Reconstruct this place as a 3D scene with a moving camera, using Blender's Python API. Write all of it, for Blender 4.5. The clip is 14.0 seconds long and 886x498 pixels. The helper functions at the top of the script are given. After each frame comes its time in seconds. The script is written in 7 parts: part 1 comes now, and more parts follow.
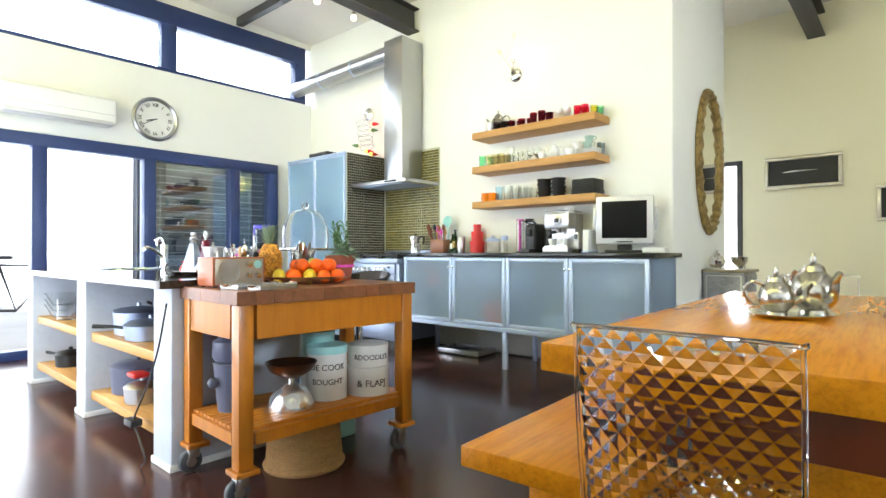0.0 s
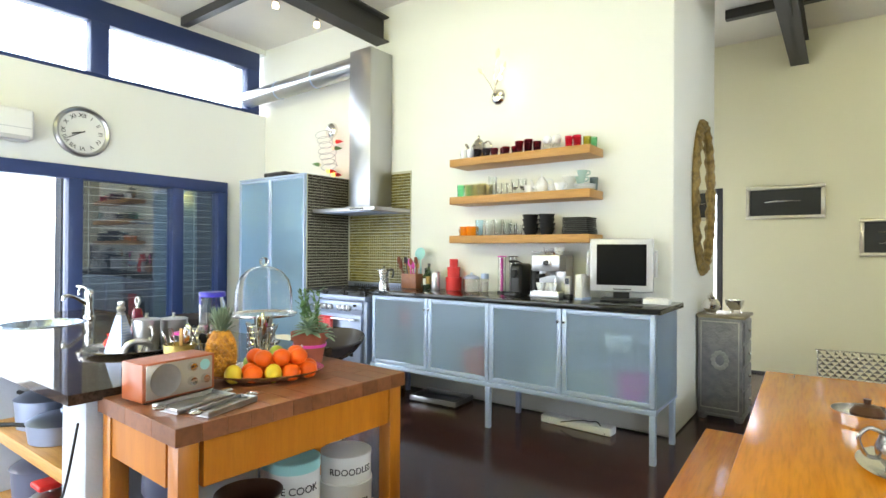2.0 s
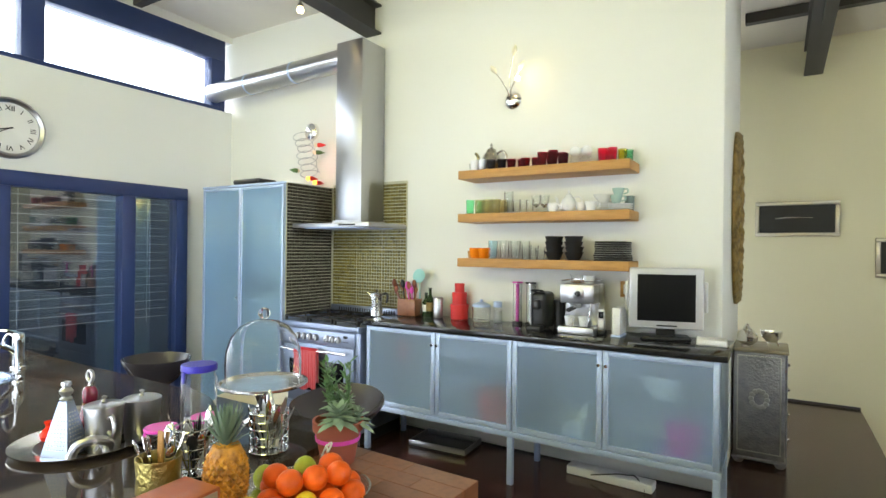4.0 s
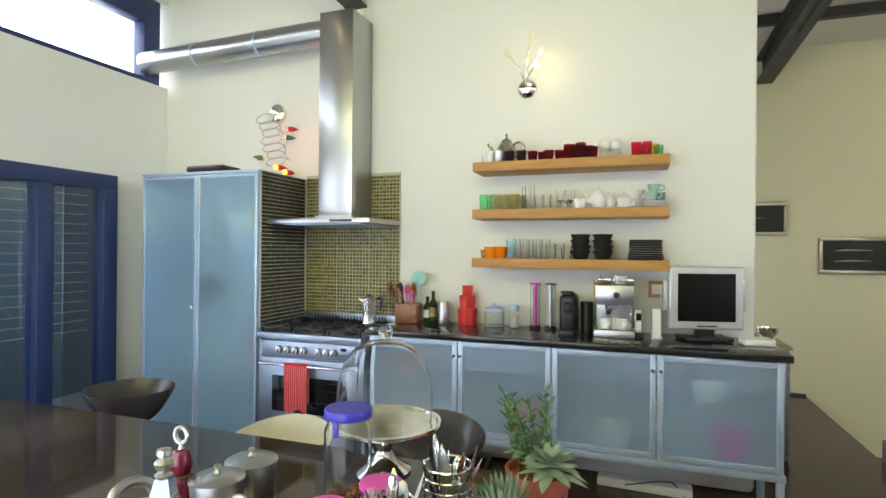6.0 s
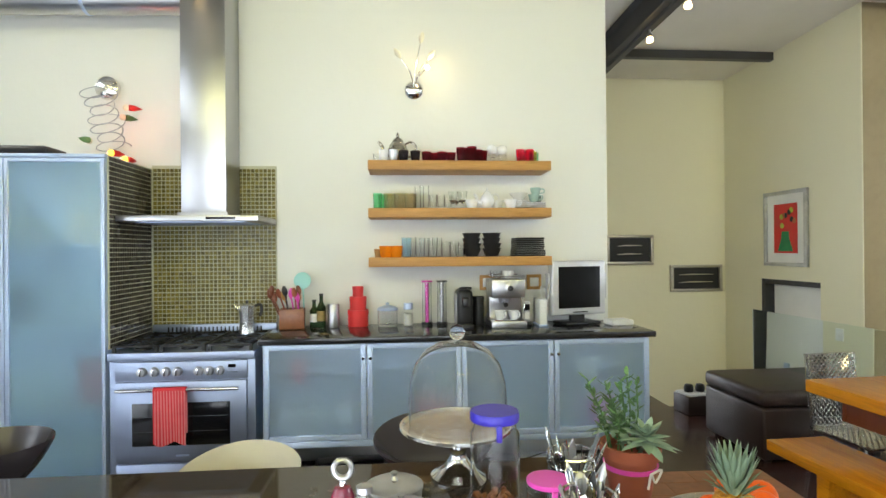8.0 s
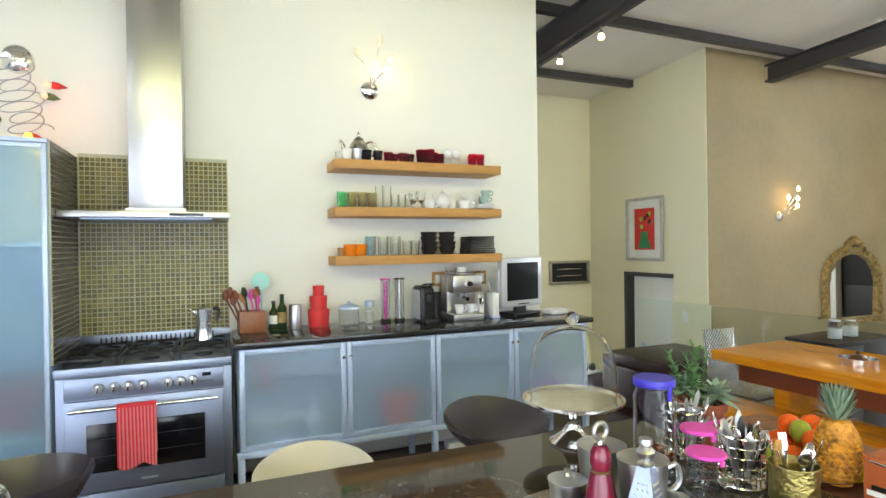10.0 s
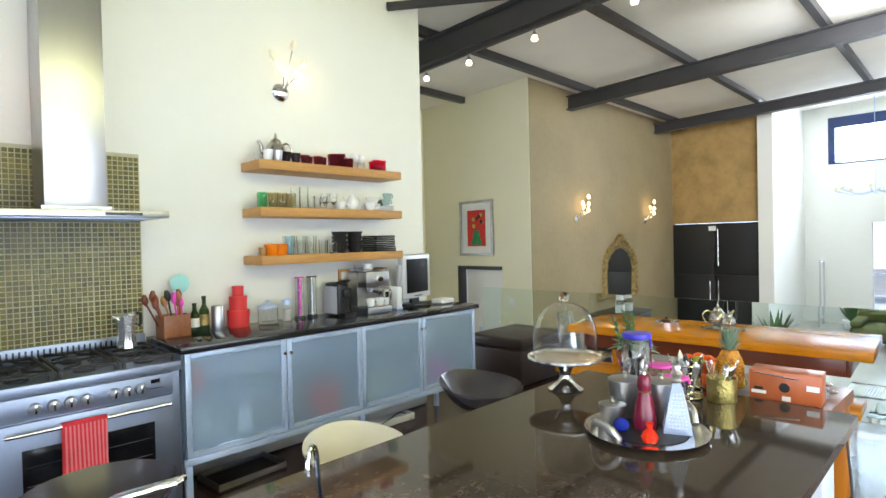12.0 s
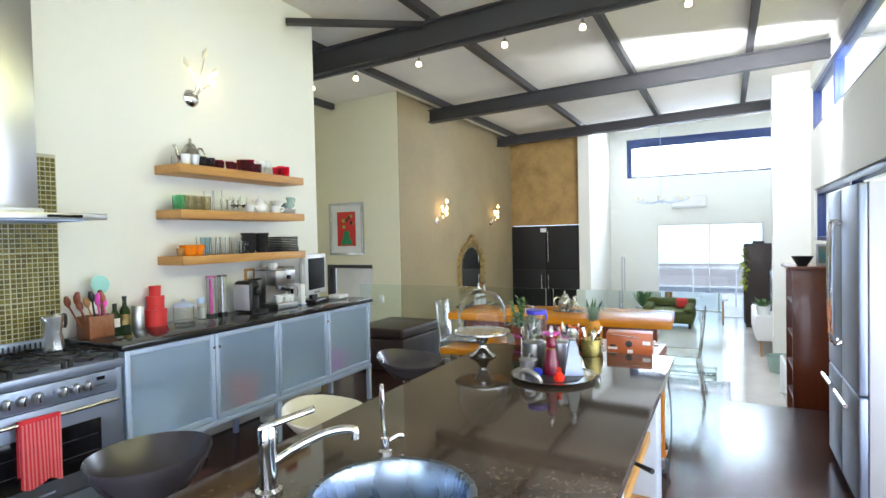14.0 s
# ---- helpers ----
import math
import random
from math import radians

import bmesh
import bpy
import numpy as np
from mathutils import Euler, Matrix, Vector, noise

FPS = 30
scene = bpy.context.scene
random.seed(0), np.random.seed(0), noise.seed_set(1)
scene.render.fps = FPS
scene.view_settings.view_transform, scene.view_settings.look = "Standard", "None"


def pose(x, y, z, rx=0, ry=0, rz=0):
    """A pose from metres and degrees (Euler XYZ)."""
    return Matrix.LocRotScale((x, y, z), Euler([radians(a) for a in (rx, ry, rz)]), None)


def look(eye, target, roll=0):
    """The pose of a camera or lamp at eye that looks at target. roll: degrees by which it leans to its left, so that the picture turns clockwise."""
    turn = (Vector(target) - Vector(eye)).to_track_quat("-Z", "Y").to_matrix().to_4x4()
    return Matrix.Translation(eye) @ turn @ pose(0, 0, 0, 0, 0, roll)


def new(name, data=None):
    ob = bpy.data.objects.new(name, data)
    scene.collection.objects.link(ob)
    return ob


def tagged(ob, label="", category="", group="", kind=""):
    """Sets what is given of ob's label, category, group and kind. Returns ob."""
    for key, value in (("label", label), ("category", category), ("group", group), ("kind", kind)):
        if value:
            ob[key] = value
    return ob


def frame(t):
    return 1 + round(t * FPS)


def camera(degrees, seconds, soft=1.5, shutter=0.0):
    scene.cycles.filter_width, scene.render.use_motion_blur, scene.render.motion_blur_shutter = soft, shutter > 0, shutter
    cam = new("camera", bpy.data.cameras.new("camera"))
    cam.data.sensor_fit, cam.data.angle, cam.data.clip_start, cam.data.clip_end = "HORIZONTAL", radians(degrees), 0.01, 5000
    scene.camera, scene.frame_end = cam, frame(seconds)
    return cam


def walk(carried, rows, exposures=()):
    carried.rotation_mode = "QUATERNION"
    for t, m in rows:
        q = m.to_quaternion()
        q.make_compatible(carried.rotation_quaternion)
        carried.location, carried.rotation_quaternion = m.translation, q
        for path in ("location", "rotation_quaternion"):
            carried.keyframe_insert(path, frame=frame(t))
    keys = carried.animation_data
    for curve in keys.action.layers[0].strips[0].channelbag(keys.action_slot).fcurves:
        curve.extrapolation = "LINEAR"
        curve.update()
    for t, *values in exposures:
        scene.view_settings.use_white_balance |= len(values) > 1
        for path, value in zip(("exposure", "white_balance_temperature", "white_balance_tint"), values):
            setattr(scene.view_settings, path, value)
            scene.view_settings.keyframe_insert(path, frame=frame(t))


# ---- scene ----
cam = camera(78.4, 14.0)
METRES, EYE, TILT, LEAN, TURN = 5.992, 0.968, 0.0, 0.0, 41.5
ROWS = [
    (0.0, 0.0, 0.0, 0.0, 0.0, 0.34, 0.04),
    (0.5, -0.0057, 0.0215, 0.0149, -1.2, 0.26, -0.02),
    (1.0, -0.0113, 0.0402, 0.0256, -2.54, 0.26, -0.08),
    (1.5, -0.0229, 0.0637, 0.0398, -3.35, 0.21, -0.25),
    (2.0, -0.0296, 0.0835, 0.0569, -4.96, 0.19, -0.34),
    (2.5, -0.0374, 0.1082, 0.068, -6.66, 0.16, -0.35),
    (3.0, -0.0484, 0.1349, 0.0857, -7.52, 0.13, -0.43),
    (3.5, -0.0644, 0.1614, 0.0898, -8.26, 0.07, -0.54),
    (4.0, -0.0876, 0.1907, 0.0889, -9.93, 0.02, -0.64),
    (6.3, -0.2306, 0.3079, 0.087, -24.5, 0.1, -0.4),
    (6.5, -0.2431, 0.3163, 0.0869, -26.55, 0.11, -0.32),
    (7.0, -0.2773, 0.3311, 0.0866, -34.76, 0.13, 0.03),
    (9.5, -0.407, 0.4518, 0.0851, -57.47, 0.06, 0.68),
    (10.0, -0.4343, 0.4809, 0.0864, -63.78, -0.18, 0.8),
    (10.5, -0.4627, 0.5069, 0.0871, -70.84, -0.28, 1.11),
    (11.0, -0.4861, 0.5427, 0.0875, -75.38, -0.49, 1.14),
    (11.5, -0.511, 0.5761, 0.0895, -80.13, -0.67, 1.18),
    (12.0, -0.5405, 0.6132, 0.0903, -86.66, -0.86, 1.31),
    (12.5, -0.5598, 0.649, 0.0892, -92.32, -0.98, 1.37),
    (13.0, -0.5815, 0.6819, 0.0903, -96.87, -1.11, 1.32),
    (13.5, -0.6106, 0.7015, 0.0936, -100.93, -1.25, 1.28),
    (14.0, -0.6316, 0.7086, 0.0947, -104.03, -1.32, 1.23),
]
walk(cam, [(t, pose(0, 0, EYE, TILT, LEAN, TURN) @ pose(METRES * x, METRES * y, METRES * z, 90 + pitch, roll, yaw)) for t, x, y, z, yaw, pitch, roll in ROWS],
     [(0.0, 0.40, 6400, 10), (1.5, 0.34, 6400, 10), (3.0, 0.12, 6400, 10), (6.5, -0.28, 6450, 10), (9.5, -0.02, 6400, 11), (11.0, 0.0, 6250, 11), (13.0, -0.03, 6050, 12), (14.0, -0.05, 6000, 12)])

# ---- world, sun, large lights ----
world = bpy.data.worlds.new("sky")
scene.world = world
world.use_nodes = True
wn = world.node_tree
sky = wn.nodes.new("ShaderNodeTexSky")
sky.sky_type, sky.sun_disc = "NISHITA", False
sky.sun_elevation, sky.sun_rotation = radians(46), radians(248)
wn.links.new(sky.outputs[0], wn.nodes["Background"].inputs[0])
wn.nodes["Background"].inputs[1].default_value = 0.15
U = 1.07  # plan units to metres
UM = Matrix.Scale(U, 4)


def at(x, y, z, rz=0.0, rx=0.0, ry=0.0):
    return pose(x * U, y * U, z * U, rx, ry, rz)


def area_lamp(name, eye, target, w, h, watts, colour):
    d = bpy.data.lights.new(name, "AREA")
    d.shape, d.size, d.size_y, d.energy, d.color = "RECTANGLE", w * U, h * U, watts, colour
    ob = new(name, d)
    ob.matrix_basis = look(Vector(eye) * U, Vector(target) * U)
    return ob


sun_data = bpy.data.lights.new("sun", "SUN")
sun_data.energy, sun_data.angle, sun_data.color = 3.0, radians(0.6), (1.0, 0.95, 0.87)
sun = new("sun", sun_data)
sun.matrix_basis = look((-9, -3.5, 10), (0, 0, 0))
DAY, GARDEN = (0.95, 0.98, 1.0), (1.0, 0.96, 0.30)
COOL = (0.86, 0.93, 1.0)
area_lamp("daylight_south_high", (-2.2, -0.72, 2.98), (-2.2, 3.6, 2.4), 6.4, 0.55, 94, GARDEN)
area_lamp("daylight_south_doors", (-3.6, -0.72, 1.0), (-3.6, 3.0, 1.3), 3.2, 1.7, 98, COOL)
area_lamp("daylight_living_high", (1.5, -0.44, 3.03), (7.4, 1.6, 1.4), 4.0, 0.5, 215, DAY)
area_lamp("daylight_west_doors", (-6.2, 0.75, 1.0), (0, 0.75, 0.9), 2.7, 1.9, 66, COOL)
area_lamp("daylight_west_high", (-6.2, 1.6, 3.05), (0, 1.6, 2.6), 4.6, 0.6, 60, COOL)
area_lamp("daylight_east_high", (8.6, 1.2, 3.15), (0, 1.2, 1.2), 2.7, 0.75, 330, (0.80, 0.90, 1.0))
area_lamp("daylight_hall", (-1.95, 6.9, 0.95), (-1.0, 5.0, 1.2), 0.85, 1.7, 62, COOL)


# ---- materials ----
def mat(name, base=(0.8, 0.8, 0.8), rough=0.5, metal=0.0, trans=0.0, ior=1.45, var=0.0, var_scale=3.0, bump=0.0,
        bump_scale=40.0, emit=None, power=0.0, coat=0.0, alpha=None, stretch=(1, 1, 1), second=None, fine=0.0, fine_scale=60.0,
        rough_var=0.0, spread=0.0):
    """A procedural surface: base colour, a second colour mixed in by coarse noise, fine grain, relief, gloss."""
    m = bpy.data.materials.new(name)
    m.use_nodes = True
    t = m.node_tree
    b = t.nodes["Principled BSDF"]
    b.inputs["Roughness"].default_value, b.inputs["Metallic"].default_value = rough, metal
    b.inputs["Transmission Weight"].default_value, b.inputs["IOR"].default_value = trans, ior
    b.inputs["Coat Weight"].default_value, b.inputs["Coat Roughness"].default_value = coat, 0.08
    b.inputs["Base Color"].default_value = (*base, 1)
    if emit:
        b.inputs["Emission Color"].default_value, b.inputs["Emission Strength"].default_value = (*emit, 1), power
    if var or fine or bump or rough_var or spread:
        co = t.nodes.new("ShaderNodeTexCoord")
        mp = t.nodes.new("ShaderNodeMapping")
        mp.inputs["Scale"].default_value = stretch
        t.links.new(co.outputs["Object"], mp.inputs[0])
        n1 = t.nodes.new("ShaderNodeTexNoise")
        n1.inputs["Scale"].default_value, n1.inputs["Detail"].default_value = var_scale, 5
        n2 = t.nodes.new("ShaderNodeTexNoise")
        n2.inputs["Scale"].default_value, n2.inputs["Detail"].default_value = fine_scale, 3
        t.links.new(mp.outputs[0], n1.inputs["Vector"])
        t.links.new(mp.outputs[0], n2.inputs["Vector"])
        dark = second or tuple(c * 0.6 for c in base)
        mx = t.nodes.new("ShaderNodeMix")
        mx.data_type = "RGBA"
        mx.inputs[6].default_value, mx.inputs[7].default_value = (*base, 1), (*dark, 1)
        rmp = t.nodes.new("ShaderNodeMapRange")
        rmp.inputs[1].default_value, rmp.inputs[2].default_value = 0.38, 0.68
        rmp.inputs[4].default_value = var
        t.links.new(n1.outputs[0], rmp.inputs[0])
        t.links.new(rmp.outputs[0], mx.inputs[0])
        mx2 = t.nodes.new("ShaderNodeMix")
        mx2.data_type = "RGBA"
        mx2.inputs[7].default_value = (*[c * 0.45 for c in dark], 1)
        rm2 = t.nodes.new("ShaderNodeMapRange")
        rm2.inputs[1].default_value, rm2.inputs[2].default_value = 0.45, 0.75
        rm2.inputs[4].default_value = fine
        t.links.new(n2.outputs[0], rm2.inputs[0])
        t.links.new(rm2.outputs[0], mx2.inputs[0])
        t.links.new(mx.outputs[2], mx2.inputs[6])
        out = mx2.outputs[2]
        if spread:
            inf = t.nodes.new("ShaderNodeObjectInfo")
            geo = t.nodes.new("ShaderNodeNewGeometry")
            add = t.nodes.new("ShaderNodeMath")
            add.operation = "ADD"
            t.links.new(inf.outputs["Random"], add.inputs[0])
            t.links.new(geo.outputs["Random Per Island"], add.inputs[1])
            fr = t.nodes.new("ShaderNodeMath")
            fr.operation = "FRACT"
            t.links.new(add.outputs[0], fr.inputs[0])
            hs = t.nodes.new("ShaderNodeHueSaturation")
            r3 = t.nodes.new("ShaderNodeMapRange")
            r3.inputs[3].default_value, r3.inputs[4].default_value = 1 - spread, 1 + spread
            t.links.new(fr.outputs[0], r3.inputs[0])
            t.links.new(r3.outputs[0], hs.inputs["Value"])
            t.links.new(out, hs.inputs["Color"])
            out = hs.outputs[0]
        t.links.new(out, b.inputs["Base Color"])
        if rough_var:
            r4 = t.nodes.new("ShaderNodeMapRange")
            r4.inputs[3].default_value, r4.inputs[4].default_value = max(rough - rough_var, 0.02), rough + rough_var
            t.links.new(n1.outputs[0], r4.inputs[0])
            t.links.new(r4.outputs[0], b.inputs["Roughness"])
        if bump:
            n3 = t.nodes.new("ShaderNodeTexNoise")
            n3.inputs["Scale"].default_value, n3.inputs["Detail"].default_value = bump_scale, 4
            t.links.new(mp.outputs[0], n3.inputs["Vector"])
            bp = t.nodes.new("ShaderNodeBump")
            bp.inputs["Strength"].default_value, bp.inputs["Distance"].default_value = bump, 0.01
            t.links.new(n3.outputs[0], bp.inputs["Height"])
            t.links.new(bp.outputs[0], b.inputs["Normal"])
    return m


M = {
    "plaster_hall": mat("plaster_hall", (0.79, 0.75, 0.56), 0.75, var=0.10, var_scale=1.2, bump=0.25, bump_scale=9, second=(0.74, 0.68, 0.50)),
    "plaster": mat("plaster_cream", (0.81, 0.81, 0.755), 0.75, var=0.10, var_scale=1.2, bump=0.25, bump_scale=9, second=(0.75, 0.75, 0.69)),
    "taupe": mat("plaster_taupe", (0.30, 0.235, 0.13), 0.7, var=0.6, var_scale=1.6, bump=0.2, bump_scale=12, second=(0.235, 0.185, 0.10), fine=0.12, fine_scale=14),
    "gold": mat("plaster_gold", (0.42, 0.27, 0.10), 0.6, var=0.8, var_scale=3.5, bump=0.3, bump_scale=10, second=(0.27, 0.17, 0.06), fine=0.2, fine_scale=12),
    "ceiling": mat("ceiling_board", (0.77, 0.73, 0.65), 0.7, var=0.2, var_scale=1.5, bump=0.3, bump_scale=3),
    "floor": mat("floor_screed", (0.062, 0.026, 0.022), 0.19, var=0.55, var_scale=1.8, bump=0.015, bump_scale=14, second=(0.032, 0.016, 0.015), rough_var=0.04, fine=0.15, fine_scale=45),
    "tile": mat("floor_tile", (0.66, 0.63, 0.58), 0.14, var=0.3, var_scale=2.0, rough_var=0.05, bump=0.02),
    "steel_dark": mat("painted_steel", (0.045, 0.043, 0.045), 0.45, var=0.3, var_scale=4, bump=0.08, bump_scale=60),
    # the saturated blue in this dark paint stands in for window flare
    "frame": mat("window_frame", (0.022, 0.042, 0.14), 0.4, var=0.2, var_scale=6),
    "alu": mat("brushed_aluminium", (0.50, 0.61, 0.82), 0.45, 0.35, var=0.15, var_scale=8, stretch=(1, 1, 12)),
    "steel": mat("stainless_steel", (0.47, 0.47, 0.48), 0.31, 1.0, var=0.2, var_scale=5, bump=0.04, bump_scale=80, stretch=(1, 1, 0.06), rough_var=0.08),
    "stove_steel": mat("stove_steel", (0.33, 0.38, 0.50), 0.42, 0.95, var=0.2, var_scale=5, bump=0.03, bump_scale=80, stretch=(1, 1, 0.06), rough_var=0.06),
    "sink_steel": mat("sink_steel", (0.36, 0.43, 0.54), 0.27, 1.0, var=0.25, var_scale=14, stretch=(1, 1, 0.2), rough_var=0.06),
    "bright_silver": mat("bright_silver", (0.86, 0.86, 0.86), 0.26, 0.9, var=0.15, var_scale=12),
    "chrome": mat("chrome", (0.80, 0.80, 0.80), 0.07, 1.0, var=0.1, var_scale=12),
    "silver": mat("silver_plate", (0.86, 0.84, 0.80), 0.2, 1.0, var=0.4, var_scale=9, second=(0.62, 0.59, 0.53), rough_var=0.08),
    "pewter": mat("pewter", (0.55, 0.55, 0.55), 0.33, 1.0, var=0.5, var_scale=14, second=(0.35, 0.35, 0.35), bump=0.1, bump_scale=60),
    "frost": mat("frosted_glass", (0.64, 0.77, 0.93), 0.34, trans=0.86, ior=1.15, var=0.15, var_scale=2),
    "frost_tall": mat("frosted_glass_tall", (0.46, 0.64, 0.80), 0.34, trans=0.82, ior=1.15, var=0.15, var_scale=1.5),
    "glass": mat("clear_glass", (0.97, 0.985, 0.985), 0.015, trans=1.0, ior=1.24),
    "pane": mat("window_pane", (0.95, 0.98, 0.99), 0.01, trans=1.0, ior=1.52),
    "pane_tint": mat("tinted_reflective_pane", (0.62, 0.72, 0.78), 0.01, trans=1.0, ior=2.1),
    "thin_glass": mat("thin_clear_glass", (0.985, 0.99, 0.99), 0.01, trans=1.0, ior=1.2),
    "rail_glass": mat("railing_glass", (0.84, 0.92, 0.90), 0.02, trans=1.0, ior=1.06),
    "acrylic": mat("clear_acrylic", (0.97, 0.96, 0.96), 0.06, trans=1.0, ior=1.33),
    "granite": mat("dark_granite", (0.066, 0.048, 0.036), 0.05, var=0.75, var_scale=34, second=(0.026, 0.020, 0.016), fine=0.9, fine_scale=95, rough_var=0.02),
    "granite_black": mat("black_granite", (0.014, 0.014, 0.016), 0.10, var=0.5, var_scale=40, second=(0.035, 0.035, 0.038), fine=0.3, fine_scale=160),
    "oak": mat("oak_board", (0.54, 0.29, 0.085), 0.5, var=0.7, var_scale=6, stretch=(0.5, 7, 9), second=(0.43, 0.205, 0.05), fine=0.3, fine_scale=24, bump=0.05),
    "trolley": mat("varnished_pine", (0.53, 0.19, 0.013), 0.36, var=0.6, var_scale=5, stretch=(6, 6, 0.7), second=(0.43, 0.13, 0.008), fine=0.15, fine_scale=30, coat=0.25),
    "butcher": mat("butcher_block", (0.27, 0.105, 0.045), 0.38, var=0.6, var_scale=9, second=(0.18, 0.06, 0.024), fine=0.35, fine_scale=50, coat=0.15, spread=0.22),
    "table": mat("dining_table_wood", (0.74, 0.29, 0.012), 0.2, ior=1.34, var=0.6, var_scale=4.5, stretch=(7, 0.55, 7), second=(0.56, 0.17, 0.006), fine=0.35, fine_scale=16),
    "cherry": mat("cherry_wood", (0.19, 0.045, 0.016), 0.3, var=0.6, var_scale=5, stretch=(5, 5, 0.7), second=(0.15, 0.036, 0.012), coat=0.3),
    "white": mat("white_paint", (0.80, 0.80, 0.79), 0.5, var=0.1, var_scale=5, bump=0.1, bump_scale=30),
    "pillar": mat("painted_brick_pier", (0.52, 0.56, 0.63), 0.65, var=0.2, var_scale=7, bump=0.5, bump_scale=22),
    "gray_plastic": mat("silver_plastic", (0.58, 0.58, 0.60), 0.35, 0.3, var=0.1, var_scale=10),
    "black": mat("black_plastic", (0.012, 0.012, 0.013), 0.35, var=0.3, var_scale=15),
    "screen": mat("dark_screen", (0.006, 0.006, 0.008), 0.12, var=0.1),
    "tv_screen": mat("tv_screen", (0.008, 0.008, 0.009), 0.5, ior=1.2, var=0.1),
    "matte_black": mat("black_stoneware", (0.014, 0.014, 0.015), 0.5, var=0.3, var_scale=20),
    "leather": mat("dark_brown_leather", (0.030, 0.016, 0.013), 0.38, var=0.4, var_scale=7, bump=0.25, bump_scale=90),
    "stool_dark": mat("dark_moulded_shell", (0.048, 0.042, 0.05), 0.24, var=0.5, var_scale=5, second=(0.05, 0.042, 0.045), rough_var=0.1),
    "stool_white": mat("ivory_moulded_shell", (0.66, 0.62, 0.52), 0.3, var=0.2, var_scale=4),
    "gilt": mat("gilt_wood", (0.36, 0.25, 0.085), 0.42, 0.55, var=0.9, var_scale=22, second=(0.13, 0.085, 0.03), bump=0.8, bump_scale=60),
    "mirror": mat("mirror_glass", (0.86, 0.87, 0.86), 0.02, 1.0),
    "carved": mat("embossed_grey_metal", (0.30, 0.30, 0.34), 0.42, 0.6, var=0.7, var_scale=20, second=(0.18, 0.18, 0.21), bump=0.6, bump_scale=70),
    "carved_top": mat("worn_brass_top", (0.36, 0.31, 0.22), 0.45, 0.5, var=0.6, var_scale=9),
    "red": mat("red_enamel", (0.66, 0.030, 0.028), 0.5, var=0.3, var_scale=9, bump=0.2, bump_scale=80),
    "pink": mat("pink_plastic", (0.80, 0.085, 0.52), 0.35, var=0.1),
    "blue": mat("blue_plastic", (0.045, 0.035, 0.42), 0.35, var=0.1),
    "mint": mat("mint_enamel", (0.35, 0.68, 0.66), 0.35, var=0.1),
    "enamel": mat("cream_enamel", (0.80, 0.80, 0.77), 0.25, var=0.15, var_scale=6),
    "ceramic": mat("white_ceramic", (0.82, 0.83, 0.84), 0.18, var=0.05),
    "sage": mat("sage_ceramic", (0.36, 0.50, 0.45), 0.25, var=0.1),
    "terracotta": mat("terracotta", (0.36, 0.10, 0.055), 0.75, var=0.5, var_scale=12, second=(0.28, 0.08, 0.05), bump=0.2),
    "leaf": mat("succulent_leaf", (0.10, 0.20, 0.07), 0.5, var=0.4, var_scale=20, second=(0.07, 0.15, 0.06), spread=0.25),
    "leaf_grey": mat("grey_green_leaf", (0.27, 0.37, 0.26), 0.55, var=0.4, var_scale=20, second=(0.19, 0.28, 0.19), spread=0.22),
    "orange": mat("orange_peel", (0.88, 0.125, 0.004), 0.42, var=0.3, var_scale=8, bump=0.25, bump_scale=160, spread=0.10),
    "lemon": mat("lemon_peel", (0.78, 0.58, 0.03), 0.38, var=0.2, var_scale=8, bump=0.2, bump_scale=120),
    "lime": mat("lime_peel", (0.38, 0.44, 0.04), 0.38, var=0.3, var_scale=8, bump=0.2, bump_scale=120),
    "pineapple": mat("pineapple_rind", (0.62, 0.28, 0.02), 0.5, var=0.9, var_scale=46, second=(0.24, 0.09, 0.012), bump=0.3, spread=0.25),
    "pine_leaf": mat("pineapple_leaf", (0.15, 0.22, 0.15), 0.5, var=0.5, var_scale=12, second=(0.20, 0.26, 0.14)),
    "burgundy": mat("burgundy_lacquer", (0.17, 0.008, 0.03), 0.25, var=0.2, coat=0.3),
    "radio": mat("red_brown_veneer", (0.44, 0.115, 0.035), 0.35, var=0.4, var_scale=10, second=(0.34, 0.075, 0.022), stretch=(1, 4, 1), coat=0.2),
    "radio_front": mat("champagne_front", (0.46, 0.40, 0.32), 0.4, 0.5, var=0.15),
    "brass": mat("hammered_brass", (0.55, 0.45, 0.15), 0.34, 1.0, var=0.4, var_scale=40, bump=0.5, bump_scale=85),
    "wicker": mat("wicker", (0.42, 0.24, 0.085), 0.7, var=0.6, var_scale=14, second=(0.29, 0.15, 0.05), bump=0.9, bump_scale=55, stretch=(1, 1, 3), fine=0.4, fine_scale=70),
    "rubber": mat("grey_rubber", (0.09, 0.10, 0.115), 0.55, var=0.3, var_scale=15),
    "bluegrey": mat("blue_grey_bin", (0.10, 0.11, 0.17), 0.3, var=0.2),
    "towel_red": mat("red_towel", (0.72, 0.035, 0.055), 0.9, var=0.3, var_scale=25, bump=0.6, bump_scale=160),
    "towel_white": mat("towel_stripe", (0.80, 0.21, 0.24), 0.9, var=0.2, var_scale=25),
    "copper_dark": mat("tarnished_brass_pan", (0.16, 0.085, 0.05), 0.3, 0.9, var=0.5, var_scale=8),
    "grout": mat("mosaic_grout", (0.55, 0.54, 0.40), 0.8, var=0.3, var_scale=20),
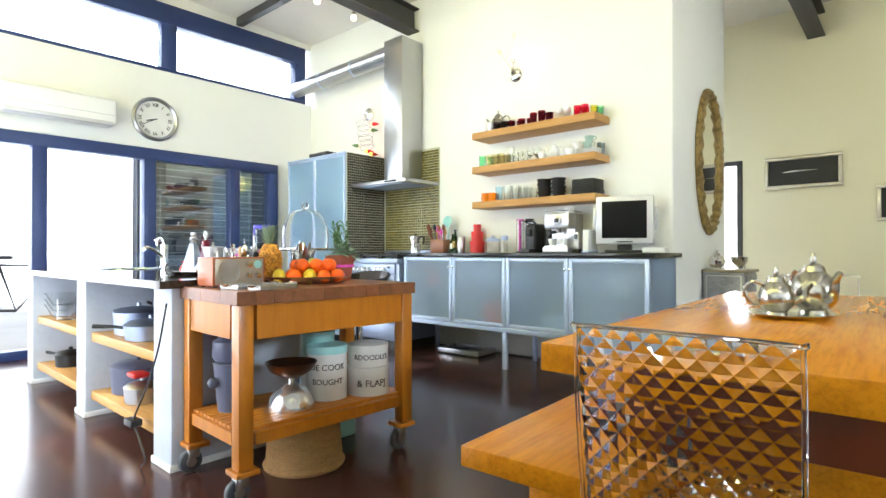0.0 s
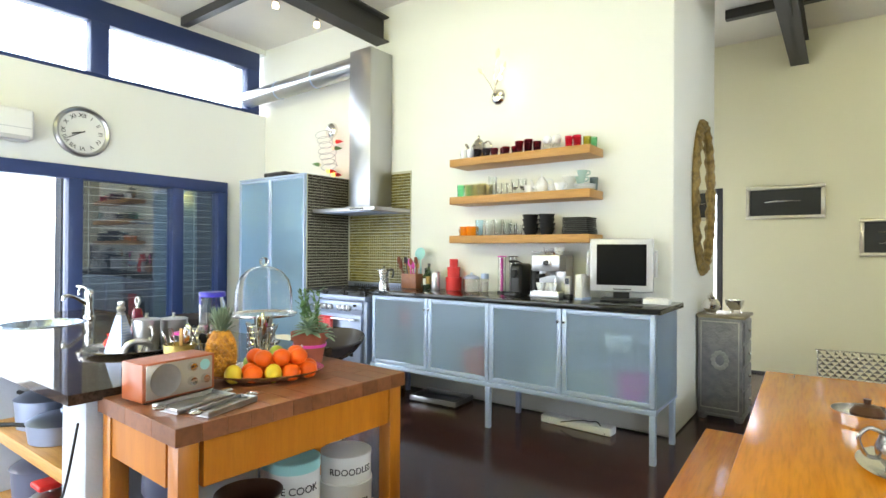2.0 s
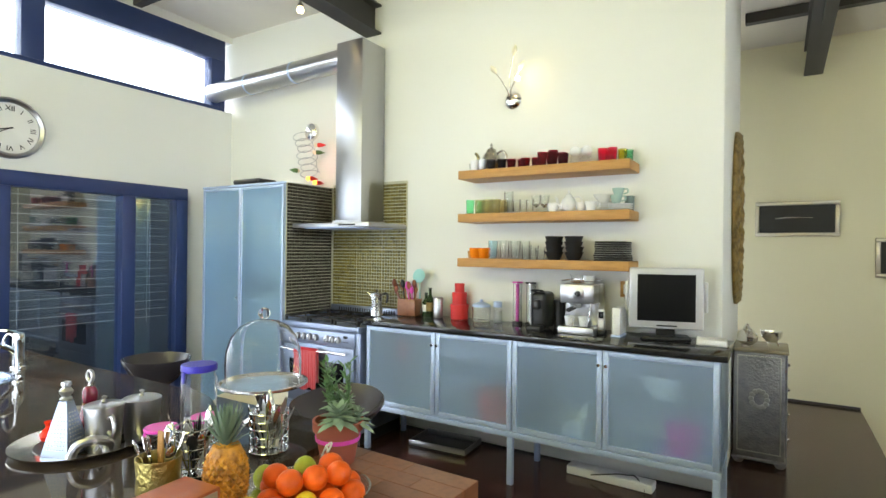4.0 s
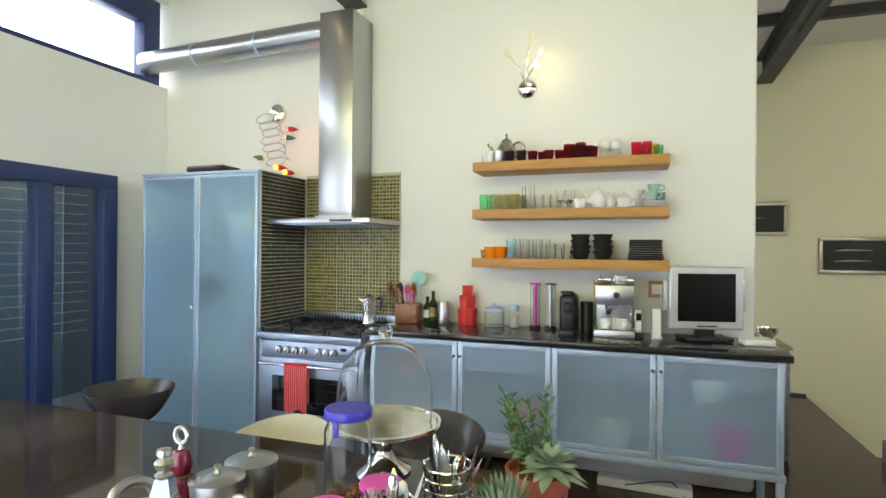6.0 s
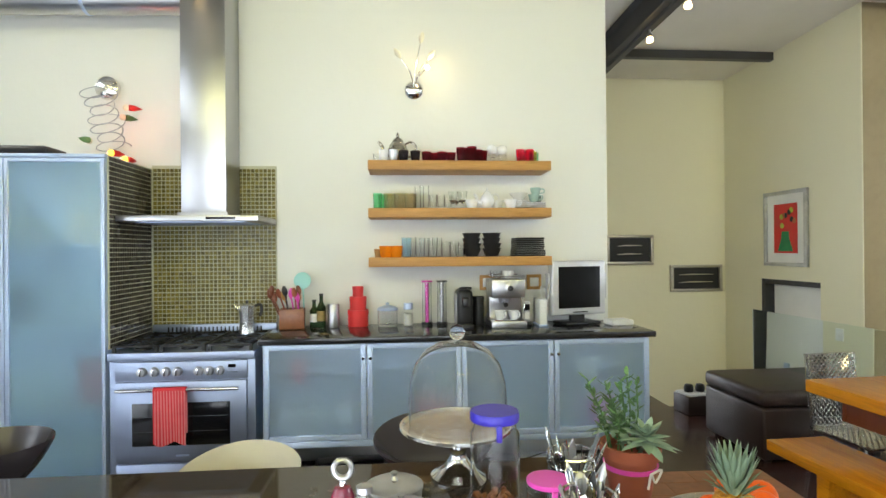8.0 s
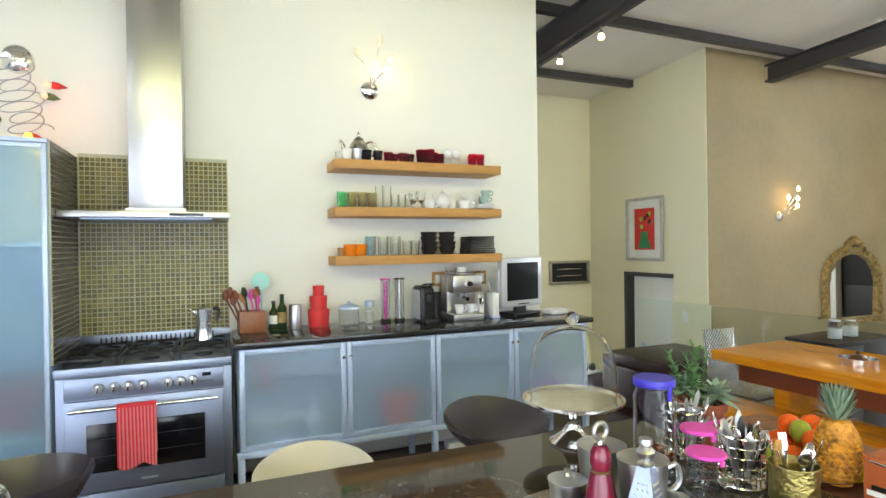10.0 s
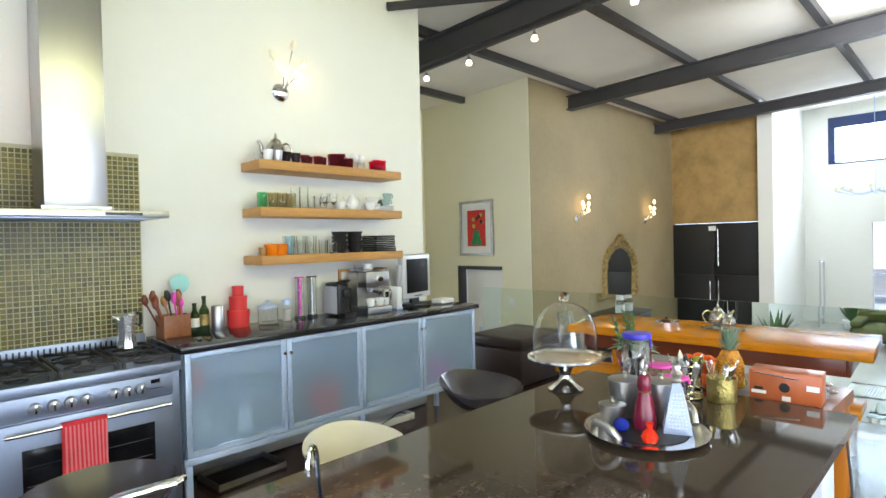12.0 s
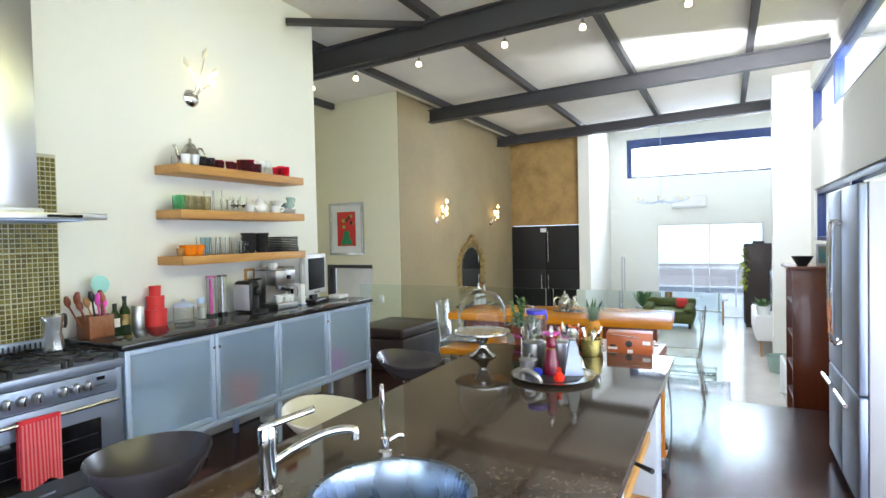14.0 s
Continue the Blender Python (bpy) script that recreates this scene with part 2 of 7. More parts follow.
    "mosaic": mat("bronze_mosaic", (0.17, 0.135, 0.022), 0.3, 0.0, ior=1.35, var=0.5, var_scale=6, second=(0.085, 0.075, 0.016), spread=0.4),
    "mosaic_dark": mat("darker_mosaic", (0.085, 0.075, 0.060), 0.15, 0.2, var=0.5, var_scale=6, spread=0.35),
    "grass": mat("outdoor_paving", (0.58, 0.56, 0.53), 0.8, var=0.4, var_scale=0.8),
    # outdoor panels: daylight put in as white and pale blue emission
    "skyglow": mat("daylight_panel", (0.9, 0.9, 0.9), 1.0, emit=(0.93, 0.96, 1.0), power=1.6),
    "blue_glow": mat("pale_blue_daylight_panel", (0.7, 0.8, 0.9), 1.0, emit=(0.60, 0.78, 1.0), power=1.9),
    "bulb": mat("lamp_bulb", (1, 0.9, 0.7), 0.4, emit=(1.0, 0.72, 0.33), power=9),
    "amber_bulb": mat("amber_bulb", (1, 0.7, 0.2), 0.4, emit=(1.0, 0.50, 0.04), power=3.0),
    "champagne": mat("champagne_frame", (0.50, 0.46, 0.38), 0.36, 1.0, var=0.4, var_scale=14, second=(0.34, 0.31, 0.25)),
    "old_silver": mat("tarnished_silver", (0.52, 0.50, 0.45), 0.24, 1.0, var=0.6, var_scale=16, second=(0.26, 0.24, 0.20), rough_var=0.06),
    # near-black grey that puts the shade behind the west panes into colour
    "shade_backing": mat("shade_grey_backing", (0.05, 0.06, 0.085), 0.7, var=0.3, var_scale=2.0),
    "petal": mat("pale_glass_petal", (0.80, 0.76, 0.60), 0.3, var=0.2, emit=(1.0, 0.85, 0.5), power=0.04),
}


# ---- builders ----
def box(bm, x0, x1, y0, y1, z0, z1, bevel=0.0, seg=2):
    vs = [bm.verts.new((x, y, z)) for x in (x0, x1) for y in (y0, y1) for z in (z0, z1)]
    fs = [bm.faces.new([vs[i] for i in q]) for q in ((0, 1, 3, 2), (4, 6, 7, 5), (0, 4, 5, 1), (2, 3, 7, 6), (0, 2, 6, 4), (1, 5, 7, 3))]
    if bevel:
        old = set(bm.faces) - set(fs)
        es = list({e for f in fs for e in f.edges})
        bmesh.ops.bevel(bm, geom=es, offset=bevel, segments=seg, affect="EDGES", profile=0.5)
        fs = [f for f in bm.faces if f not in old]
    for f in fs:
        f.material_index = 1  # flat sided, see mesh_of
    return bm


def lathe(bm, profile, seg=32, m=None, closed=False):
    """Turns (radius, height) pairs about z."""
    m = m or Matrix()
    rings = []
    for r, z in profile:
        if r < 1e-5:
            rings.append([bm.verts.new(m @ Vector((0, 0, z)))])
        else:
            rings.append([bm.verts.new(m @ Vector((r * math.cos(2 * math.pi * i / seg), r * math.sin(2 * math.pi * i / seg), z))) for i in range(seg)])
    pairs = list(zip(rings, rings[1:])) + ([(rings[-1], rings[0])] if closed else [])
    for a, b in pairs:
        for i in range(seg):
            j = (i + 1) % seg
            q = [a[i % len(a)], a[j % len(a)], b[j % len(b)], b[i % len(b)]]
            q = [v for k, v in enumerate(q) if v not in q[:k]]
            if len(q) > 2:
                bm.faces.new(q)
    return bm


def tube(bm, pts, r, seg=10, cap=True):
    """A round rod through the points; r one radius or one a point."""
    pts = [Vector(p) for p in pts]
    rs = r if isinstance(r, (list, tuple)) else [r] * len(pts)
    prev, up = None, None
    for i, p in enumerate(pts):
        d = (pts[min(i + 1, len(pts) - 1)] - pts[max(i - 1, 0)]).normalized()
        if up is None:
            up = d.orthogonal().normalized()
        up = (up - d * up.dot(d)).normalized()
        side = d.cross(up)
        ring = [bm.verts.new(p + rs[i] * (math.cos(a) * up + math.sin(a) * side)) for a in (2 * math.pi * k / seg for k in range(seg))]
        if prev:
            for k in range(seg):
                bm.faces.new((prev[k], prev[(k + 1) % seg], ring[(k + 1) % seg], ring[k]))
        elif cap:
            bm.faces.new(ring[::-1])
        prev = ring
    if cap:
        bm.faces.new(prev)
    return bm


def ball(bm, x, y, z, r, sz=1.0, seg=20, rings=12):
    return lathe(bm, [(r * math.sin(math.pi * i / rings), -r * sz * math.cos(math.pi * i / rings)) for i in range(rings + 1)], seg, Matrix.Translation((x, y, z)))


def B():
    return bmesh.new()


def curve_points(pts, n=8):
    """A smooth line through the points (Catmull-Rom)."""
    p = [Vector(q) for q in pts]
    p = [2 * p[0] - p[1]] + p + [2 * p[-1] - p[-2]]
    out = []
    for i in range(1, len(p) - 2):
        for k in range(n):
            t = k / n
            out.append(0.5 * (2 * p[i] + (p[i + 1] - p[i - 1]) * t + (2 * p[i - 1] - 5 * p[i] + 4 * p[i + 1] - p[i + 2]) * t * t
                              + (3 * p[i] - p[i - 1] - 3 * p[i + 1] + p[i + 2]) * t ** 3))
    return out + [p[-2]]


def mesh_of(name, bm, material, smooth=True):
    bmesh.ops.recalc_face_normals(bm, faces=bm.faces)
    for f in bm.faces:
        f.smooth, f.material_index = smooth and f.material_index == 0, 0
    me = bpy.data.meshes.new(name)
    bm.to_mesh(me)
    bm.free()
    me.materials.append(M[material] if isinstance(material, str) else material)
    if smooth:
        me.set_sharp_from_angle(angle=radians(35))
    return me


def thing(name, x, y, z, rz=0.0, label="", category="", group="", kind=""):
    """An empty at the base of a thing, in plan units; its parts are built about it."""
    ob = new(name)
    ob.empty_display_size = 0.05
    ob.matrix_basis = UM @ pose(x, y, z, 0, 0, rz)
    return tagged(ob, label, category, group, kind)


def part(name, bm, material, parent, label="", smooth=True):
    ob = new(name, mesh_of(name, bm, material, smooth))
    ob.parent = parent
    return tagged(ob, label)


def solid(name, bm, material, label="", category="", kind="", group="", x=0.0, y=0.0, z=0.0, rz=0.0, smooth=True):
    """One mesh that is a whole thing, or a piece of the setting."""
    ob = new(name, mesh_of(name, bm, material, smooth))
    ob.matrix_basis = UM @ pose(x, y, z, 0, 0, rz)
    return tagged(ob, label, category, group, kind)


def slab(name, material, *b, label="", kind="structure", bevel=0.0, category=""):
    return solid(name, box(B(), *b, bevel), material, label, category or name.split("_")[0], kind)


def ceiling_z(y):
    return 3.46 + 0.03 * (4.65 - y)


# ---- the setting ----
slab("floor_kitchen", "floor", -6.0, -0.15, -0.8, 0.6, -0.18, 0.0, label="polished dark brown screed floor of the kitchen")
slab("floor_dining", "floor", -6.0, 0.5, 0.6, 4.36, -0.18, 0.0, label="polished dark brown screed floor under the dining table")
slab("floor_landing", "floor", -0.42, 0.15, 4.363, 4.95, -0.18, -0.002, label="polished dark brown landing beside the glass")
slab("floor_hall", "floor", -6.0, -0.42, 4.36, 6.7, -0.18, 0.0, label="polished dark brown screed floor beside the stairwell")
slab("floor_living", "tile", -0.15, 8.4, -1.3, 4.8, -0.68, -0.5, label="pale polished tiles of the sunken living room")
slab("floor_stairwell", "tile", -0.5, 1.4, 4.3, 6.7, -1.2, -1.0, label="pale floor at the foot of the stairwell")
for i, (x0, x1) in enumerate(((-0.15, 0.13), (0.13, 0.41))):
    slab("step_%d" % (i + 1), "floor", x0, x1, -0.68, 0.597, -0.5, -0.167 * (i + 1), label="dark brown step down to the living room", bevel=0.008)
slab("wall_under_floor", "plaster", -0.15, 0.497, 0.6, 4.36, -0.5, -0.18, label="plastered riser below the dining floor")
slab("wall_kitchen", "plaster", -5.9, -1.33, 3.98, 5.33, 0.0, 3.75, label="cream plastered kitchen wall with softly rounded corners", bevel=0.035)
slab("wall_hall", "plaster_hall", -1.475, 1.5, 6.6, 6.75, -1.1, 3.75, label="cream plastered wall of the hall beside the stairs")
slab("wall_hall_far", "plaster_hall", -6.0, -2.45, 6.6, 6.75, 0.0, 3.75, label="cream plastered wall at the back of the hall")
slab("wall_hall_lintel", "plaster_hall", -2.45, -1.475, 6.6, 6.75, 1.9, 3.75, label="cream plaster over the hall doorway")
slab("wall_stair", "plaster_hall", 1.15, 1.3, 4.803, 6.6, 1.05, 3.75, label="cream plastered wall over the stairwell door")
slab("wall_stair_right", "plaster_hall", 1.15, 1.3, 4.803, 5.12, -1.1, 1.05, label="cream plaster beside the stairwell door")
slab("wall_stair_left", "plaster_hall", 1.15, 1.3, 5.93, 6.6, -1.1, 1.05, label="cream plaster beside the stairwell door")
slab("wall_stair_end", "plaster_hall", 1.15, 1.159, 4.652, 4.803, -1.1, 3.75, label="cream plastered edge where the stair wall meets the taupe wall")
slab("wall_taupe", "taupe", 1.16, 5.75, 4.65, 4.8, -1.1, 3.6, label="taupe clay-plastered wall with wall lights")
slab("wall_gold", "gold", 5.62, 5.77, 3.2, 4.65, 1.62, 3.6, label="mottled gold plaster over the black cupboard")
slab("wall_pier", "plaster", 5.5, 5.8, 2.98, 3.2, -0.5, 3.75, label="white plastered pier at the living room")
slab("wall_living_north", "plaster", 5.8, 8.4, 3.1, 3.25, -0.5, 4.3, label="white living room wall")
slab("wall_south", "plaster", -6.0, -1.05, -0.83, -0.68, 1.95, 2.68, label="white plastered band between doors and high windows")
slab("wall_south_top", "plaster", -6.0, -1.05, -0.83, -0.68, 3.3, 4.3, label="white plaster over the high windows")
slab("wall_fridge_side", "plaster", -1.05, -0.9, -0.83, -0.42, -0.5, 1.95, label="white plaster beside the fridge")
slab("wall_living_band", "plaster", -1.05, 3.72, -0.83, -0.42, 1.95, 2.74, label="white plastered band under the living room's high windows")
slab("wall_living_top", "plaster", -1.05, 3.72, -0.83, -0.42, 3.36, 4.3, label="white plaster over the living room's high windows")
slab("wall_living_south", "plaster", 3.4, 3.72, -0.83, -0.42, -0.5, 1.95, label="white plastered wall beside the low window")
slab("wall_living_sill", "plaster", -0.9, 3.4, -0.83, -0.42, -0.5, 1.28, label="white plastered wall under the low window")
slab("wall_living_pier", "plaster", 3.72, 4.0, -0.83, 0.03, -0.5, 4.3, label="white plastered pier stepping into the living room")
slab("wall_living_beyond", "plaster", 4.0, 8.4, -0.83, -0.42, -0.5, 4.3, label="white plastered wall beyond the pier")
slab("wall_south_pier", "plaster", -1.9, -1.05, -0.83, -0.68, -0.5, 1.95, label="white plastered wall behind the fridge")
slab("wall_south_west", "plaster", -6.0, -5.3, -0.83, -0.68, 0.0, 1.95, label="white plastered corner")
WX = -5.72
slab("wall_west", "plaster", WX - 0.18, WX, -0.68, 3.98, 1.93, 2.73, label="white plastered wall over the sliding doors")
slab("wall_west_corner", "plaster", WX - 0.18, WX, 3.5, 3.98, 0.0, 1.93, label="white plaster behind the tall cupboard")
slab("wall_west_top", "plaster", WX - 0.18, WX, -0.68, 3.98, 3.42, 3.9, label="white plaster over the high windows")
slab("wall_hall_west", "plaster_hall", -6.05, -5.9, 5.33, 6.75, 0.0, 3.75, label="cream wall closing the hall")
bm = B()
for x0, x1, h0, h1 in ((-6.1, 5.2, 0.0, 0.0), (5.2, 8.5, 0.0, 0.35)):
    v = [bm.verts.new(p) for p in ((x0, -1.5, ceiling_z(-1.5) + h0), (x1, -1.5, ceiling_z(-1.5) + h1), (x1, 6.8, ceiling_z(6.8) + h1), (x0, 6.8, ceiling_z(6.8) + h0))]
    w = [bm.verts.new(q.co + Vector((0, 0, 0.12))) for q in v]
    for q in ((v[0], v[1], v[2], v[3]), (w[3], w[2], w[1], w[0]), *((v[i], v[(i + 1) % 4], w[(i + 1) % 4], w[i]) for i in range(4))):
        bm.faces.new(q)
solid("ceiling", bm, "ceiling", "sloping off-white ceiling of boards between steel purlins", "ceiling", "structure")
# outside
slab("ground", "grass", -400, 400, -400, 400, -1.4, -1.25, label="pale paving and ground outside")
slab("patio_west", "grass", -14, -5.95, -6, 8, -0.2, -0.03, label="sunlit paving outside the sliding doors")
slab("patio_south", "grass", -5.95, 9, -8, -1.55, -0.9, -0.55, label="sunlit paving outside")
slab("patio_east", "grass", 8.6, 14, -6, 8, -0.9, -0.53, label="sunlit terrace outside the living room")
# added glowing panels in place of a modelled view beyond the openings
slab("backdrop_west", "skyglow", -12.1, -12, -9, 14, -0.2, 9, label="glowing panel standing in for the bright daylight outside", kind="structure")
slab("backdrop_east", "blue_glow", 14, 14.1, -9, 12, 0.4, 9, label="glowing panel standing in for the bright daylight outside", kind="structure")
slab("backdrop_south", "skyglow", -12, 14, -9.1, -9, -0.6, 9, label="glowing panel standing in for the bright daylight outside", kind="structure")
slab("backdrop_north", "skyglow", -4, 0, 8.6, 8.7, -0.2, 4, label="glowing panel standing in for daylight beyond the hall doorway", kind="structure")
# ---- steelwork ----
def rafter(name, x, y0, y1, depth, width=0.14, drop=0.0):
    """An I-section that follows the ceiling's slope."""
    th = thing(name, 0, 0, 0, 0, "dark painted steel rafter under the sloping ceiling", "beam", "steel rafters", "structure")
    for nm, a, b, zt, zb in (("web", -0.012, 0.012, 0.0, depth), ("flange", -width / 2, width / 2, 0.0, 0.014), ("flange", -width / 2, width / 2, depth - 0.014, depth)):
        bm = B()
        box(bm, x + a, x + b, y0, y1, 0, 1)
        for v in bm.verts:
            top = v.co.z > 0.5
            v.co.z = ceiling_z(v.co.y) - drop - (zt if top else zb)
        part(nm, bm, "steel_dark", th)
    return th


rafter("rafter_1", -3.92, -0.68, 3.978, 0.24, 0.16, 0.09)
rafter("rafter_2", -0.80, -0.68, 6.595, 0.245, 0.15, 0.09)
rafter("rafter_3", 2.1, -0.42, 4.648, 0.19, 0.13, 0.09)
rafter("rafter_4", 4.9, -0.42, 4.648, 0.17, 0.13, 0.09)


def purlin(name, y, x0, x1, drop=0.0):
    bm = B()
    z = ceiling_z(y) - drop
    box(bm, x0, x1, y - 0.035, y + 0.035, z - 0.012, z - 0.002)
    box(bm, x0, x1, y - 0.035, y - 0.025, z - 0.085, z - 0.012)
    box(bm, x0, x1, y - 0.025, y + 0.035, z - 0.085, z - 0.075)
    solid(name, bm, "steel_dark", "dark steel purlin carrying the ceiling boards", "beam", "structure")


for i, (y, x0, x1) in enumerate(((4.38, -1.3, 5.6), (3.02, -5.7, 5.6), (1.68, -5.7, 5.6), (0.36, -5.7, 5.6), (5.76, -1.32, 1.15))):
    purlin("purlin_%d" % (i + 1), y, x0, x1)


# ---- glazing ----
def glazed(name, axis, plane, a0, a1, z0, z1, bars, label, depth=0.09, rail=0.07, kind="structure", skip=(), paint="frame", low=None, head=None, tint=()):
    """A framed opening across x or y with upright bars and one pane a bay."""
    th = thing(name, 0, 0, 0, 0, label, "window", "", kind)

    def bx(a, b, c, d, p0, p1, bev=0.004):
        return box(B(), *((p0, p1, a, b) if axis == "x" else (a, b, p0, p1)), c, d, bev)
    p0, p1 = plane - depth / 2, plane + depth / 2
    low, head = low or rail * 0.7, head or rail
    part("frame_rail", bx(a0, a1, z1 - head, z1, p0, p1), paint, th)
    part("frame_rail", bx(a0, a1, z0, z0 + low, p0, p1), paint, th)
    edges = [a0, *bars, a1]
    for i, e in enumerate(edges):
        w = rail * (0.5 if i in (0, len(edges) - 1) else 1.0)
        lo, hi = (e, e + rail) if i == 0 else (e - rail, e) if i == len(edges) - 1 else (e - w / 2, e + w / 2)
        part("frame_post", bx(lo, hi, z0 + low, z1 - head, p0, p1), paint, th)
    for i, (a, b) in enumerate(zip(edges, edges[1:])):
        if i in skip:
            continue
        pn = part("pane", bx(a + rail / 2, b - rail / 2, z0 + low * 0.9, z1 - head * 0.9, plane - 0.004, plane + 0.004, 0), "pane_tint" if i in tint else "pane", th)
        pn.visible_shadow = False
    return th


glazed("window_west_high", "x", WX - 0.06, -0.68, 3.9, 2.73, 3.42, [0.6, 2.28], "dark framed high window strip under the roof", 0.12, 0.15, low=0.035, head=0.2)
glazed("door_west", "x", WX - 0.03, -0.6, 3.5, 0.0, 1.93, [1.2, 2.09, 2.97], "dark framed glass sliding doors to the terrace", 0.12, 0.11, skip=(0,), tint=(2, 3))
glazed("window_south_high", "y", -0.75, -6.0, -1.05, 2.68, 3.3, [-3.4], "dark framed high window strip under the roof", 0.1, 0.07)
glazed("window_living_high", "y", -0.50, -1.05, 3.72, 2.74, 3.36, [2.1], "dark framed high window strip of the living room", 0.1, 0.08)
glazed("window_living_low", "y", -0.50, -0.9, 3.4, 1.28, 1.95, [1.2], "dark framed low window behind the fridge and dresser", 0.1, 0.07)
glazed("door_south", "y", -0.75, -5.3, -1.9, 0.0, 1.95, [-4.2, -3.05], "dark framed glass doors to the garden", 0.1, 0.08)
EX = 8.3
slab("wall_east_upper", "plaster", EX, EX + 0.15, -0.68, 3.1, 1.6, 2.72, label="white wall between the living room windows")
slab("wall_east_left", "plaster", EX, EX + 0.15, 2.05, 3.1, -0.5, 1.6, label="white wall beside the living room window")
slab("wall_east_right", "plaster", EX, EX + 0.15, -0.68, -0.1, -0.5, 1.6, label="white wall beside the living room window")
slab("wall_east_side", "plaster", EX, EX + 0.15, 2.7, 3.1, 2.72, 4.3, label="white wall beside the high window")
slab("wall_east_corner", "plaster", EX, EX + 0.15, -0.68, -0.35, 2.72, 4.3, label="white wall beside the high window")
slab("wall_east_top", "plaster", EX, EX + 0.15, -0.35, 2.7, 3.62, 4.3, label="white wall over the high window")
glazed("window_east_high", "x", EX + 0.04, -0.35, 2.7, 2.72, 3.62, [], "dark framed high window of the living room", 0.1, 0.11, low=0.03, head=0.2)
glazed("door_east", "x", EX + 0.04, -0.1, 2.05, -0.5, 1.6, [0.95], "pale framed glass doors of the living room to the terrace", 0.08, 0.03, paint="white")
# ---- shapes used by several things ----
def cup(r0, r1, h, t=0.003, foot=0.006):
    """The closed outline of an open vessel: foot radius, rim radius, height, wall."""
    return [(0, 0), (r0 * 0.9, 0), (r0, foot * 0.5), (r0 + (r1 - r0) * 0.5, h * 0.5), (r1, h), (r1 - t, h), (r0 + (r1 - r0) * 0.5 - t, h * 0.5), (r0 - t, foot), (0, foot)]


def writing(text, size, depth=0.0012):
    """Letters as a flat mesh in the x-z plane, facing -y, centred."""
    cu = bpy.data.curves.new("letters", "FONT")
    cu.body, cu.size, cu.extrude, cu.align_x, cu.align_y = text, size, depth, "CENTER", "CENTER"
    ob = bpy.data.objects.new("letters", cu)
    scene.collection.objects.link(ob)
    me = bpy.data.meshes.new_from_object(ob.evaluated_get(bpy.context.evaluated_depsgraph_get()))
    bm = B()
    bm.from_mesh(me)
    bpy.data.objects.remove(ob)
    bpy.data.curves.remove(cu)
    bpy.data.meshes.remove(me)
    bmesh.ops.transform(bm, matrix=pose(0, 0, 0, 90), verts=bm.verts)
    return bm


def wrap(bm, r, turn=0.0, z=0.0):
    """Bends flat letters round a drum of radius r; they face -y turned by that many degrees."""
    for v in bm.verts:
        a = v.co.x / r + radians(turn - 90)
        d = r - v.co.y
        v.co = Vector((d * math.cos(a), d * math.sin(a), v.co.z + z))
    return bm


def grid_plate(bm, w, h, nx, nz, depth, curve):
    """A clear plate with a relief of small pyramids on its front and a plain back; curve(x, z) gives its place."""
    front = [[bm.verts.new(curve((i / nx - 0.5) * w, j / nz * h) + Vector((0, -depth if (i + j) % 2 else 0.0, 0))) for i in range(nx + 1)] for j in range(nz + 1)]
    back = [[bm.verts.new(curve((i / nx - 0.5) * w, j / nz * h) + Vector((0, 0.011, 0))) for i in range(nx + 1)] for j in range(nz + 1)]
    for j in range(nz):
        for i in range(nx):
            a, b, c, d = front[j][i], front[j][i + 1], front[j + 1][i + 1], front[j + 1][i]
            for t in (((a, b, d), (b, c, d)) if (i + j) % 2 else ((a, b, c), (a, c, d))):
                bm.faces.new(t)
            bm.faces.new((back[j][i], back[j + 1][i], back[j + 1][i + 1], back[j][i + 1]))
    for j in range(nz):
        bm.faces.new((front[j][0], front[j + 1][0], back[j + 1][0], back[j][0]))
        bm.faces.new((front[j][nx], back[j][nx], back[j + 1][nx], front[j + 1][nx]))
    for i in range(nx):
        bm.faces.new((front[0][i], back[0][i], back[0][i + 1], front[0][i + 1]))
        bm.faces.new((front[nz][i], front[nz][i + 1], back[nz][i + 1], back[nz][i]))
    return bm


# ---- kitchen island ----
isl = thing("kitchen_island", 0, 0, 0, 0, "white painted open-shelf kitchen island with rough piers", "island")
for x0, x1 in ((-2.50, -2.31), (-3.60, -3.44), (-4.74, -4.6)):
    part("pier", box(B(), x0, x1, 0.93, 1.55, 0.0, 0.757, 0.012), "pillar", isl)
    part("plinth", box(B(), x0 - 0.005, x1 + 0.005, 0.924, 1.52, 0.0, 0.03, 0.004), "white", isl)
# added panels whose dark blue-grey stands for the shade inside the shelf bays
part("back_panel", box(B(), -4.6, -3.6, 1.49, 1.55, 0.0, 0.60), "bluegrey", isl)
part("back_panel", box(B(), -3.6, -2.50, 1.49, 1.55, 0.0, 0.757), "bluegrey", isl)
for x0, x1 in ((-3.44, -2.50), (-4.6, -3.6)):
    for z in (0.12, 0.44):
        part("shelf", box(B(), x0, x1, 0.96, 1.49, z - 0.025, z + 0.025, 0.006), "oak", isl)
SX, SY, SR = -4.14, 1.38, 0.2
top = thing("worktop", 0, 0, 0, 0, "polished dark brown granite worktop on the island", "worktop")
bm = B()
seg = 40
hole = [(SX + SR * math.cos(2 * math.pi * i / seg), SY + SR * math.sin(2 * math.pi * i / seg)) for i in range(seg)]
rim = []
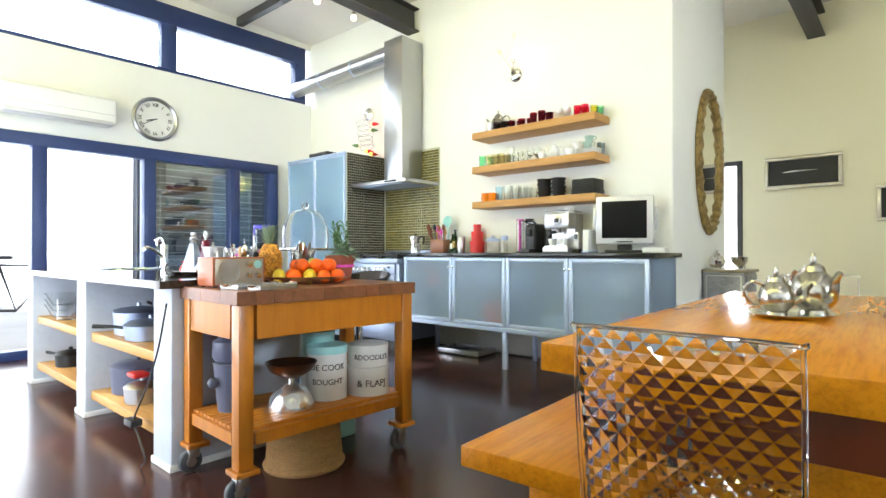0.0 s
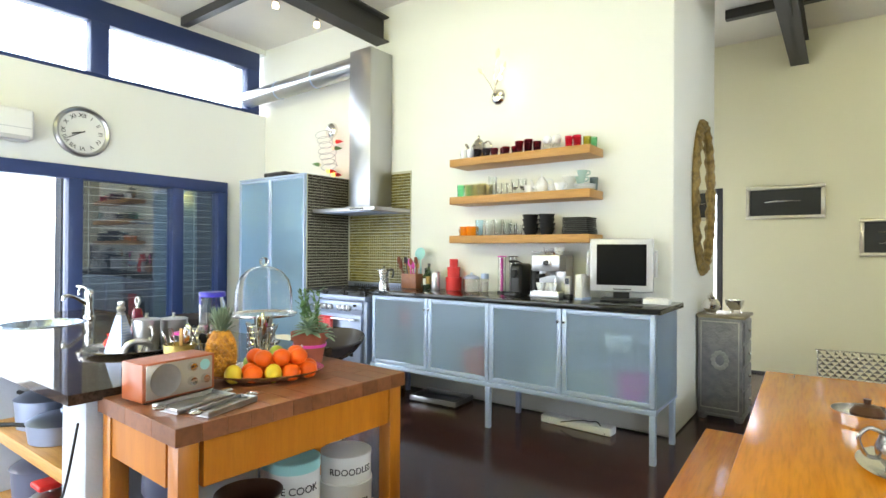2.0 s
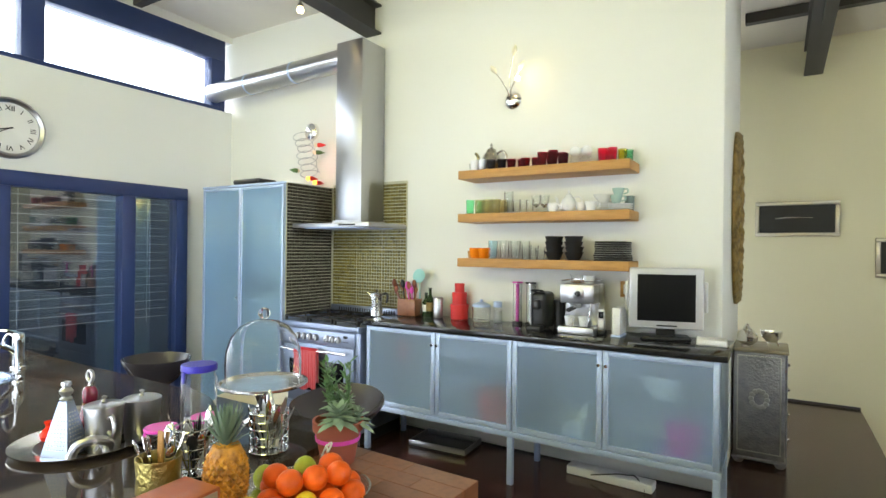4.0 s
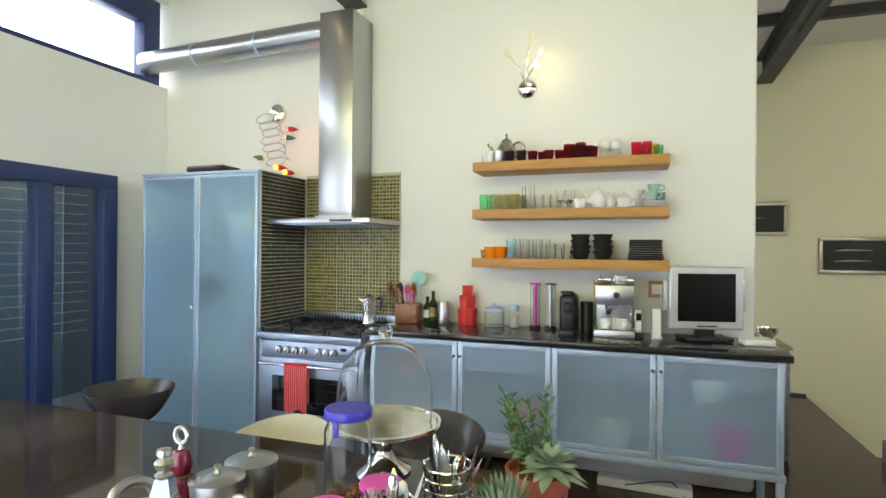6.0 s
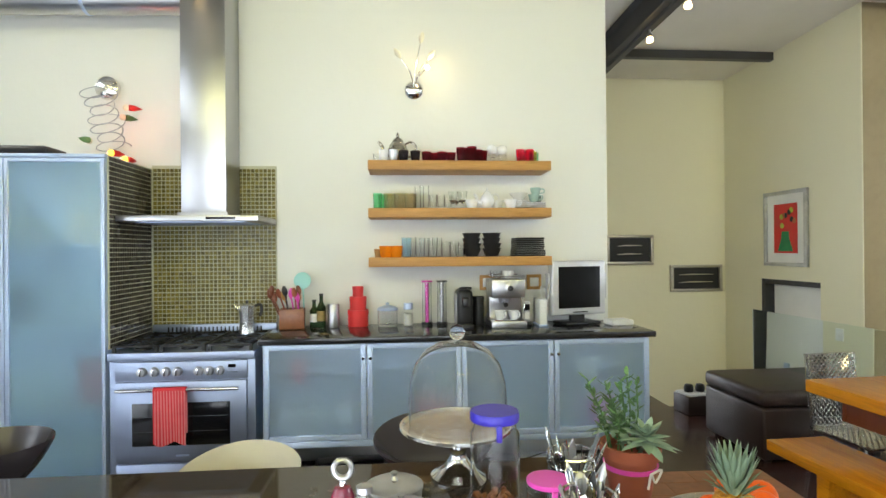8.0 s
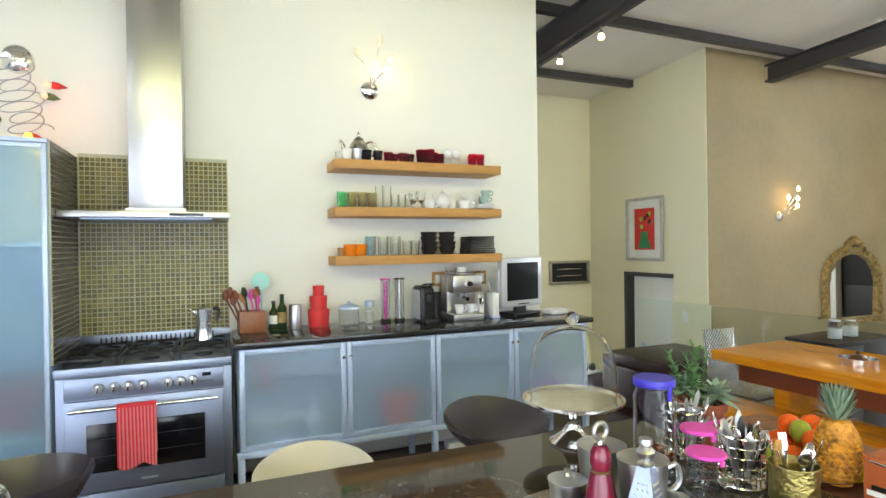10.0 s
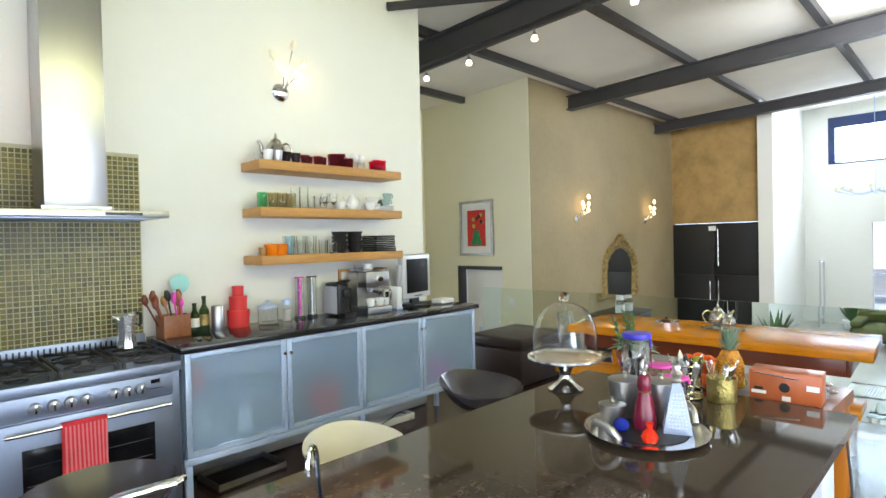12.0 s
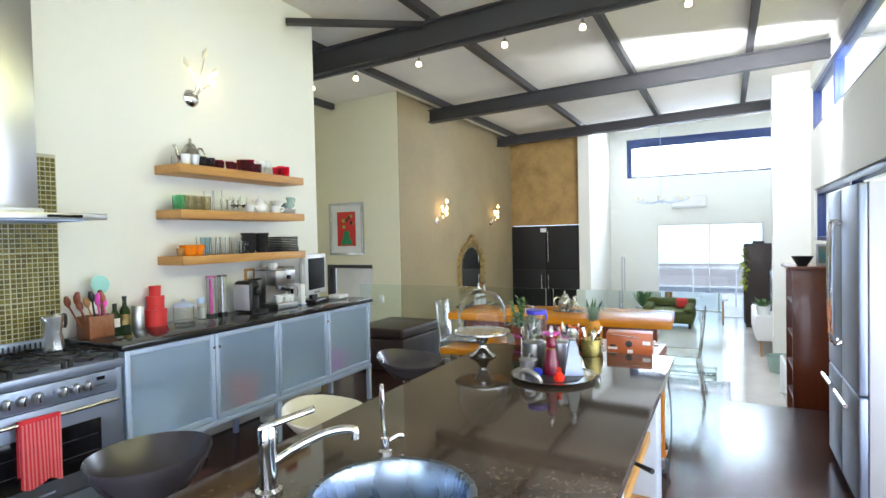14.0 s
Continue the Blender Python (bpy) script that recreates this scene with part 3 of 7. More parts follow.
for i in range(seg):
    dx, dy = math.cos(2 * math.pi * i / seg), math.sin(2 * math.pi * i / seg)
    k = min((( -2.27 - SX) / dx if dx > 1e-6 else (-4.8 - SX) / dx if dx < -1e-6 else 9), ((1.89 - SY) / dy if dy > 1e-6 else (0.87 - SY) / dy if dy < -1e-6 else 9))
    rim.append((SX + k * dx, SY + k * dy))
for (x, y) in ((-2.27, 0.87), (-2.27, 1.89), (-4.8, 1.89), (-4.8, 0.87)):
    j = min(range(seg), key=lambda q: (rim[q][0] - x) ** 2 + (rim[q][1] - y) ** 2)
    rim[j] = (x, y)
for z, flip in ((0.79, False), (0.758, True)):
    a = [bm.verts.new((*p, z)) for p in hole]
    b = [bm.verts.new((*p, z)) for p in rim]
    for i in range(seg):
        j = (i + 1) % seg
        bm.faces.new((a[i], b[i], b[j], a[j]))
    if not flip:
        ta, tb = a, b
for i in range(seg):
    j = (i + 1) % seg
    bm.faces.new((ta[i], ta[j], a[j], a[i]))
    bm.faces.new((tb[i], b[i], b[j], tb[j]))
part("slab", bm, "granite", top)
sink = thing("sink", SX, SY, 0.79, 0, "round stainless steel sink bowl set into the granite", "sink")
part("bowl", lathe(B(), [(0.215, 0.001), (0.213, 0.006), (0.198, 0.004), (0.19, -0.01), (0.18, -0.14), (0.15, -0.165), (0.03, -0.172), (0, -0.172), (0, -0.176), (0.155, -0.171), (0.186, -0.145), (0.198, -0.004)], 48), "sink_steel", sink)
part("drain", lathe(B(), [(0, -0.17), (0.035, -0.17), (0.037, -0.166), (0.02, -0.164), (0, -0.166)], 20), "chrome", sink)
fa = thing("kitchen_tap", -4.27, 1.67, 0.79, -56, "chrome mixer tap with a long swivel spout", "tap")
part("column", lathe(B(), [(0, 0), (0.034, 0), (0.034, 0.008), (0.024, 0.014), (0.0235, 0.12), (0.025, 0.125), (0.025, 0.16), (0.02, 0.172), (0, 0.174)], 24), "chrome", fa)
part("spout", tube(B(), curve_points([(0.015, 0, 0.075), (0.07, 0.0, 0.11), (0.15, 0.0, 0.145), (0.215, 0.0, 0.15), (0.222, 0.0, 0.125)], 6), 0.0115, 12), "chrome", fa)
part("lever", box(B(), -0.02, 0.125, -0.017, 0.017, 0.0, 0.012, 0.005), "chrome", fa).matrix_basis = pose(0, 0, 0.165, 0, -16, 6)
ft = thing("filter_tap", -3.93, 1.54, 0.79, 0, "slim chrome filter tap with a hooked spout", "tap")
part("base", lathe(B(), [(0, 0), (0.02, 0), (0.02, 0.006), (0.012, 0.012), (0.013, 0.045), (0, 0.05)], 16), "chrome", ft)
part("spout", tube(B(), curve_points([(0, 0, 0.04), (-0.012, 0, 0.13), (-0.02, -0.004, 0.195), (-0.04, -0.02, 0.215), (-0.055, -0.03, 0.19), (-0.055, -0.032, 0.165)], 6), 0.0055, 10), "chrome", ft)
part("handle", tube(B(), [(0.01, 0, 0.03), (0.05, -0.01, 0.038), (0.07, -0.015, 0.03)], [0.007, 0.006, 0.009], 8), "chrome", ft)


# ---- trolley ----
tr = thing("kitchen_trolley", -2.04, 1.385, 0, -2, "orange pine kitchen trolley with butcher-block top on castors", "trolley")
bt = part("block_top", box(B(), -0.254, 0.254, -0.429, 0.429, 0.716, 0.742), "butcher", tr)
i = 0
for y0 in np.arange(-0.43, 0.429, 0.0717):
    k = int(i) % 2
    xs = (-0.255, -0.13, 0.04, 0.255) if k else (-0.255, -0.05, 0.12, 0.255)
    for x0, x1 in zip(xs, xs[1:]):
        part("block", box(B(), x0, x1, y0, y0 + 0.0714, 0.7155, 0.765, 0.0012, 1), "butcher", bt)
    i += 1
for sx in (-1, 1):
    part("apron", box(B(), sx * 0.235 - 0.012, sx * 0.235 + 0.012, -0.35, 0.35, 0.59, 0.715), "trolley", tr)
    part("rail", box(B(), sx * 0.225 - 0.012, sx * 0.225 + 0.012, -0.35, 0.35, 0.205, 0.25), "trolley", tr)
    for sy in (-1, 1):
        part("leg", box(B(), sx * 0.217 - 0.029, sx * 0.217 + 0.029, sy * 0.39 - 0.029, sy * 0.39 + 0.029, 0.125, 0.715, 0.005), "trolley", tr)
        part("foot_block", box(B(), sx * 0.21 - 0.045, sx * 0.21 + 0.045, sy * 0.385 - 0.045, sy * 0.385 + 0.045, 0.105, 0.124, 0.003), "trolley", tr)
        ca = part("castor", box(B(), sx * 0.21 - 0.022, sx * 0.21 + 0.022, sy * 0.385 - 0.035, sy * 0.385 + 0.015, 0.06, 0.104, 0.008), "steel", tr)
        bm = lathe(B(), [(0, -0.013), (0.042, -0.013), (0.047, -0.008), (0.047, 0.008), (0.042, 0.013), (0, 0.013)], 24, pose(sx * 0.21, sy * 0.385 - 0.02, 0.047, 0, 90))
        part("wheel", bm, "rubber", ca)
        part("hub", lathe(B(), [(0, -0.02), (0.02, -0.02), (0.02, 0.02), (0, 0.02)], 12, pose(sx * 0.21, sy * 0.385 - 0.02, 0.047, 0, 90)), "pewter", ca)
for sy in (-1, 1):
    part("apron", box(B(), -0.175, 0.175, sy * 0.405 - 0.012, sy * 0.405 + 0.012, 0.59, 0.715), "trolley", tr)
    part("rail", box(B(), -0.175, 0.175, sy * 0.40 - 0.012, sy * 0.40 + 0.012, 0.205, 0.25), "trolley", tr)
for i in range(12):
    x = -0.205 + i * 0.0355
    part("slat", box(B(), x, x + 0.029, -0.40, 0.40, 0.2505, 0.264, 0.003), "trolley", tr)


# ---- tall cupboard, sideboard ----
def frosted_door(name, parent, x0, x1, y, z0, z1, glass, bar=0.028, handle=None):
    d = part(name, box(B(), x0, x0 + bar, y - 0.02, y, z0, z1, 0.002), "alu", parent)
    part("stile", box(B(), x1 - bar, x1, y - 0.02, y, z0, z1, 0.002), "alu", d)
    part("rail", box(B(), x0 + bar, x1 - bar, y - 0.02, y, z1 - bar, z1, 0.002), "alu", d)
    part("rail", box(B(), x0 + bar, x1 - bar, y - 0.02, y, z0, z0 + bar, 0.002), "alu", d)
    part("glass_panel", box(B(), x0 + bar - 0.004, x1 - bar + 0.004, y - 0.012, y - 0.007, z0 + bar - 0.004, z1 - bar + 0.004), glass, d, "frosted glass").visible_shadow = False
    if handle is not None:
        part("knob", lathe(B(), [(0, 0), (0.006, 0), (0.006, 0.012), (0.009, 0.014), (0.009, 0.02), (0, 0.021)], 12, pose(handle[0], y - 0.02, handle[1], 90)), "chrome", d)
    return d


tall = thing("tall_cupboard", -4.845, 3.66, 0, 0, "tall aluminium cupboard with two frosted glass doors", "cupboard")
part("back_panel", box(B(), -0.49, 0.49, 0.30, 0.312, 0.06, 1.9), "white", tall)
for nm, a in (("side_panel", (-0.5, -0.482, -0.22, 0.312, 0.06, 1.9)), ("side_panel", (0.482, 0.5, -0.22, 0.312, 0.06, 1.9)), ("top_panel", (-0.505, 0.505, -0.245, 0.315, 1.9, 1.918)), ("base_panel", (-0.48, 0.48, -0.2, 0.3, 0.06, 0.078))):
    part(nm, box(B(), *a, 0.002), "alu", tall)
for z in (0.5, 0.95, 1.42):
    part("shelf", box(B(), -0.48, 0.48, -0.15, 0.3, z, z + 0.018), "white", tall)
for x in (-0.45, 0.45):
    for y in (-0.15, 0.25):
        part("foot", lathe(B(), [(0, 0), (0.02, 0), (0.018, 0.06), (0, 0.06)], 12, pose(x, y, 0)), "alu", tall)
frosted_door("door", tall, -0.5, -0.012, -0.222, 0.07, 1.895, "frost_tall", 0.02, (-0.03, 0.98))
frosted_door("door", tall, -0.008, 0.5, -0.222, 0.07, 1.895, "frost_tall", 0.02)
for nm, x, z, r, h, mm in (("red_pot", 0.3, 0.519, 0.12, 0.24, "red"), ("storage_jar", 0.1, 1.439, 0.08, 0.2, "ceramic"), ("blue_box", -0.25, 0.969, 0.12, 0.2, "bluegrey"), ("storage_jar", -0.2, 1.439, 0.07, 0.16, "enamel")):
    solid(nm, lathe(B(), cup(r * 0.8, r, h)), mm, "%s stored behind frosted glass" % {"red": "red round pot", "ceramic": "white jar", "bluegrey": "blue-grey tub", "enamel": "cream jar"}[mm], "container", "", "", -4.845 + x, 3.75, z)
solid("folded_cloth", box(B(), -0.16, 0.16, -0.1, 0.1, 0, 0.045, 0.018, 3), "matte_black", "black folded cloth on top of the cupboard", "cloth", x=-4.80, y=3.52, z=1.918)

sd = thing("sideboard", 0, 0, 0, 0, "aluminium sideboard with four frosted glass doors on legs", "sideboard")
part("back_panel", box(B(), -3.53, -1.3, 3.93, 3.945, 0.31, 0.865), "white", sd)
for x in (-3.535, -2.424, -1.318):
    part("side_panel", box(B(), x, x + 0.018, 3.475, 3.93, 0.31, 0.865, 0.001), "frost", sd)
part("base_panel", box(B(), -3.535, -1.30, 3.475, 3.945, 0.292, 0.31), "alu", sd)
part("shelf", box(B(), -3.51, -1.32, 3.55, 3.93, 0.575, 0.59), "frost", sd)
part("front_rail", box(B(), -3.54, -1.295, 3.445, 3.475, 0.285, 0.318, 0.003), "alu", sd)
xs = (-3.528, -2.955, -2.414, -1.876, -1.302)
for i in range(4):
    hx = xs[i + 1] - 0.02 if i % 2 == 0 else xs[i] + 0.02
    frosted_door("door", sd, xs[i] + 0.003, xs[i + 1] - 0.003, 3.47, 0.322, 0.86, "frost", 0.03, (hx, 0.78))
for x in (-3.535, -2.44, -1.335):
    part("leg", box(B(), x, x + 0.034, 3.447, 3.481, 0.0, 0.285, 0.003), "alu", sd)
    part("leg", box(B(), x, x + 0.034, 3.88, 3.914, 0.0, 0.292, 0.003), "alu", sd)
solid("worktop", box(B(), -3.55, -1.27, 3.43, 3.975, 0.866, 0.9, 0.004), "granite_black", "polished black granite worktop on the sideboard", "worktop")
for nm, x, y, z, r, h, mm, lb in (("red_casserole", -2.6, 3.62, 0.31, 0.13, 0.19, "red", "round red casserole behind frosted glass"), ("stacked_bowl", -3.1, 3.7, 0.31, 0.06, 0.13, "ceramic", "white bowls behind frosted glass"),
                             ("stacked_bowl", -2.1, 3.7, 0.31, 0.13, 0.10, "ceramic", "white bowls behind frosted glass"), ("stacked_bowl", -1.6, 3.7, 0.59, 0.11, 0.13, "ceramic", "white bowls behind frosted glass"), ("red_casserole", -1.5, 3.68, 0.31, 0.10, 0.14, "pink", "pink bowl behind frosted glass"),
                             ("red_casserole", -3.38, 3.7, 0.59, 0.05, 0.15, "red", "red jar behind frosted glass")):
    solid(nm, lathe(B(), cup(r * 0.7, r, h, 0.006)), mm, lb, "crockery", "", "", x, y, z)
ty = thing("oven_tray", -3.08, 3.80, 0, 4, "black roasting tray on the floor under the sideboard", "tray")
part("pan", box(B(), -0.22, 0.22, -0.14, 0.14, 0.0, 0.012, 0.004), "black", ty)
for a in ((-0.22, 0.22, -0.14, -0.132), (-0.22, 0.22, 0.132, 0.14), (-0.22, -0.212, -0.132, 0.132), (0.212, 0.22, -0.132, 0.132)):
    part("rim", box(B(), *a, 0.012, 0.05, 0.002), "steel", ty)
ps = thing("extension_block", -1.93, 3.84, 0, -3, "white plastic cable box with a dark lead under the sideboard", "cable box")
part("casing", box(B(), -0.26, 0.26, -0.05, 0.05, 0, 0.055, 0.01, 3), "white", ps)
part("lead", tube(B(), curve_points([(-0.1, -0.052, 0.03), (0.0, -0.06, 0.06), (0.06, -0.04, 0.07), (0.1, 0.0, 0.06), (0.16, -0.02, 0.07), (0.22, -0.05, 0.01)], 6), 0.004, 6), "black", ps)

# ---- range cooker ----
st = thing("stove", -3.945, 3.66, 0, 0, "stainless steel range cooker with black gas burners", "stove")
part("body", box(B(), -0.383, 0.383, -0.235, 0.29, 0.09, 0.80, 0.003), "stove_steel", st)
part("hob", box(B(), -0.385, 0.385, -0.26, 0.31, 0.80, 0.845, 0.004), "stove_steel", st)
part("back_rail", box(B(), -0.385, 0.385, 0.286, 0.309, 0.846, 0.925, 0.003), "stove_steel", st)
for i in range(24):
    x = -0.29 + i * 0.025
    part("vent_slot", box(B(), x, x + 0.009, 0.283, 0.2862, 0.868, 0.908), "black", st)
part("control_panel", box(B(), -0.345, 0.345, -0.256, -0.2352, 0.695, 0.795, 0.004), "stove_steel", st)
for x in (-0.205, -0.14, -0.08, -0.02, 0.09, 0.145, 0.2):
    kn = part("knob", lathe(B(), [(0, 0), (0.026, 0), (0.025, 0.006), (0.021, 0.022), (0, 0.024)], 20, pose(x, -0.256, 0.742, 90)), "steel", st)
    part("pointer", box(B(), x - 0.004, x + 0.004, -0.286, -0.279, 0.724, 0.76, 0.001), "chrome", kn)
part("display", box(B(), 0.245, 0.285, -0.2575, -0.2555, 0.757, 0.775), "screen", st)
for k in range(5):
    part("button", lathe(B(), [(0, 0), (0.003, 0), (0.003, 0.004), (0, 0.004)], 8, pose(0.243 + k * 0.0115, -0.2555, 0.733, 90)), "black", st)
od = part("oven_door", box(B(), -0.342, 0.342, -0.262, -0.2352, 0.255, 0.688, 0.004), "stove_steel", st)
part("window", box(B(), -0.255, 0.255, -0.2645, -0.2622, 0.345, 0.575, 0.002), "screen", od)
for z in (0.42, 0.5):
    part("rack_glint", box(B(), -0.24, 0.24, -0.2652, -0.2648, z, z + 0.002), "rubber", od)
part("handle", tube(B(), [(-0.315, -0.312, 0.655), (0.315, -0.312, 0.655)], 0.0095, 12), "chrome", od)
for x in (-0.3, 0.3):
    part("handle_post", tube(B(), [(x, -0.26, 0.655), (x, -0.312, 0.655)], 0.007, 8), "chrome", od)
part("badge", box(B(), -0.03, 0.04, -0.2635, -0.262, 0.285, 0.295), "alu", od)
part("drawer", box(B(), -0.342, 0.342, -0.258, -0.2352, 0.10, 0.245, 0.004), "stove_steel", st)
part("plinth", box(B(), -0.36, 0.36, -0.2, 0.28, 0.0, 0.09), "black", st)
for gx in (-0.25, 0.0, 0.25):
    for gy in (-0.14, 0.13):
        part("burner", lathe(B(), [(0, 0.846), (0.045, 0.846), (0.045, 0.856), (0.032, 0.858), (0.032, 0.866), (0, 0.868)], 20, pose(gx, gy, 0)), "black", st)
    bm = B()
    for x in (-0.11, 0.11):
        box(bm, gx + x - 0.006, gx + x + 0.006, -0.24, 0.24, 0.872, 0.884)
    for y in (-0.235, 0.0, 0.235):
        box(bm, gx - 0.115, gx + 0.115, y - 0.006, y + 0.006, 0.872, 0.884)
    for gy in (-0.14, 0.13):
        for a in range(4):
            d = Vector((math.cos(a * math.pi / 2 + 0.785), math.sin(a * math.pi / 2 + 0.785), 0))
            tube(bm, [Vector((gx, gy, 0.886)) + d * 0.03, Vector((gx, gy, 0.886)) + d * 0.13], 0.006, 6)
    for x in (-0.11, 0.11):
        for y in (-0.23, 0.23):
            box(bm, gx + x - 0.008, gx + x + 0.008, y - 0.008, y + 0.008, 0.845, 0.873)
    part("pan_support", bm, "matte_black", st)
tw = thing("tea_towel", -3.985, 3.352, 0.655, 0, "red and white striped tea towel over the oven handle", "towel")
for i in range(22):
    x = -0.082 + i * 0.0075
    for yo, zb, zt in ((-0.0165, -0.282 - 0.012 * math.sin(i * 0.35), 0.0), (0.0125, -0.235, 0.0)):
        bm = B()
        pr = None
        for k in range(13):
            t = k / 12
            z = zb * (1 - t)
            w = 0.004 * math.sin(i * 0.9 + 2) * (1 - t)
            ring = [bm.verts.new((x + q + 0.006 * (1 - t) * math.sin(i * 0.15), yo + w + e, z)) for q, e in ((0, 0), (0.0076, 0), (0.0076, 0.003), (0, 0.003))]
            if pr:
                for a in range(4):
                    bm.faces.new((pr[a], pr[(a + 1) % 4], ring[(a + 1) % 4], ring[a]))
            pr = ring
        part("stripe", bm, "towel_white" if i % 2 == 1 else "towel_red", tw)
bm = B()
tube(bm, [(-0.083, 0, 0.0), (0.084, 0, 0.0)], 0.0165, 12)
part("fold", bm, "towel_red", tw)
mo = thing("moka_pot", -3.70, 3.78, 0.886, 20, "aluminium stovetop espresso pot with a black handle", "coffee pot")
part("boiler", lathe(B(), [(0, 0), (0.05, 0), (0.04, 0.085), (0.042, 0.09), (0, 0.09)], 8), "bright_silver", mo)
part("jug", lathe(B(), [(0, 0.09), (0.04, 0.09), (0.052, 0.17), (0.05, 0.172), (0.02, 0.185), (0, 0.187)], 8), "bright_silver", mo)
part("spout", tube(B(), [(-0.045, 0, 0.15), (-0.075, 0, 0.175)], [0.012, 0.005], 8), "bright_silver", mo)
part("handle", tube(B(), curve_points([(0.045, 0, 0.165), (0.08, 0, 0.17), (0.085, 0, 0.13), (0.075, 0, 0.1)], 5), 0.009, 8), "black", mo)
part("knob", lathe(B(), [(0, 0.185), (0.008, 0.187), (0.008, 0.2), (0, 0.202)], 10), "black", mo)

# ---- hood, duct, splashback ----
hd = thing("extractor_hood", -3.945, 3.7, 0, 0, "stainless steel chimney hood over the range", "extractor hood")
cp = part("canopy", box(B(), -0.385, 0.385, -0.2, 0.268, 1.56, 1.592, 0.003), "steel", hd)
part("light_strip", box(B(), 0.1, 0.26, -0.2025, -0.2002, 1.568, 1.582), "screen", cp)
part("filter", box(B(), -0.3, 0.3, -0.15, 0.2, 1.553, 1.5598), "alu", cp)
bm = box(B(), -0.12, 0.17, -0.03, 0.268, 1.592, 1.62)
part("collar", bm, "steel", hd)
part("chimney", box(B(), -0.105, 0.155, -0.015, 0.268, 1.62, 3.02, 0.003), "steel", hd)
du = thing("extractor_duct", 0, 0, 0, 0, "round galvanised duct from the hood to the high window", "duct")
part("pipe", tube(B(), [(-5.74, 3.78, 2.88), (-4.04, 3.78, 2.92)], 0.088, 28), "steel", du)
for x in (-5.2, -4.62):
    part("seam_ring", lathe(B(), [(0.087, -0.012), (0.0925, -0.006), (0.0925, 0.006), (0.087, 0.012)], 28, pose(x, 3.78, 2.88 + (x + 5.74) * 0.0235, 0, 90)), "alu", du)

# ---- wall shelves ----
SHELF = (1.914, 1.618, 1.313)
for z in SHELF:
    solid("wall_shelf", box(B(), -0.575, 0.575, -0.255, 0.0, -0.029, 0.029, 0.003), "oak", "thick floating oak shelf on the kitchen wall", "shelf", "", "wall shelves", -2.38, 3.978, z)

# ---- dining ----
dt = thing("dining_table", -0.305, 2.01, 0, 2.7, "golden hardwood dining table with a thick wooden top", "table")
part("tabletop", box(B(), -0.36, 0.36, -0.98, 0.98, 0.65, 0.712, 0.005), "table", dt)
for y in (-0.62, 0.62):
    part("leg", box(B(), -0.22, 0.22, y - 0.045, y + 0.045, 0.05, 0.649, 0.006), "table", dt)
    part("foot", box(B(), -0.28, 0.28, y - 0.055, y + 0.055, 0.0, 0.0498, 0.008), "table", dt)
part("stretcher", box(B(), -0.03, 0.03, -0.575, 0.575, 0.28, 0.38, 0.005), "table", dt)
# aprons in dark cherry put the shade under the tabletop into their colour
for x in (-0.25, 0.25):
    part("apron", box(B(), x - 0.012, x + 0.012, -0.84, 0.84, 0.53, 0.6498, 0.003), "cherry", dt)
for y in (-0.852, 0.852):
    part("apron", box(B(), -0.262, 0.262, y - 0.012, y + 0.012, 0.53, 0.6498, 0.003), "cherry", dt)


def bench(x, rz, leg_y, label):
    b = thing("bench", x, 2.0, 0, rz, label, "bench")
    part("seat", box(B(), -0.16, 0.16, -0.95, 0.95, 0.372, 0.425, 0.005), "table", b)
    for y in (-leg_y, leg_y):
        part("leg", box(B(), -0.12, 0.12, y - 0.035, y + 0.035, 0.0, 0.3715, 0.005), "table", b)


bench(-0.745, 2.3, 0.65, "golden hardwood bench beside the dining table")


def acrylic_chair(x, y, rz, label):
    ch = thing("dining_chair", x, y, 0, rz, label, "chair", "clear acrylic chairs")
    part("backrest", grid_plate(B(), 0.30, 0.385, 20, 24, 0.0052, lambda a, z: Vector((a * (1 - 0.1 * (0.4 - z)), -0.02 + 0.25 * (a * a) - 0.1 * (z - 0.2), 0.405 + z))), "acrylic", ch, smooth=False)
    part("edge", tube(B(), curve_points([(-0.148, 0.0, 0.41), (-0.152, -0.025, 0.62), (-0.152, -0.034, 0.775), (-0.145, -0.037, 0.789), (0, -0.04, 0.791), (0.145, -0.037, 0.789), (0.152, -0.034, 0.775), (0.152, -0.025, 0.62), (0.148, 0.0, 0.41)], 6), 0.0035, 8), "acrylic", ch)
    bm = grid_plate(B(), 0.34, 0.36, 22, 22, 0.005, lambda a, z: Vector((a, 0, z)))
    bmesh.ops.transform(bm, matrix=pose(0, 0.01, 0.41, -90), verts=bm.verts)
    part("seat", bm, "acrylic", ch, smooth=False)
    for sx in (-1, 1):
        for y0, y1 in ((0.02, -0.03), (0.34, 0.36)):
            part("leg", tube(B(), [(sx * 0.15, y0, 0.40), (sx * 0.165, y1, 0.0)], [0.016, 0.009], 10), "acrylic", ch)
    return ch


acrylic_chair(-0.262, 0.82, 0, "clear faceted acrylic chair at the table's end")
acrylic_chair(-0.38, 3.17, 184, "clear faceted acrylic chair by the glass balustrade")
ot = thing("ottoman", -0.08, 3.95, 0, 0, "dark brown leather ottoman by the stairwell", "ottoman")
part("base", box(B(), -0.4, 0.4, -0.33, 0.33, 0.03, 0.36, 0.02, 3), "leather", ot)
part("cushion", box(B(), -0.405, 0.405, -0.335, 0.335, 0.362, 0.47, 0.035, 4), "leather", ot)
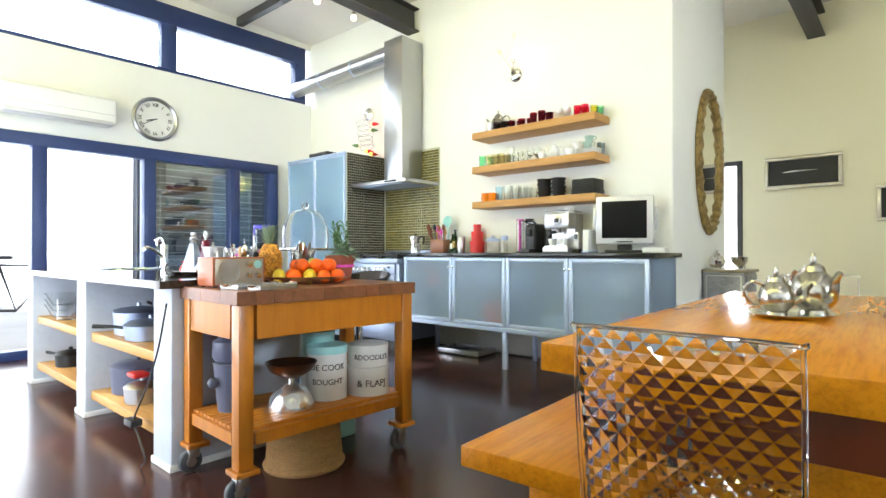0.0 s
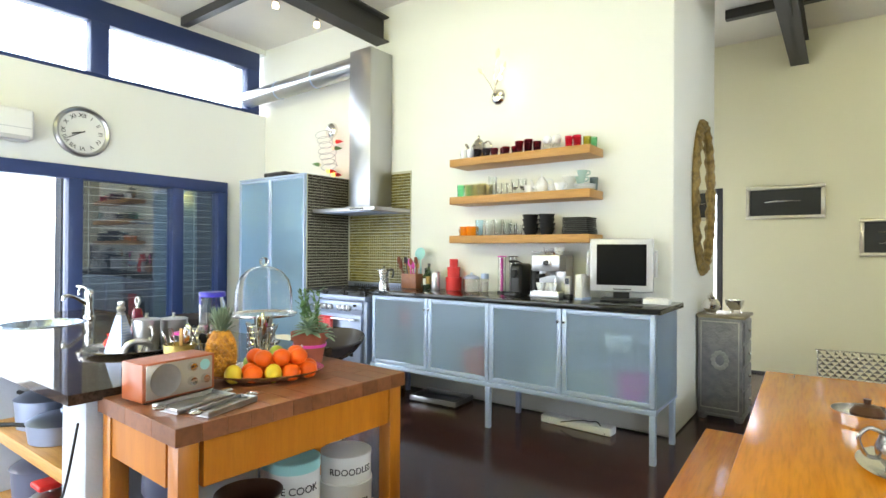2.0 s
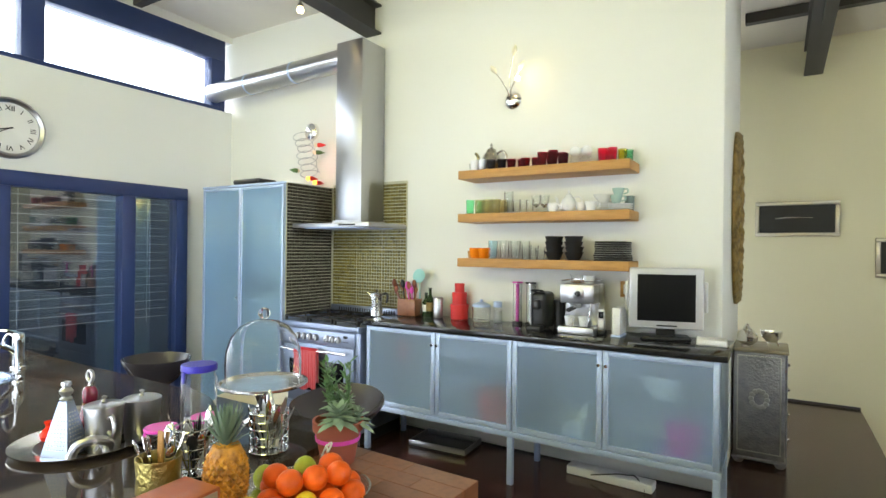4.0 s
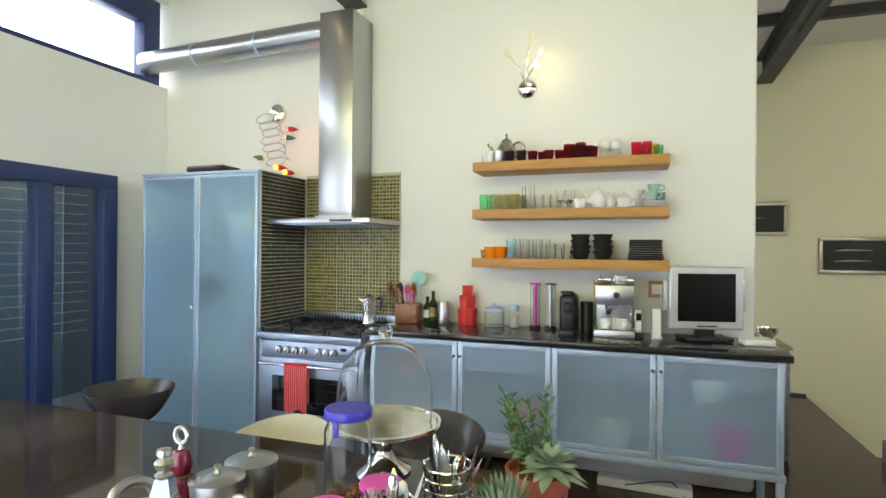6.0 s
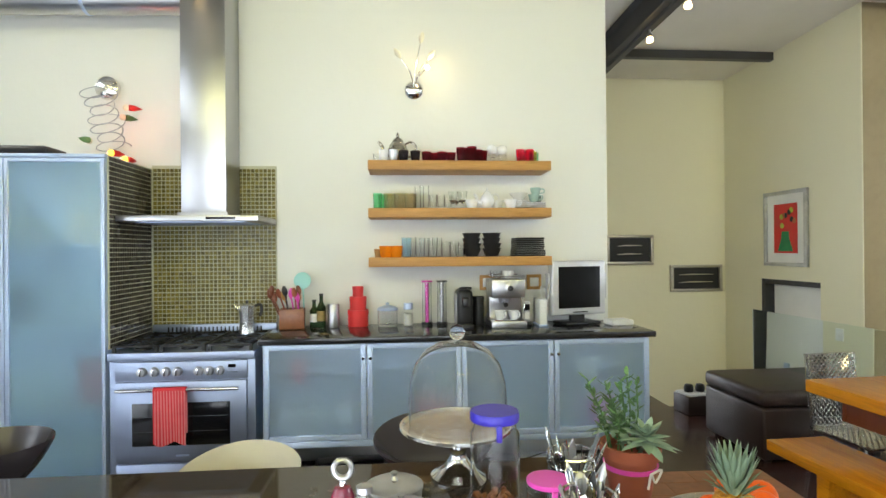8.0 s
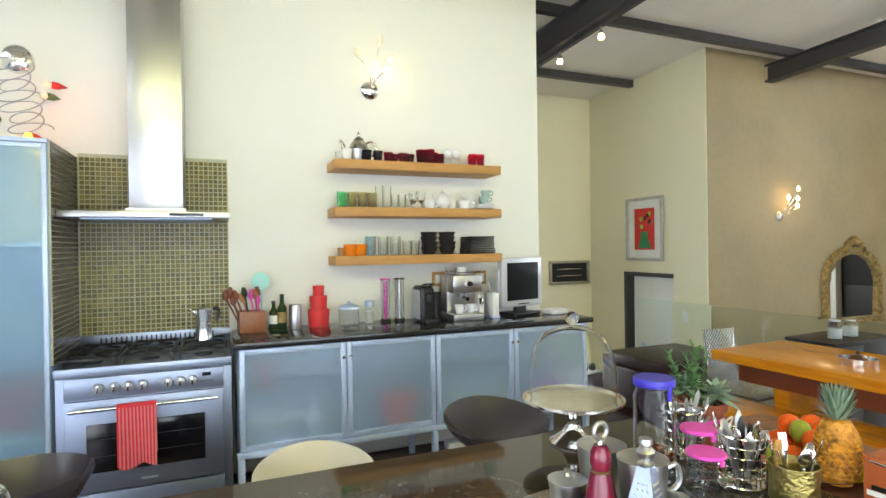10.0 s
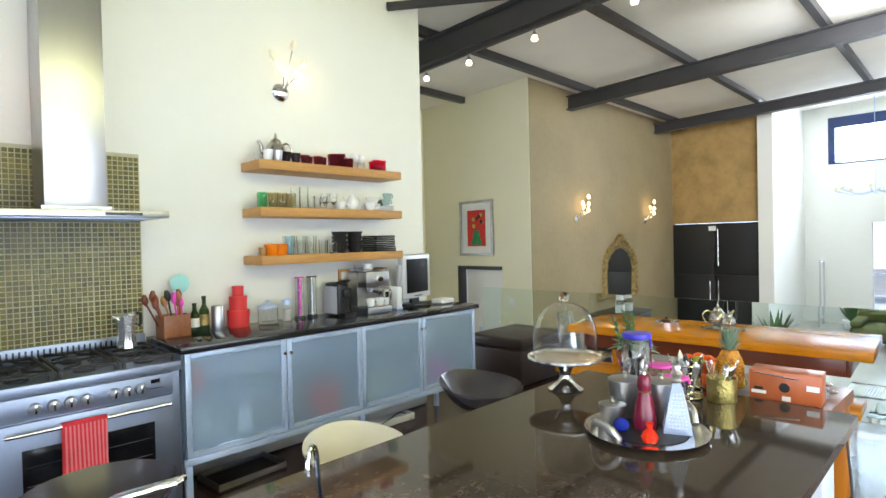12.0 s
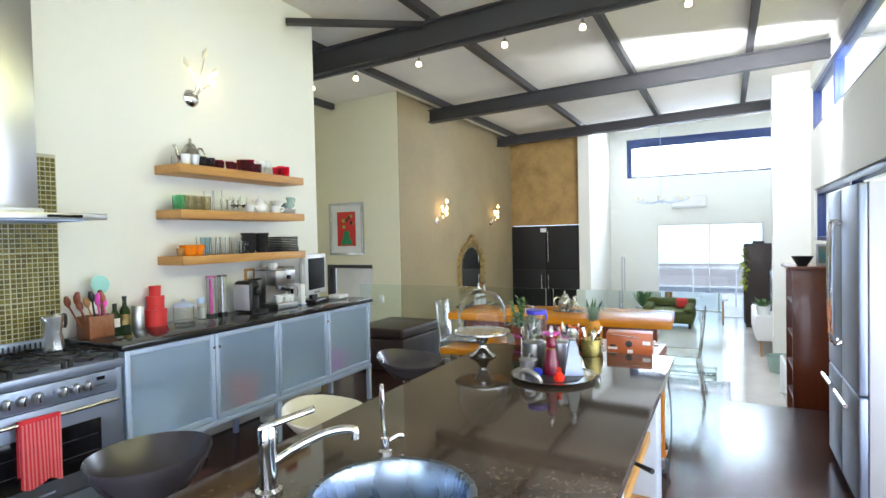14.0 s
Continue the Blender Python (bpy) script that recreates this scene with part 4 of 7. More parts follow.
for x in (-0.33, 0.33):
    for y in (-0.27, 0.27):
        part("foot", lathe(B(), [(0, 0), (0.02, 0), (0.024, 0.03), (0, 0.03)], 10, pose(x, y, 0)), "black", ot)
gl = thing("glass_balustrade", 0, 0, 0, 0, "frameless clear glass balustrade panels", "balustrade", "", "structure")
for y0, y1 in ((0.66, 1.95), (1.96, 3.25), (3.26, 4.6)):
    pn = part("panel", box(B(), 0.122, 0.132, y0, y1, 0.03, 0.88, 0.001), "rail_glass", gl)
    pn.visible_shadow = False
    for y in (y0 + 0.15, y1 - 0.15):
        part("clamp", box(B(), 0.105, 0.149, y - 0.03, y + 0.03, 0.0, 0.06, 0.004), "steel", gl)
# ---- on the wall shelves ----
S1, S2, S3 = (z + 0.0292 for z in SHELF)
TINT = {}


def tinted(name, colour, rough=0.03, trans=0.95):
    if name not in TINT:
        TINT[name] = mat(name, colour, rough, trans=trans, ior=1.22)
    return TINT[name]


def glassware(name, x, y, z, prof, material, label, group, seg=20):
    prof = [(r * 1.06, h * 1.16) for r, h in prof]
    return solid(name, lathe(B(), prof, seg), material, label, "glass", "", group, x, y, z)


wine, rose, amber = tinted("wine_red_glass", (0.34, 0.012, 0.035)), tinted("rose_glass", (0.85, 0.05, 0.13)), tinted("orange_glass", (1.0, 0.30, 0.01), 0.08, 0.35)
green, gilt_g, pale_blue, smoke = tinted("green_glass", (0.45, 0.88, 0.60)), tinted("gold_tinted_glass", (0.86, 0.80, 0.58)), tinted("pale_blue_glass", (0.70, 0.88, 0.97)), tinted("smoked_glass", (0.10, 0.07, 0.09))
lime_g, clear = tinted("yellow_glass", (0.80, 0.75, 0.15)), M["glass"]
for x, y, r, h, mm, lb in ((-2.90, 3.84, 0.026, 0.05, clear, "small clear glass tumbler on the shelf"), (-2.86, 3.79, 0.03, 0.062, M["ceramic"], "white ceramic beaker on the shelf"), (-2.80, 3.78, 0.03, 0.062, M["pewter"], "grey metal beaker on the shelf"),
                           (-2.735, 3.79, 0.031, 0.06, smoke, "dark glass beaker on the shelf"), (-2.66, 3.80, 0.031, 0.06, smoke, "dark glass beaker on the shelf")):
    glassware("beaker", x, y, S1, cup(r * 0.78, r, h), mm, lb, "beakers on the top shelf")
for x, y, h in ((-2.59, 3.8, 0.055), (-2.535, 3.85, 0.055), (-2.49, 3.8, 0.055), (-2.43, 3.84, 0.057), (-2.37, 3.79, 0.078), (-2.335, 3.86, 0.085), (-2.30, 3.8, 0.085), (-2.255, 3.85, 0.075), (-2.23, 3.8, 0.062)):
    glassware("red_tumbler", x, y, S1, cup(0.024, 0.03, h), wine, "dark wine-red glass tumbler on the shelf", "wine-red tumblers")
for x, y in ((-2.165, 3.83), (-2.095, 3.84), (-2.13, 3.9)):
    gb = thing("goblet", x, y, S1, 0, "short clear glass goblet with a white globe", "glass", "goblets")
    part("foot", lathe(B(), [(0, 0), (0.026, 0), (0.027, 0.05), (0.022, 0.056), (0, 0.056)], 18), clear, gb)
    part("globe", ball(B(), 0, 0, 0.086, 0.034, 1.0, 18, 10), "ceramic", gb)
for x, y, mm, lb in ((-1.985, 3.80, rose, "rose-red glass tumbler on the shelf"), (-1.925, 3.80, rose, "rose-red glass tumbler on the shelf"), (-1.955, 3.88, rose, "rose-red glass tumbler on the shelf"), (-1.885, 3.88, lime_g, "yellow glass tumbler on the shelf"), (-1.86, 3.93, green, "green glass tumbler on the shelf")):
    glassware("colour_tumbler", x, y, S1, cup(0.023, 0.027, 0.072), mm, lb, "coloured tumblers")


def teapot(x, y, z, s, rz, label, material="silver"):
    tp = thing("teapot", x, y, z, rz, label, "teapot")
    part("body", lathe(B(), [(0, 0), (0.05 * s, 0), (0.045 * s, 0.015 * s), (0.075 * s, 0.05 * s), (0.08 * s, 0.09 * s), (0.06 * s, 0.14 * s), (0.04 * s, 0.16 * s), (0, 0.165 * s)], 28), material, tp)
    part("lid", lathe(B(), [(0.042 * s, 0.16 * s), (0.035 * s, 0.18 * s), (0.01 * s, 0.195 * s), (0.012 * s, 0.21 * s), (0.004 * s, 0.23 * s), (0, 0.232 * s)], 20), material, tp)
    part("spout", tube(B(), curve_points([(-0.07 * s, 0, 0.06 * s), (-0.11 * s, 0, 0.085 * s), (-0.12 * s, 0, 0.13 * s), (-0.145 * s, 0, 0.16 * s)], 6), [0.02 * s - 0.0005 * s * i for i in range(19)], 10), material, tp)
    part("handle", tube(B(), curve_points([(0.055 * s, 0, 0.145 * s), (0.1 * s, 0, 0.16 * s), (0.135 * s, 0, 0.12 * s), (0.11 * s, 0, 0.06 * s), (0.07 * s, 0, 0.05 * s)], 6), 0.008 * s, 8), material, tp)
    return tp


teapot(-2.77, 3.86, S1, 0.86, 0, "small ornate silver teapot on the top shelf", "old_silver")
for x, y in ((-2.9, 3.80), (-2.87, 3.88)):
    glassware("green_tumbler", x, y, S2, cup(0.024, 0.027, 0.085), green, "green patterned glass tumbler on the shelf", "green tumblers")
for x in (-2.83, -2.765, -2.70):
    for y in (3.80, 3.88):
        glassware("gold_tumbler", x + (y - 3.8) * 0.2, y, S2, cup(0.025, 0.029, 0.085), gilt_g, "gold-tinted glass tumbler on the shelf", "gold tumblers")
for x, y in ((-2.635, 3.86), (-2.605, 3.80)):
    glassware("tall_glass", x, y, S2, cup(0.026, 0.028, 0.125), clear, "tall clear drinking glass on the shelf", "tall glasses")
for x in (-2.55, -2.5, -2.455):
    glassware("shot_tumbler", x, 3.80, S2, cup(0.02, 0.025, 0.075, 0.004, 0.012), clear, "clear drinking glass on the shelf", "clear tumblers")
for x, y in ((-2.42, 3.82), (-2.36, 3.82), (-2.39, 3.89)):
    glassware("stem_glass", x, y, S2, [(0, 0), (0.024, 0), (0.024, 0.003), (0.005, 0.008), (0.005, 0.03), (0.022, 0.045), (0.029, 0.1), (0.0275, 0.1), (0.02, 0.047), (0, 0.04)], clear, "stemmed clear glass on the shelf", "stem glasses")


def mug(x, y, z, r, h, rz, material, label, group="cups on the shelf"):
    m = thing("cup", x, y, z, rz, label, "cup", group)
    part("bowl", lathe(B(), cup(r * 0.65, r, h, 0.004), 24), material, m)
    part("handle", tube(B(), curve_points([(r * 0.95, 0, h * 0.85), (r * 1.5, 0, h * 0.8), (r * 1.5, 0, h * 0.4), (r * 0.85, 0, h * 0.25)], 5), 0.0045, 8), material, m)
    return m


for x, y, z in ((-2.30, 3.82, 0), (-2.24, 3.88, 0), (-2.13, 3.85, 0), (-2.05, 3.80, 0)):
    mug(x, y, S2 + z, 0.042, 0.058, -20, "ceramic", "white porcelain cup on the shelf")
tp = teapot(-2.2, 3.82, S2, 0.6, 10, "round white porcelain teapot on the shelf", "ceramic")
for x, n, r, mm in ((-1.99, 4, 0.06, "enamel"), (-1.885, 3, 0.075, "ceramic")):
    for k in range(n):
        solid("saucer", lathe(B(), [(0, 0), (r * 0.55, 0), (r, 0.012), (r, 0.015), (r * 0.55, 0.005), (0, 0.005)], 28), mm, "pale stacked plate on the shelf", "plate", "", "stacked saucers", x, 3.84, S2 + k * 0.0125)
solid("bowl", lathe(B(), cup(0.025, 0.06, 0.05, 0.003), 28), "enamel", "cream bowl on a stack of plates", "bowl", x=-1.99, y=3.84, z=S2 + 0.053)
for k in range(2):
    mug(-1.90 + 0.012 * k, 3.80, S2 + 0.044 + k * 0.042, 0.036, 0.047, 0, "sage", "sage green cup stacked on plates", "sage cups")
solid("patterned_beaker", lathe(B(), cup(0.026, 0.03, 0.095), 20), tinted("black_scroll_glass", (0.35, 0.45, 0.45), 0.1, 0.6), "glass beaker with dark scrollwork", "glass", x=-1.85, y=3.92, z=S2)
glassware("spice_pot", -2.9, 3.82, S3, cup(0.018, 0.024, 0.045), M["wicker"], "small brown pot on the shelf", "small pots")
for x, y in ((-2.85, 3.79), (-2.785, 3.79), (-2.82, 3.87)):
    glassware("orange_tumbler", x, y, S3, cup(0.032, 0.040, 0.062), amber, "bright orange glass tumbler on the shelf", "orange tumblers")
for x, y, mm, h in ((-2.72, 3.80, pale_blue, 0.105), (-2.69, 3.88, clear, 0.11), (-2.635, 3.80, clear, 0.105), (-2.605, 3.88, clear, 0.105), (-2.555, 3.80, clear, 0.105), (-2.52, 3.88, clear, 0.105), (-2.47, 3.79, clear, 0.08), (-2.42, 3.79, clear, 0.08), (-2.38, 3.80, clear, 0.065)):
    glassware("highball_glass", x, y, S3, cup(0.026, 0.031, h), mm, "clear highball glass on the shelf" if mm is clear else "blue-footed highball glass on the shelf", "highball glasses")
for x, n in ((-2.30, 4), (-2.17, 4)):
    for k in range(n):
        solid("black_bowl", lathe(B(), cup(0.04, 0.06, 0.052, 0.004), 28), "matte_black", "black stoneware bowl in a stack", "bowl", "", "stacked black bowls", x + 0.003 * math.sin(k * 2), 3.84, S3 + k * 0.033)
for k in range(9):
    w = 0.09 if k > 2 else 0.097
    solid("black_plate", box(B(), -w, w, -0.09, 0.09, 0, 0.011, 0.004), "matte_black", "square black stoneware plate in a stack", "plate", "", "stacked black plates", -1.93 + 0.002 * math.sin(k * 1.7), 3.86, S3 + k * 0.0135)

# ---- on the sideboard ----
CT = 0.9003
ub = thing("utensil_box", -3.44, 3.85, CT, 6, "square wooden box full of cooking utensils", "utensil holder")
for a in ((-0.075, 0.075, -0.055, -0.047), (-0.075, 0.075, 0.047, 0.055), (-0.075, -0.067, -0.047, 0.047), (0.067, 0.075, -0.047, 0.047)):
    part("side", box(B(), *a, 0, 0.125, 0.002), "butcher", ub)
part("base", box(B(), -0.067, 0.067, -0.047, 0.047, 0.0, 0.01), "oak", ub)
random.seed(4)
for k in range(11):
    x, y = random.uniform(-0.055, 0.05), random.uniform(-0.035, 0.035)
    tip = Vector((x * 1.7 - 0.035 + random.uniform(-0.03, 0.01), y * 1.3, random.uniform(0.17, 0.23)))
    mm = ("cherry", "oak", "cherry", "pink", "terracotta", "black")[k % 6]
    solid("wooden_spoon" if mm in ("oak", "cherry") else "kitchen_utensil", lathe(tube(B(), [(x, y, 0.012), tip], 0.005, 8), [(0.003, -0.02), (0.016, 0.0), (0.018, 0.02), (0.010, 0.045), (0, 0.05)], 10, Matrix.Translation(tip) @ pose(0, 0, 0, random.uniform(-15, 15), random.uniform(-20, 10))),
          mm, "cooking utensil standing in the wooden box", "utensil", "", "cooking utensils", -3.44, 3.85, CT)
sc = thing("skimmer", -3.372, 3.895, CT + 0.012, 0, "mint green enamel skimmer standing in the wooden box", "utensil")
part("handle", tube(B(), [(0, 0, 0), (-0.01, 0, 0.24)], 0.005, 8), "mint", sc)
part("disc", lathe(B(), [(0, -0.003), (0.052, -0.002), (0.054, 0.002), (0.05, 0.004), (0, 0.006)], 28, pose(-0.012, -0.005, 0.285, 80)), "mint", sc)
for x, y, h, lb in ((-3.31, 3.88, 0.175, "dark green oil bottle with a pale label"), (-3.262, 3.86, 0.215, "tall dark oil bottle with a gold label")):
    bo = thing("oil_bottle", x, y, CT, 0, lb, "bottle", "oil bottles")
    part("body", lathe(B(), [(0, 0), (0.027, 0), (0.028, h * 0.6), (0.012, h * 0.75), (0.011, h * 0.93), (0, h * 0.93)], 20), tinted("bottle_green_glass", (0.03, 0.07, 0.02), 0.05, 0.6), bo)
    part("cap", lathe(B(), [(0, h * 0.93), (0.013, h * 0.93), (0.013, h), (0, h)], 14), "black", bo)
    part("label", lathe(B(), [(0.0285, h * 0.2), (0.029, h * 0.2), (0.029, h * 0.5), (0.0285, h * 0.5)], 20, closed=True), "enamel" if x < -3.3 else "gilt", bo)
solid("steel_canister", lathe(B(), [(0, 0), (0.036, 0), (0.037, 0.003), (0.037, 0.145), (0.034, 0.15), (0, 0.15)], 28), "steel", "brushed steel canister on the granite", "canister", x=-3.185, y=3.85, z=CT)
for z, r, h in ((0, 0.064, 0.105), (0.1052, 0.052, 0.085), (0.1904, 0.034, 0.065)):
    tn = thing("red_tin", -3.034, 3.90, CT + z, 0, "red woven round box in a stack of three", "tin", "stacked red tins")
    part("drum", lathe(B(), [(0, 0), (r, 0), (r * 1.01, h * 0.5), (r, h * 0.68), (0, h * 0.68)], 32), "red", tn)
    part("lid", lathe(B(), [(0, h * 0.68), (r * 1.05, h * 0.68), (r * 1.05, h), (r * 1.0, h), (0, h)], 32), "red", tn)
jr = thing("glass_jar", -2.845, 3.88, CT, 0, "squat clear glass jar with a metal lid", "jar")
part("body", lathe(B(), [(0, 0), (0.06, 0), (0.064, 0.01), (0.064, 0.1), (0.061, 0.1), (0.06, 0.012), (0, 0.01)], 32), "glass", jr)
part("lid", lathe(B(), [(0, 0.101), (0.066, 0.101), (0.064, 0.115), (0.03, 0.13), (0.01, 0.134), (0.012, 0.148), (0, 0.152)], 28), "alu", jr)
jr = thing("spice_jar", -2.712, 3.87, CT, 0, "small glass shaker jar with a steel cap", "jar")
part("body", lathe(B(), [(0, 0), (0.028, 0), (0.029, 0.01), (0.029, 0.105), (0, 0.106)], 24), "glass", jr)
part("filling", lathe(B(), [(0, 0.004), (0.025, 0.004), (0.025, 0.08), (0, 0.08)], 20), "enamel", jr)
part("cap", lathe(B(), [(0, 0.107), (0.03, 0.107), (0.03, 0.145), (0, 0.147)], 24), "alu", jr)
for x, cap in ((-2.588, "pink"), (-2.49, "black")):
    cy = thing("tall_glass_cylinder", x, 3.92, CT, 0, "tall glass capsule cylinder with a %s lid" % cap, "jar", "tall cylinders")
    part("tube", lathe(B(), [(0.03, 0.012), (0.03, 0.275), (0.027, 0.275), (0.027, 0.012)], 24, closed=True), "glass", cy)
    part("base", lathe(B(), [(0, 0), (0.036, 0), (0.036, 0.012), (0, 0.012)], 24), "black", cy)
    part("lid", lathe(B(), [(0, 0.276), (0.036, 0.276), (0.036, 0.285), (0, 0.286)], 24), cap, cy)
    part("stem", lathe(B(), [(0, 0.013), (0.012, 0.013), (0.012, 0.27), (0, 0.27)], 12), "pink" if cap == "pink" else "steel", cy)
cm = thing("capsule_coffee_machine", -2.36, 3.74, CT, 0, "small black capsule coffee machine with rounded top", "coffee machine")
bm = box(B(), -0.05, 0.05, -0.02, 0.16, 0, 0.235, 0.028, 4)
part("body", bm, "black", cm)
part("side_panel", box(B(), -0.053, -0.0505, -0.01, 0.15, 0.02, 0.21, 0.001), "gray_plastic", cm)
part("spout", box(B(), -0.022, 0.022, -0.06, -0.018, 0.13, 0.19, 0.012, 3), "black", cm)
part("drip_tray", box(B(), -0.045, 0.045, -0.1, -0.021, 0, 0.03, 0.006), "black", cm)
part("lever", tube(B(), curve_points([(-0.03, 0.02, 0.236), (-0.03, -0.05, 0.25), (0.03, -0.05, 0.25), (0.03, 0.02, 0.236)], 5), 0.006, 8), "black", cm)
solid("black_canister", lathe(B(), [(0, 0), (0.036, 0), (0.036, 0.16), (0.038, 0.162), (0.038, 0.185), (0, 0.188)], 24), "black", "black coffee canister beside the machine", "canister", x=-2.26, y=3.84, z=CT)
em = thing("espresso_machine", -2.095, 3.78, CT, 0, "chrome and steel espresso machine with cups on top", "coffee machine")
part("base", box(B(), -0.11, 0.11, -0.13, 0.12, 0.0, 0.045, 0.006), "steel", em)
part("back_body", box(B(), -0.105, 0.105, 0.0, 0.12, 0.0455, 0.30, 0.008), "steel", em)
part("head", box(B(), -0.105, 0.105, -0.11, -0.0005, 0.185, 0.30, 0.008), "steel", em)
part("gauge", lathe(B(), [(0, 0), (0.034, 0), (0.036, 0.008), (0.026, 0.012), (0, 0.012)], 24, pose(0.01, -0.11, 0.245, 90)), "steel", em)
part("gauge_knob", lathe(B(), [(0, 0), (0.018, 0), (0.014, 0.02), (0, 0.022)], 16, pose(0.01, -0.122, 0.245, 90)), "black", em)
part("group_head", lathe(B(), [(0, 0), (0.03, 0), (0.033, 0.03), (0, 0.03)], 20, pose(-0.02, -0.06, 0.154)), "steel", em)
part("portafilter", tube(B(), [(-0.02, -0.06, 0.16), (-0.03, -0.17, 0.15)], [0.012, 0.014], 10), "black", em)
part("cup_rail", tube(B(), [(-0.1, -0.1, 0.32), (0.1, -0.1, 0.32), (0.1, 0.11, 0.32), (-0.1, 0.11, 0.32), (-0.1, -0.1, 0.32)], 0.003, 6), "chrome", em)
part("steam_pipe", tube(B(), curve_points([(0.08, -0.1, 0.2), (0.09, -0.14, 0.15), (0.085, -0.14, 0.09)], 5), 0.004, 8), "chrome", em)
part("drip_grille", box(B(), -0.09, 0.09, -0.12, -0.005, 0.0455, 0.05), "chrome", em)
for x in (-0.05, 0.035):
    mug(-2.095 + x, 3.70, CT + 0.0505, 0.035, 0.055, -60, "ceramic", "white espresso cup on the drip tray", "espresso cups")
for x, mm in ((-0.05, "glass"), (0.03, "ceramic")):
    solid("spare_cup", lathe(B(), cup(0.03, 0.04, 0.05), 20), mm, "cup warming on top of the machine", "cup", "", "warming cups", -2.095 + x, 3.83, CT + 0.3)
ph = thing("cordless_phone", -1.965, 3.74, CT, 0, "silver cordless phone in its charging stand", "telephone")
part("stand", box(B(), -0.028, 0.028, -0.02, 0.04, 0, 0.03, 0.006), "black", ph)
part("handset", box(B(), -0.021, 0.021, -0.006, 0.018, 0.03, 0.155, 0.006), "gray_plastic", ph)
part("keypad", box(B(), -0.015, 0.015, -0.0085, -0.0062, 0.045, 0.09), "white", ph)
part("display", box(B(), -0.015, 0.015, -0.0085, -0.0062, 0.1, 0.14), "screen", ph)
gc = thing("white_console", -1.87, 3.76, CT, 0, "slim white upright electronics box with a lead", "electronics")
part("casing", box(B(), -0.024, 0.024, -0.06, 0.09, 0.012, 0.17, 0.006), "white", gc)
part("stand", box(B(), -0.03, 0.03, -0.065, 0.095, 0, 0.0118, 0.003), "alu", gc)
part("lead", tube(B(), curve_points([(0.02, 0.06, 0.165), (0.03, 0.1, 0.24), (0.07, 0.13, 0.22), (0.09, 0.14, 0.1)], 6), 0.004, 6), "white", gc)
tv = thing("small_television", -1.615, 3.80, CT, 15, "silver framed flat television on a black foot", "television")
part("casing", box(B(), -0.2, 0.2, -0.02, 0.035, 0.06, 0.41, 0.012, 3), "gray_plastic", tv)
part("screen", box(B(), -0.155, 0.155, -0.0225, -0.0202, 0.105, 0.372, 0.002), "tv_screen", tv)
part("rear_case", box(B(), -0.15, 0.15, 0.0355, 0.07, 0.1, 0.34, 0.012), "gray_plastic", tv)
for sx in (-1, 1):
    part("speaker_bar", box(B(), sx * 0.212 - 0.01, sx * 0.212 + 0.01, 0.0, 0.03, 0.16, 0.33, 0.004), "gray_plastic", tv)
part("button_strip", box(B(), -0.05, 0.06, -0.0225, -0.0202, 0.075, 0.083), "black", tv)
part("neck", box(B(), -0.05, 0.05, 0.0, 0.03, 0.02, 0.0598), "black", tv)
part("foot", box(B(), -0.13, 0.13, -0.07, 0.1, 0, 0.02, 0.008), "black", tv)
solid("white_box", box(B(), -0.075, 0.075, -0.06, 0.06, 0, 0.035, 0.008, 3), "white", "low white plastic modem box", "modem", x=-1.37, y=3.74, z=CT, rz=6)
for x, z in ((-2.18, 1.165), (-1.86, 1.165)):
    so = thing("wall_socket", x, 3.978, z, 0, "square socket plate in a wooden surround", "socket", "wall sockets")
    part("surround", box(B(), -0.05, 0.05, -0.012, 0, -0.05, 0.05, 0.002), "oak", so)
    part("plate", box(B(), -0.03, 0.03, -0.016, -0.0122, -0.03, 0.03, 0.002), "white", so)

# ---- on the kitchen wall ----
wl = thing("wall_lamp", -2.661, 3.978, 2.45, 0, "chrome wall lamp with leaf-shaped glass stems", "wall lamp")
part("backplate", lathe(B(), [(0, 0), (0.062, 0), (0.062, 0.012), (0.045, 0.032), (0.02, 0.04), (0, 0.04)], 28, pose(0, 0, 0, 90)), "chrome", wl)
for tip, lit in (((0.042, -0.1, 0.275), False), ((-0.085, -0.1, 0.175), False), ((0.088, -0.11, 0.165), False), ((0.07, -0.12, 0.10), True)):
    tip = Vector(tip)
    part("stem", tube(B(), curve_points([(0, -0.035, 0.0), (tip.x * 0.3, -0.09, tip.z * 0.5), tip], 6), 0.004, 8), "silver", wl)
    if lit:
        part("bulb", ball(B(), tip.x + 0.015, tip.y, tip.z + 0.012, 0.017), "bulb", wl, "lit bulb")
    else:
        d = (tip - Vector((tip.x * 0.3, -0.09, tip.z * 0.5))).normalized().to_track_quat("Z", "Y").to_matrix().to_4x4()
        part("petal", lathe(B(), [(0.004, 0), (0.016, 0.02), (0.02, 0.04), (0.011, 0.065), (0.0, 0.08)], 14, Matrix.Translation(tip) @ d), "petal", wl, "frosted glass leaf")
lamp = bpy.data.lights.new("wall_lamp_glow", "POINT")
lamp.energy, lamp.color, lamp.shadow_soft_size = 1.2, (1.0, 0.80, 0.38), 0.03
new("wall_lamp_glow", lamp).matrix_basis = at(-2.565, 3.82, 2.585)

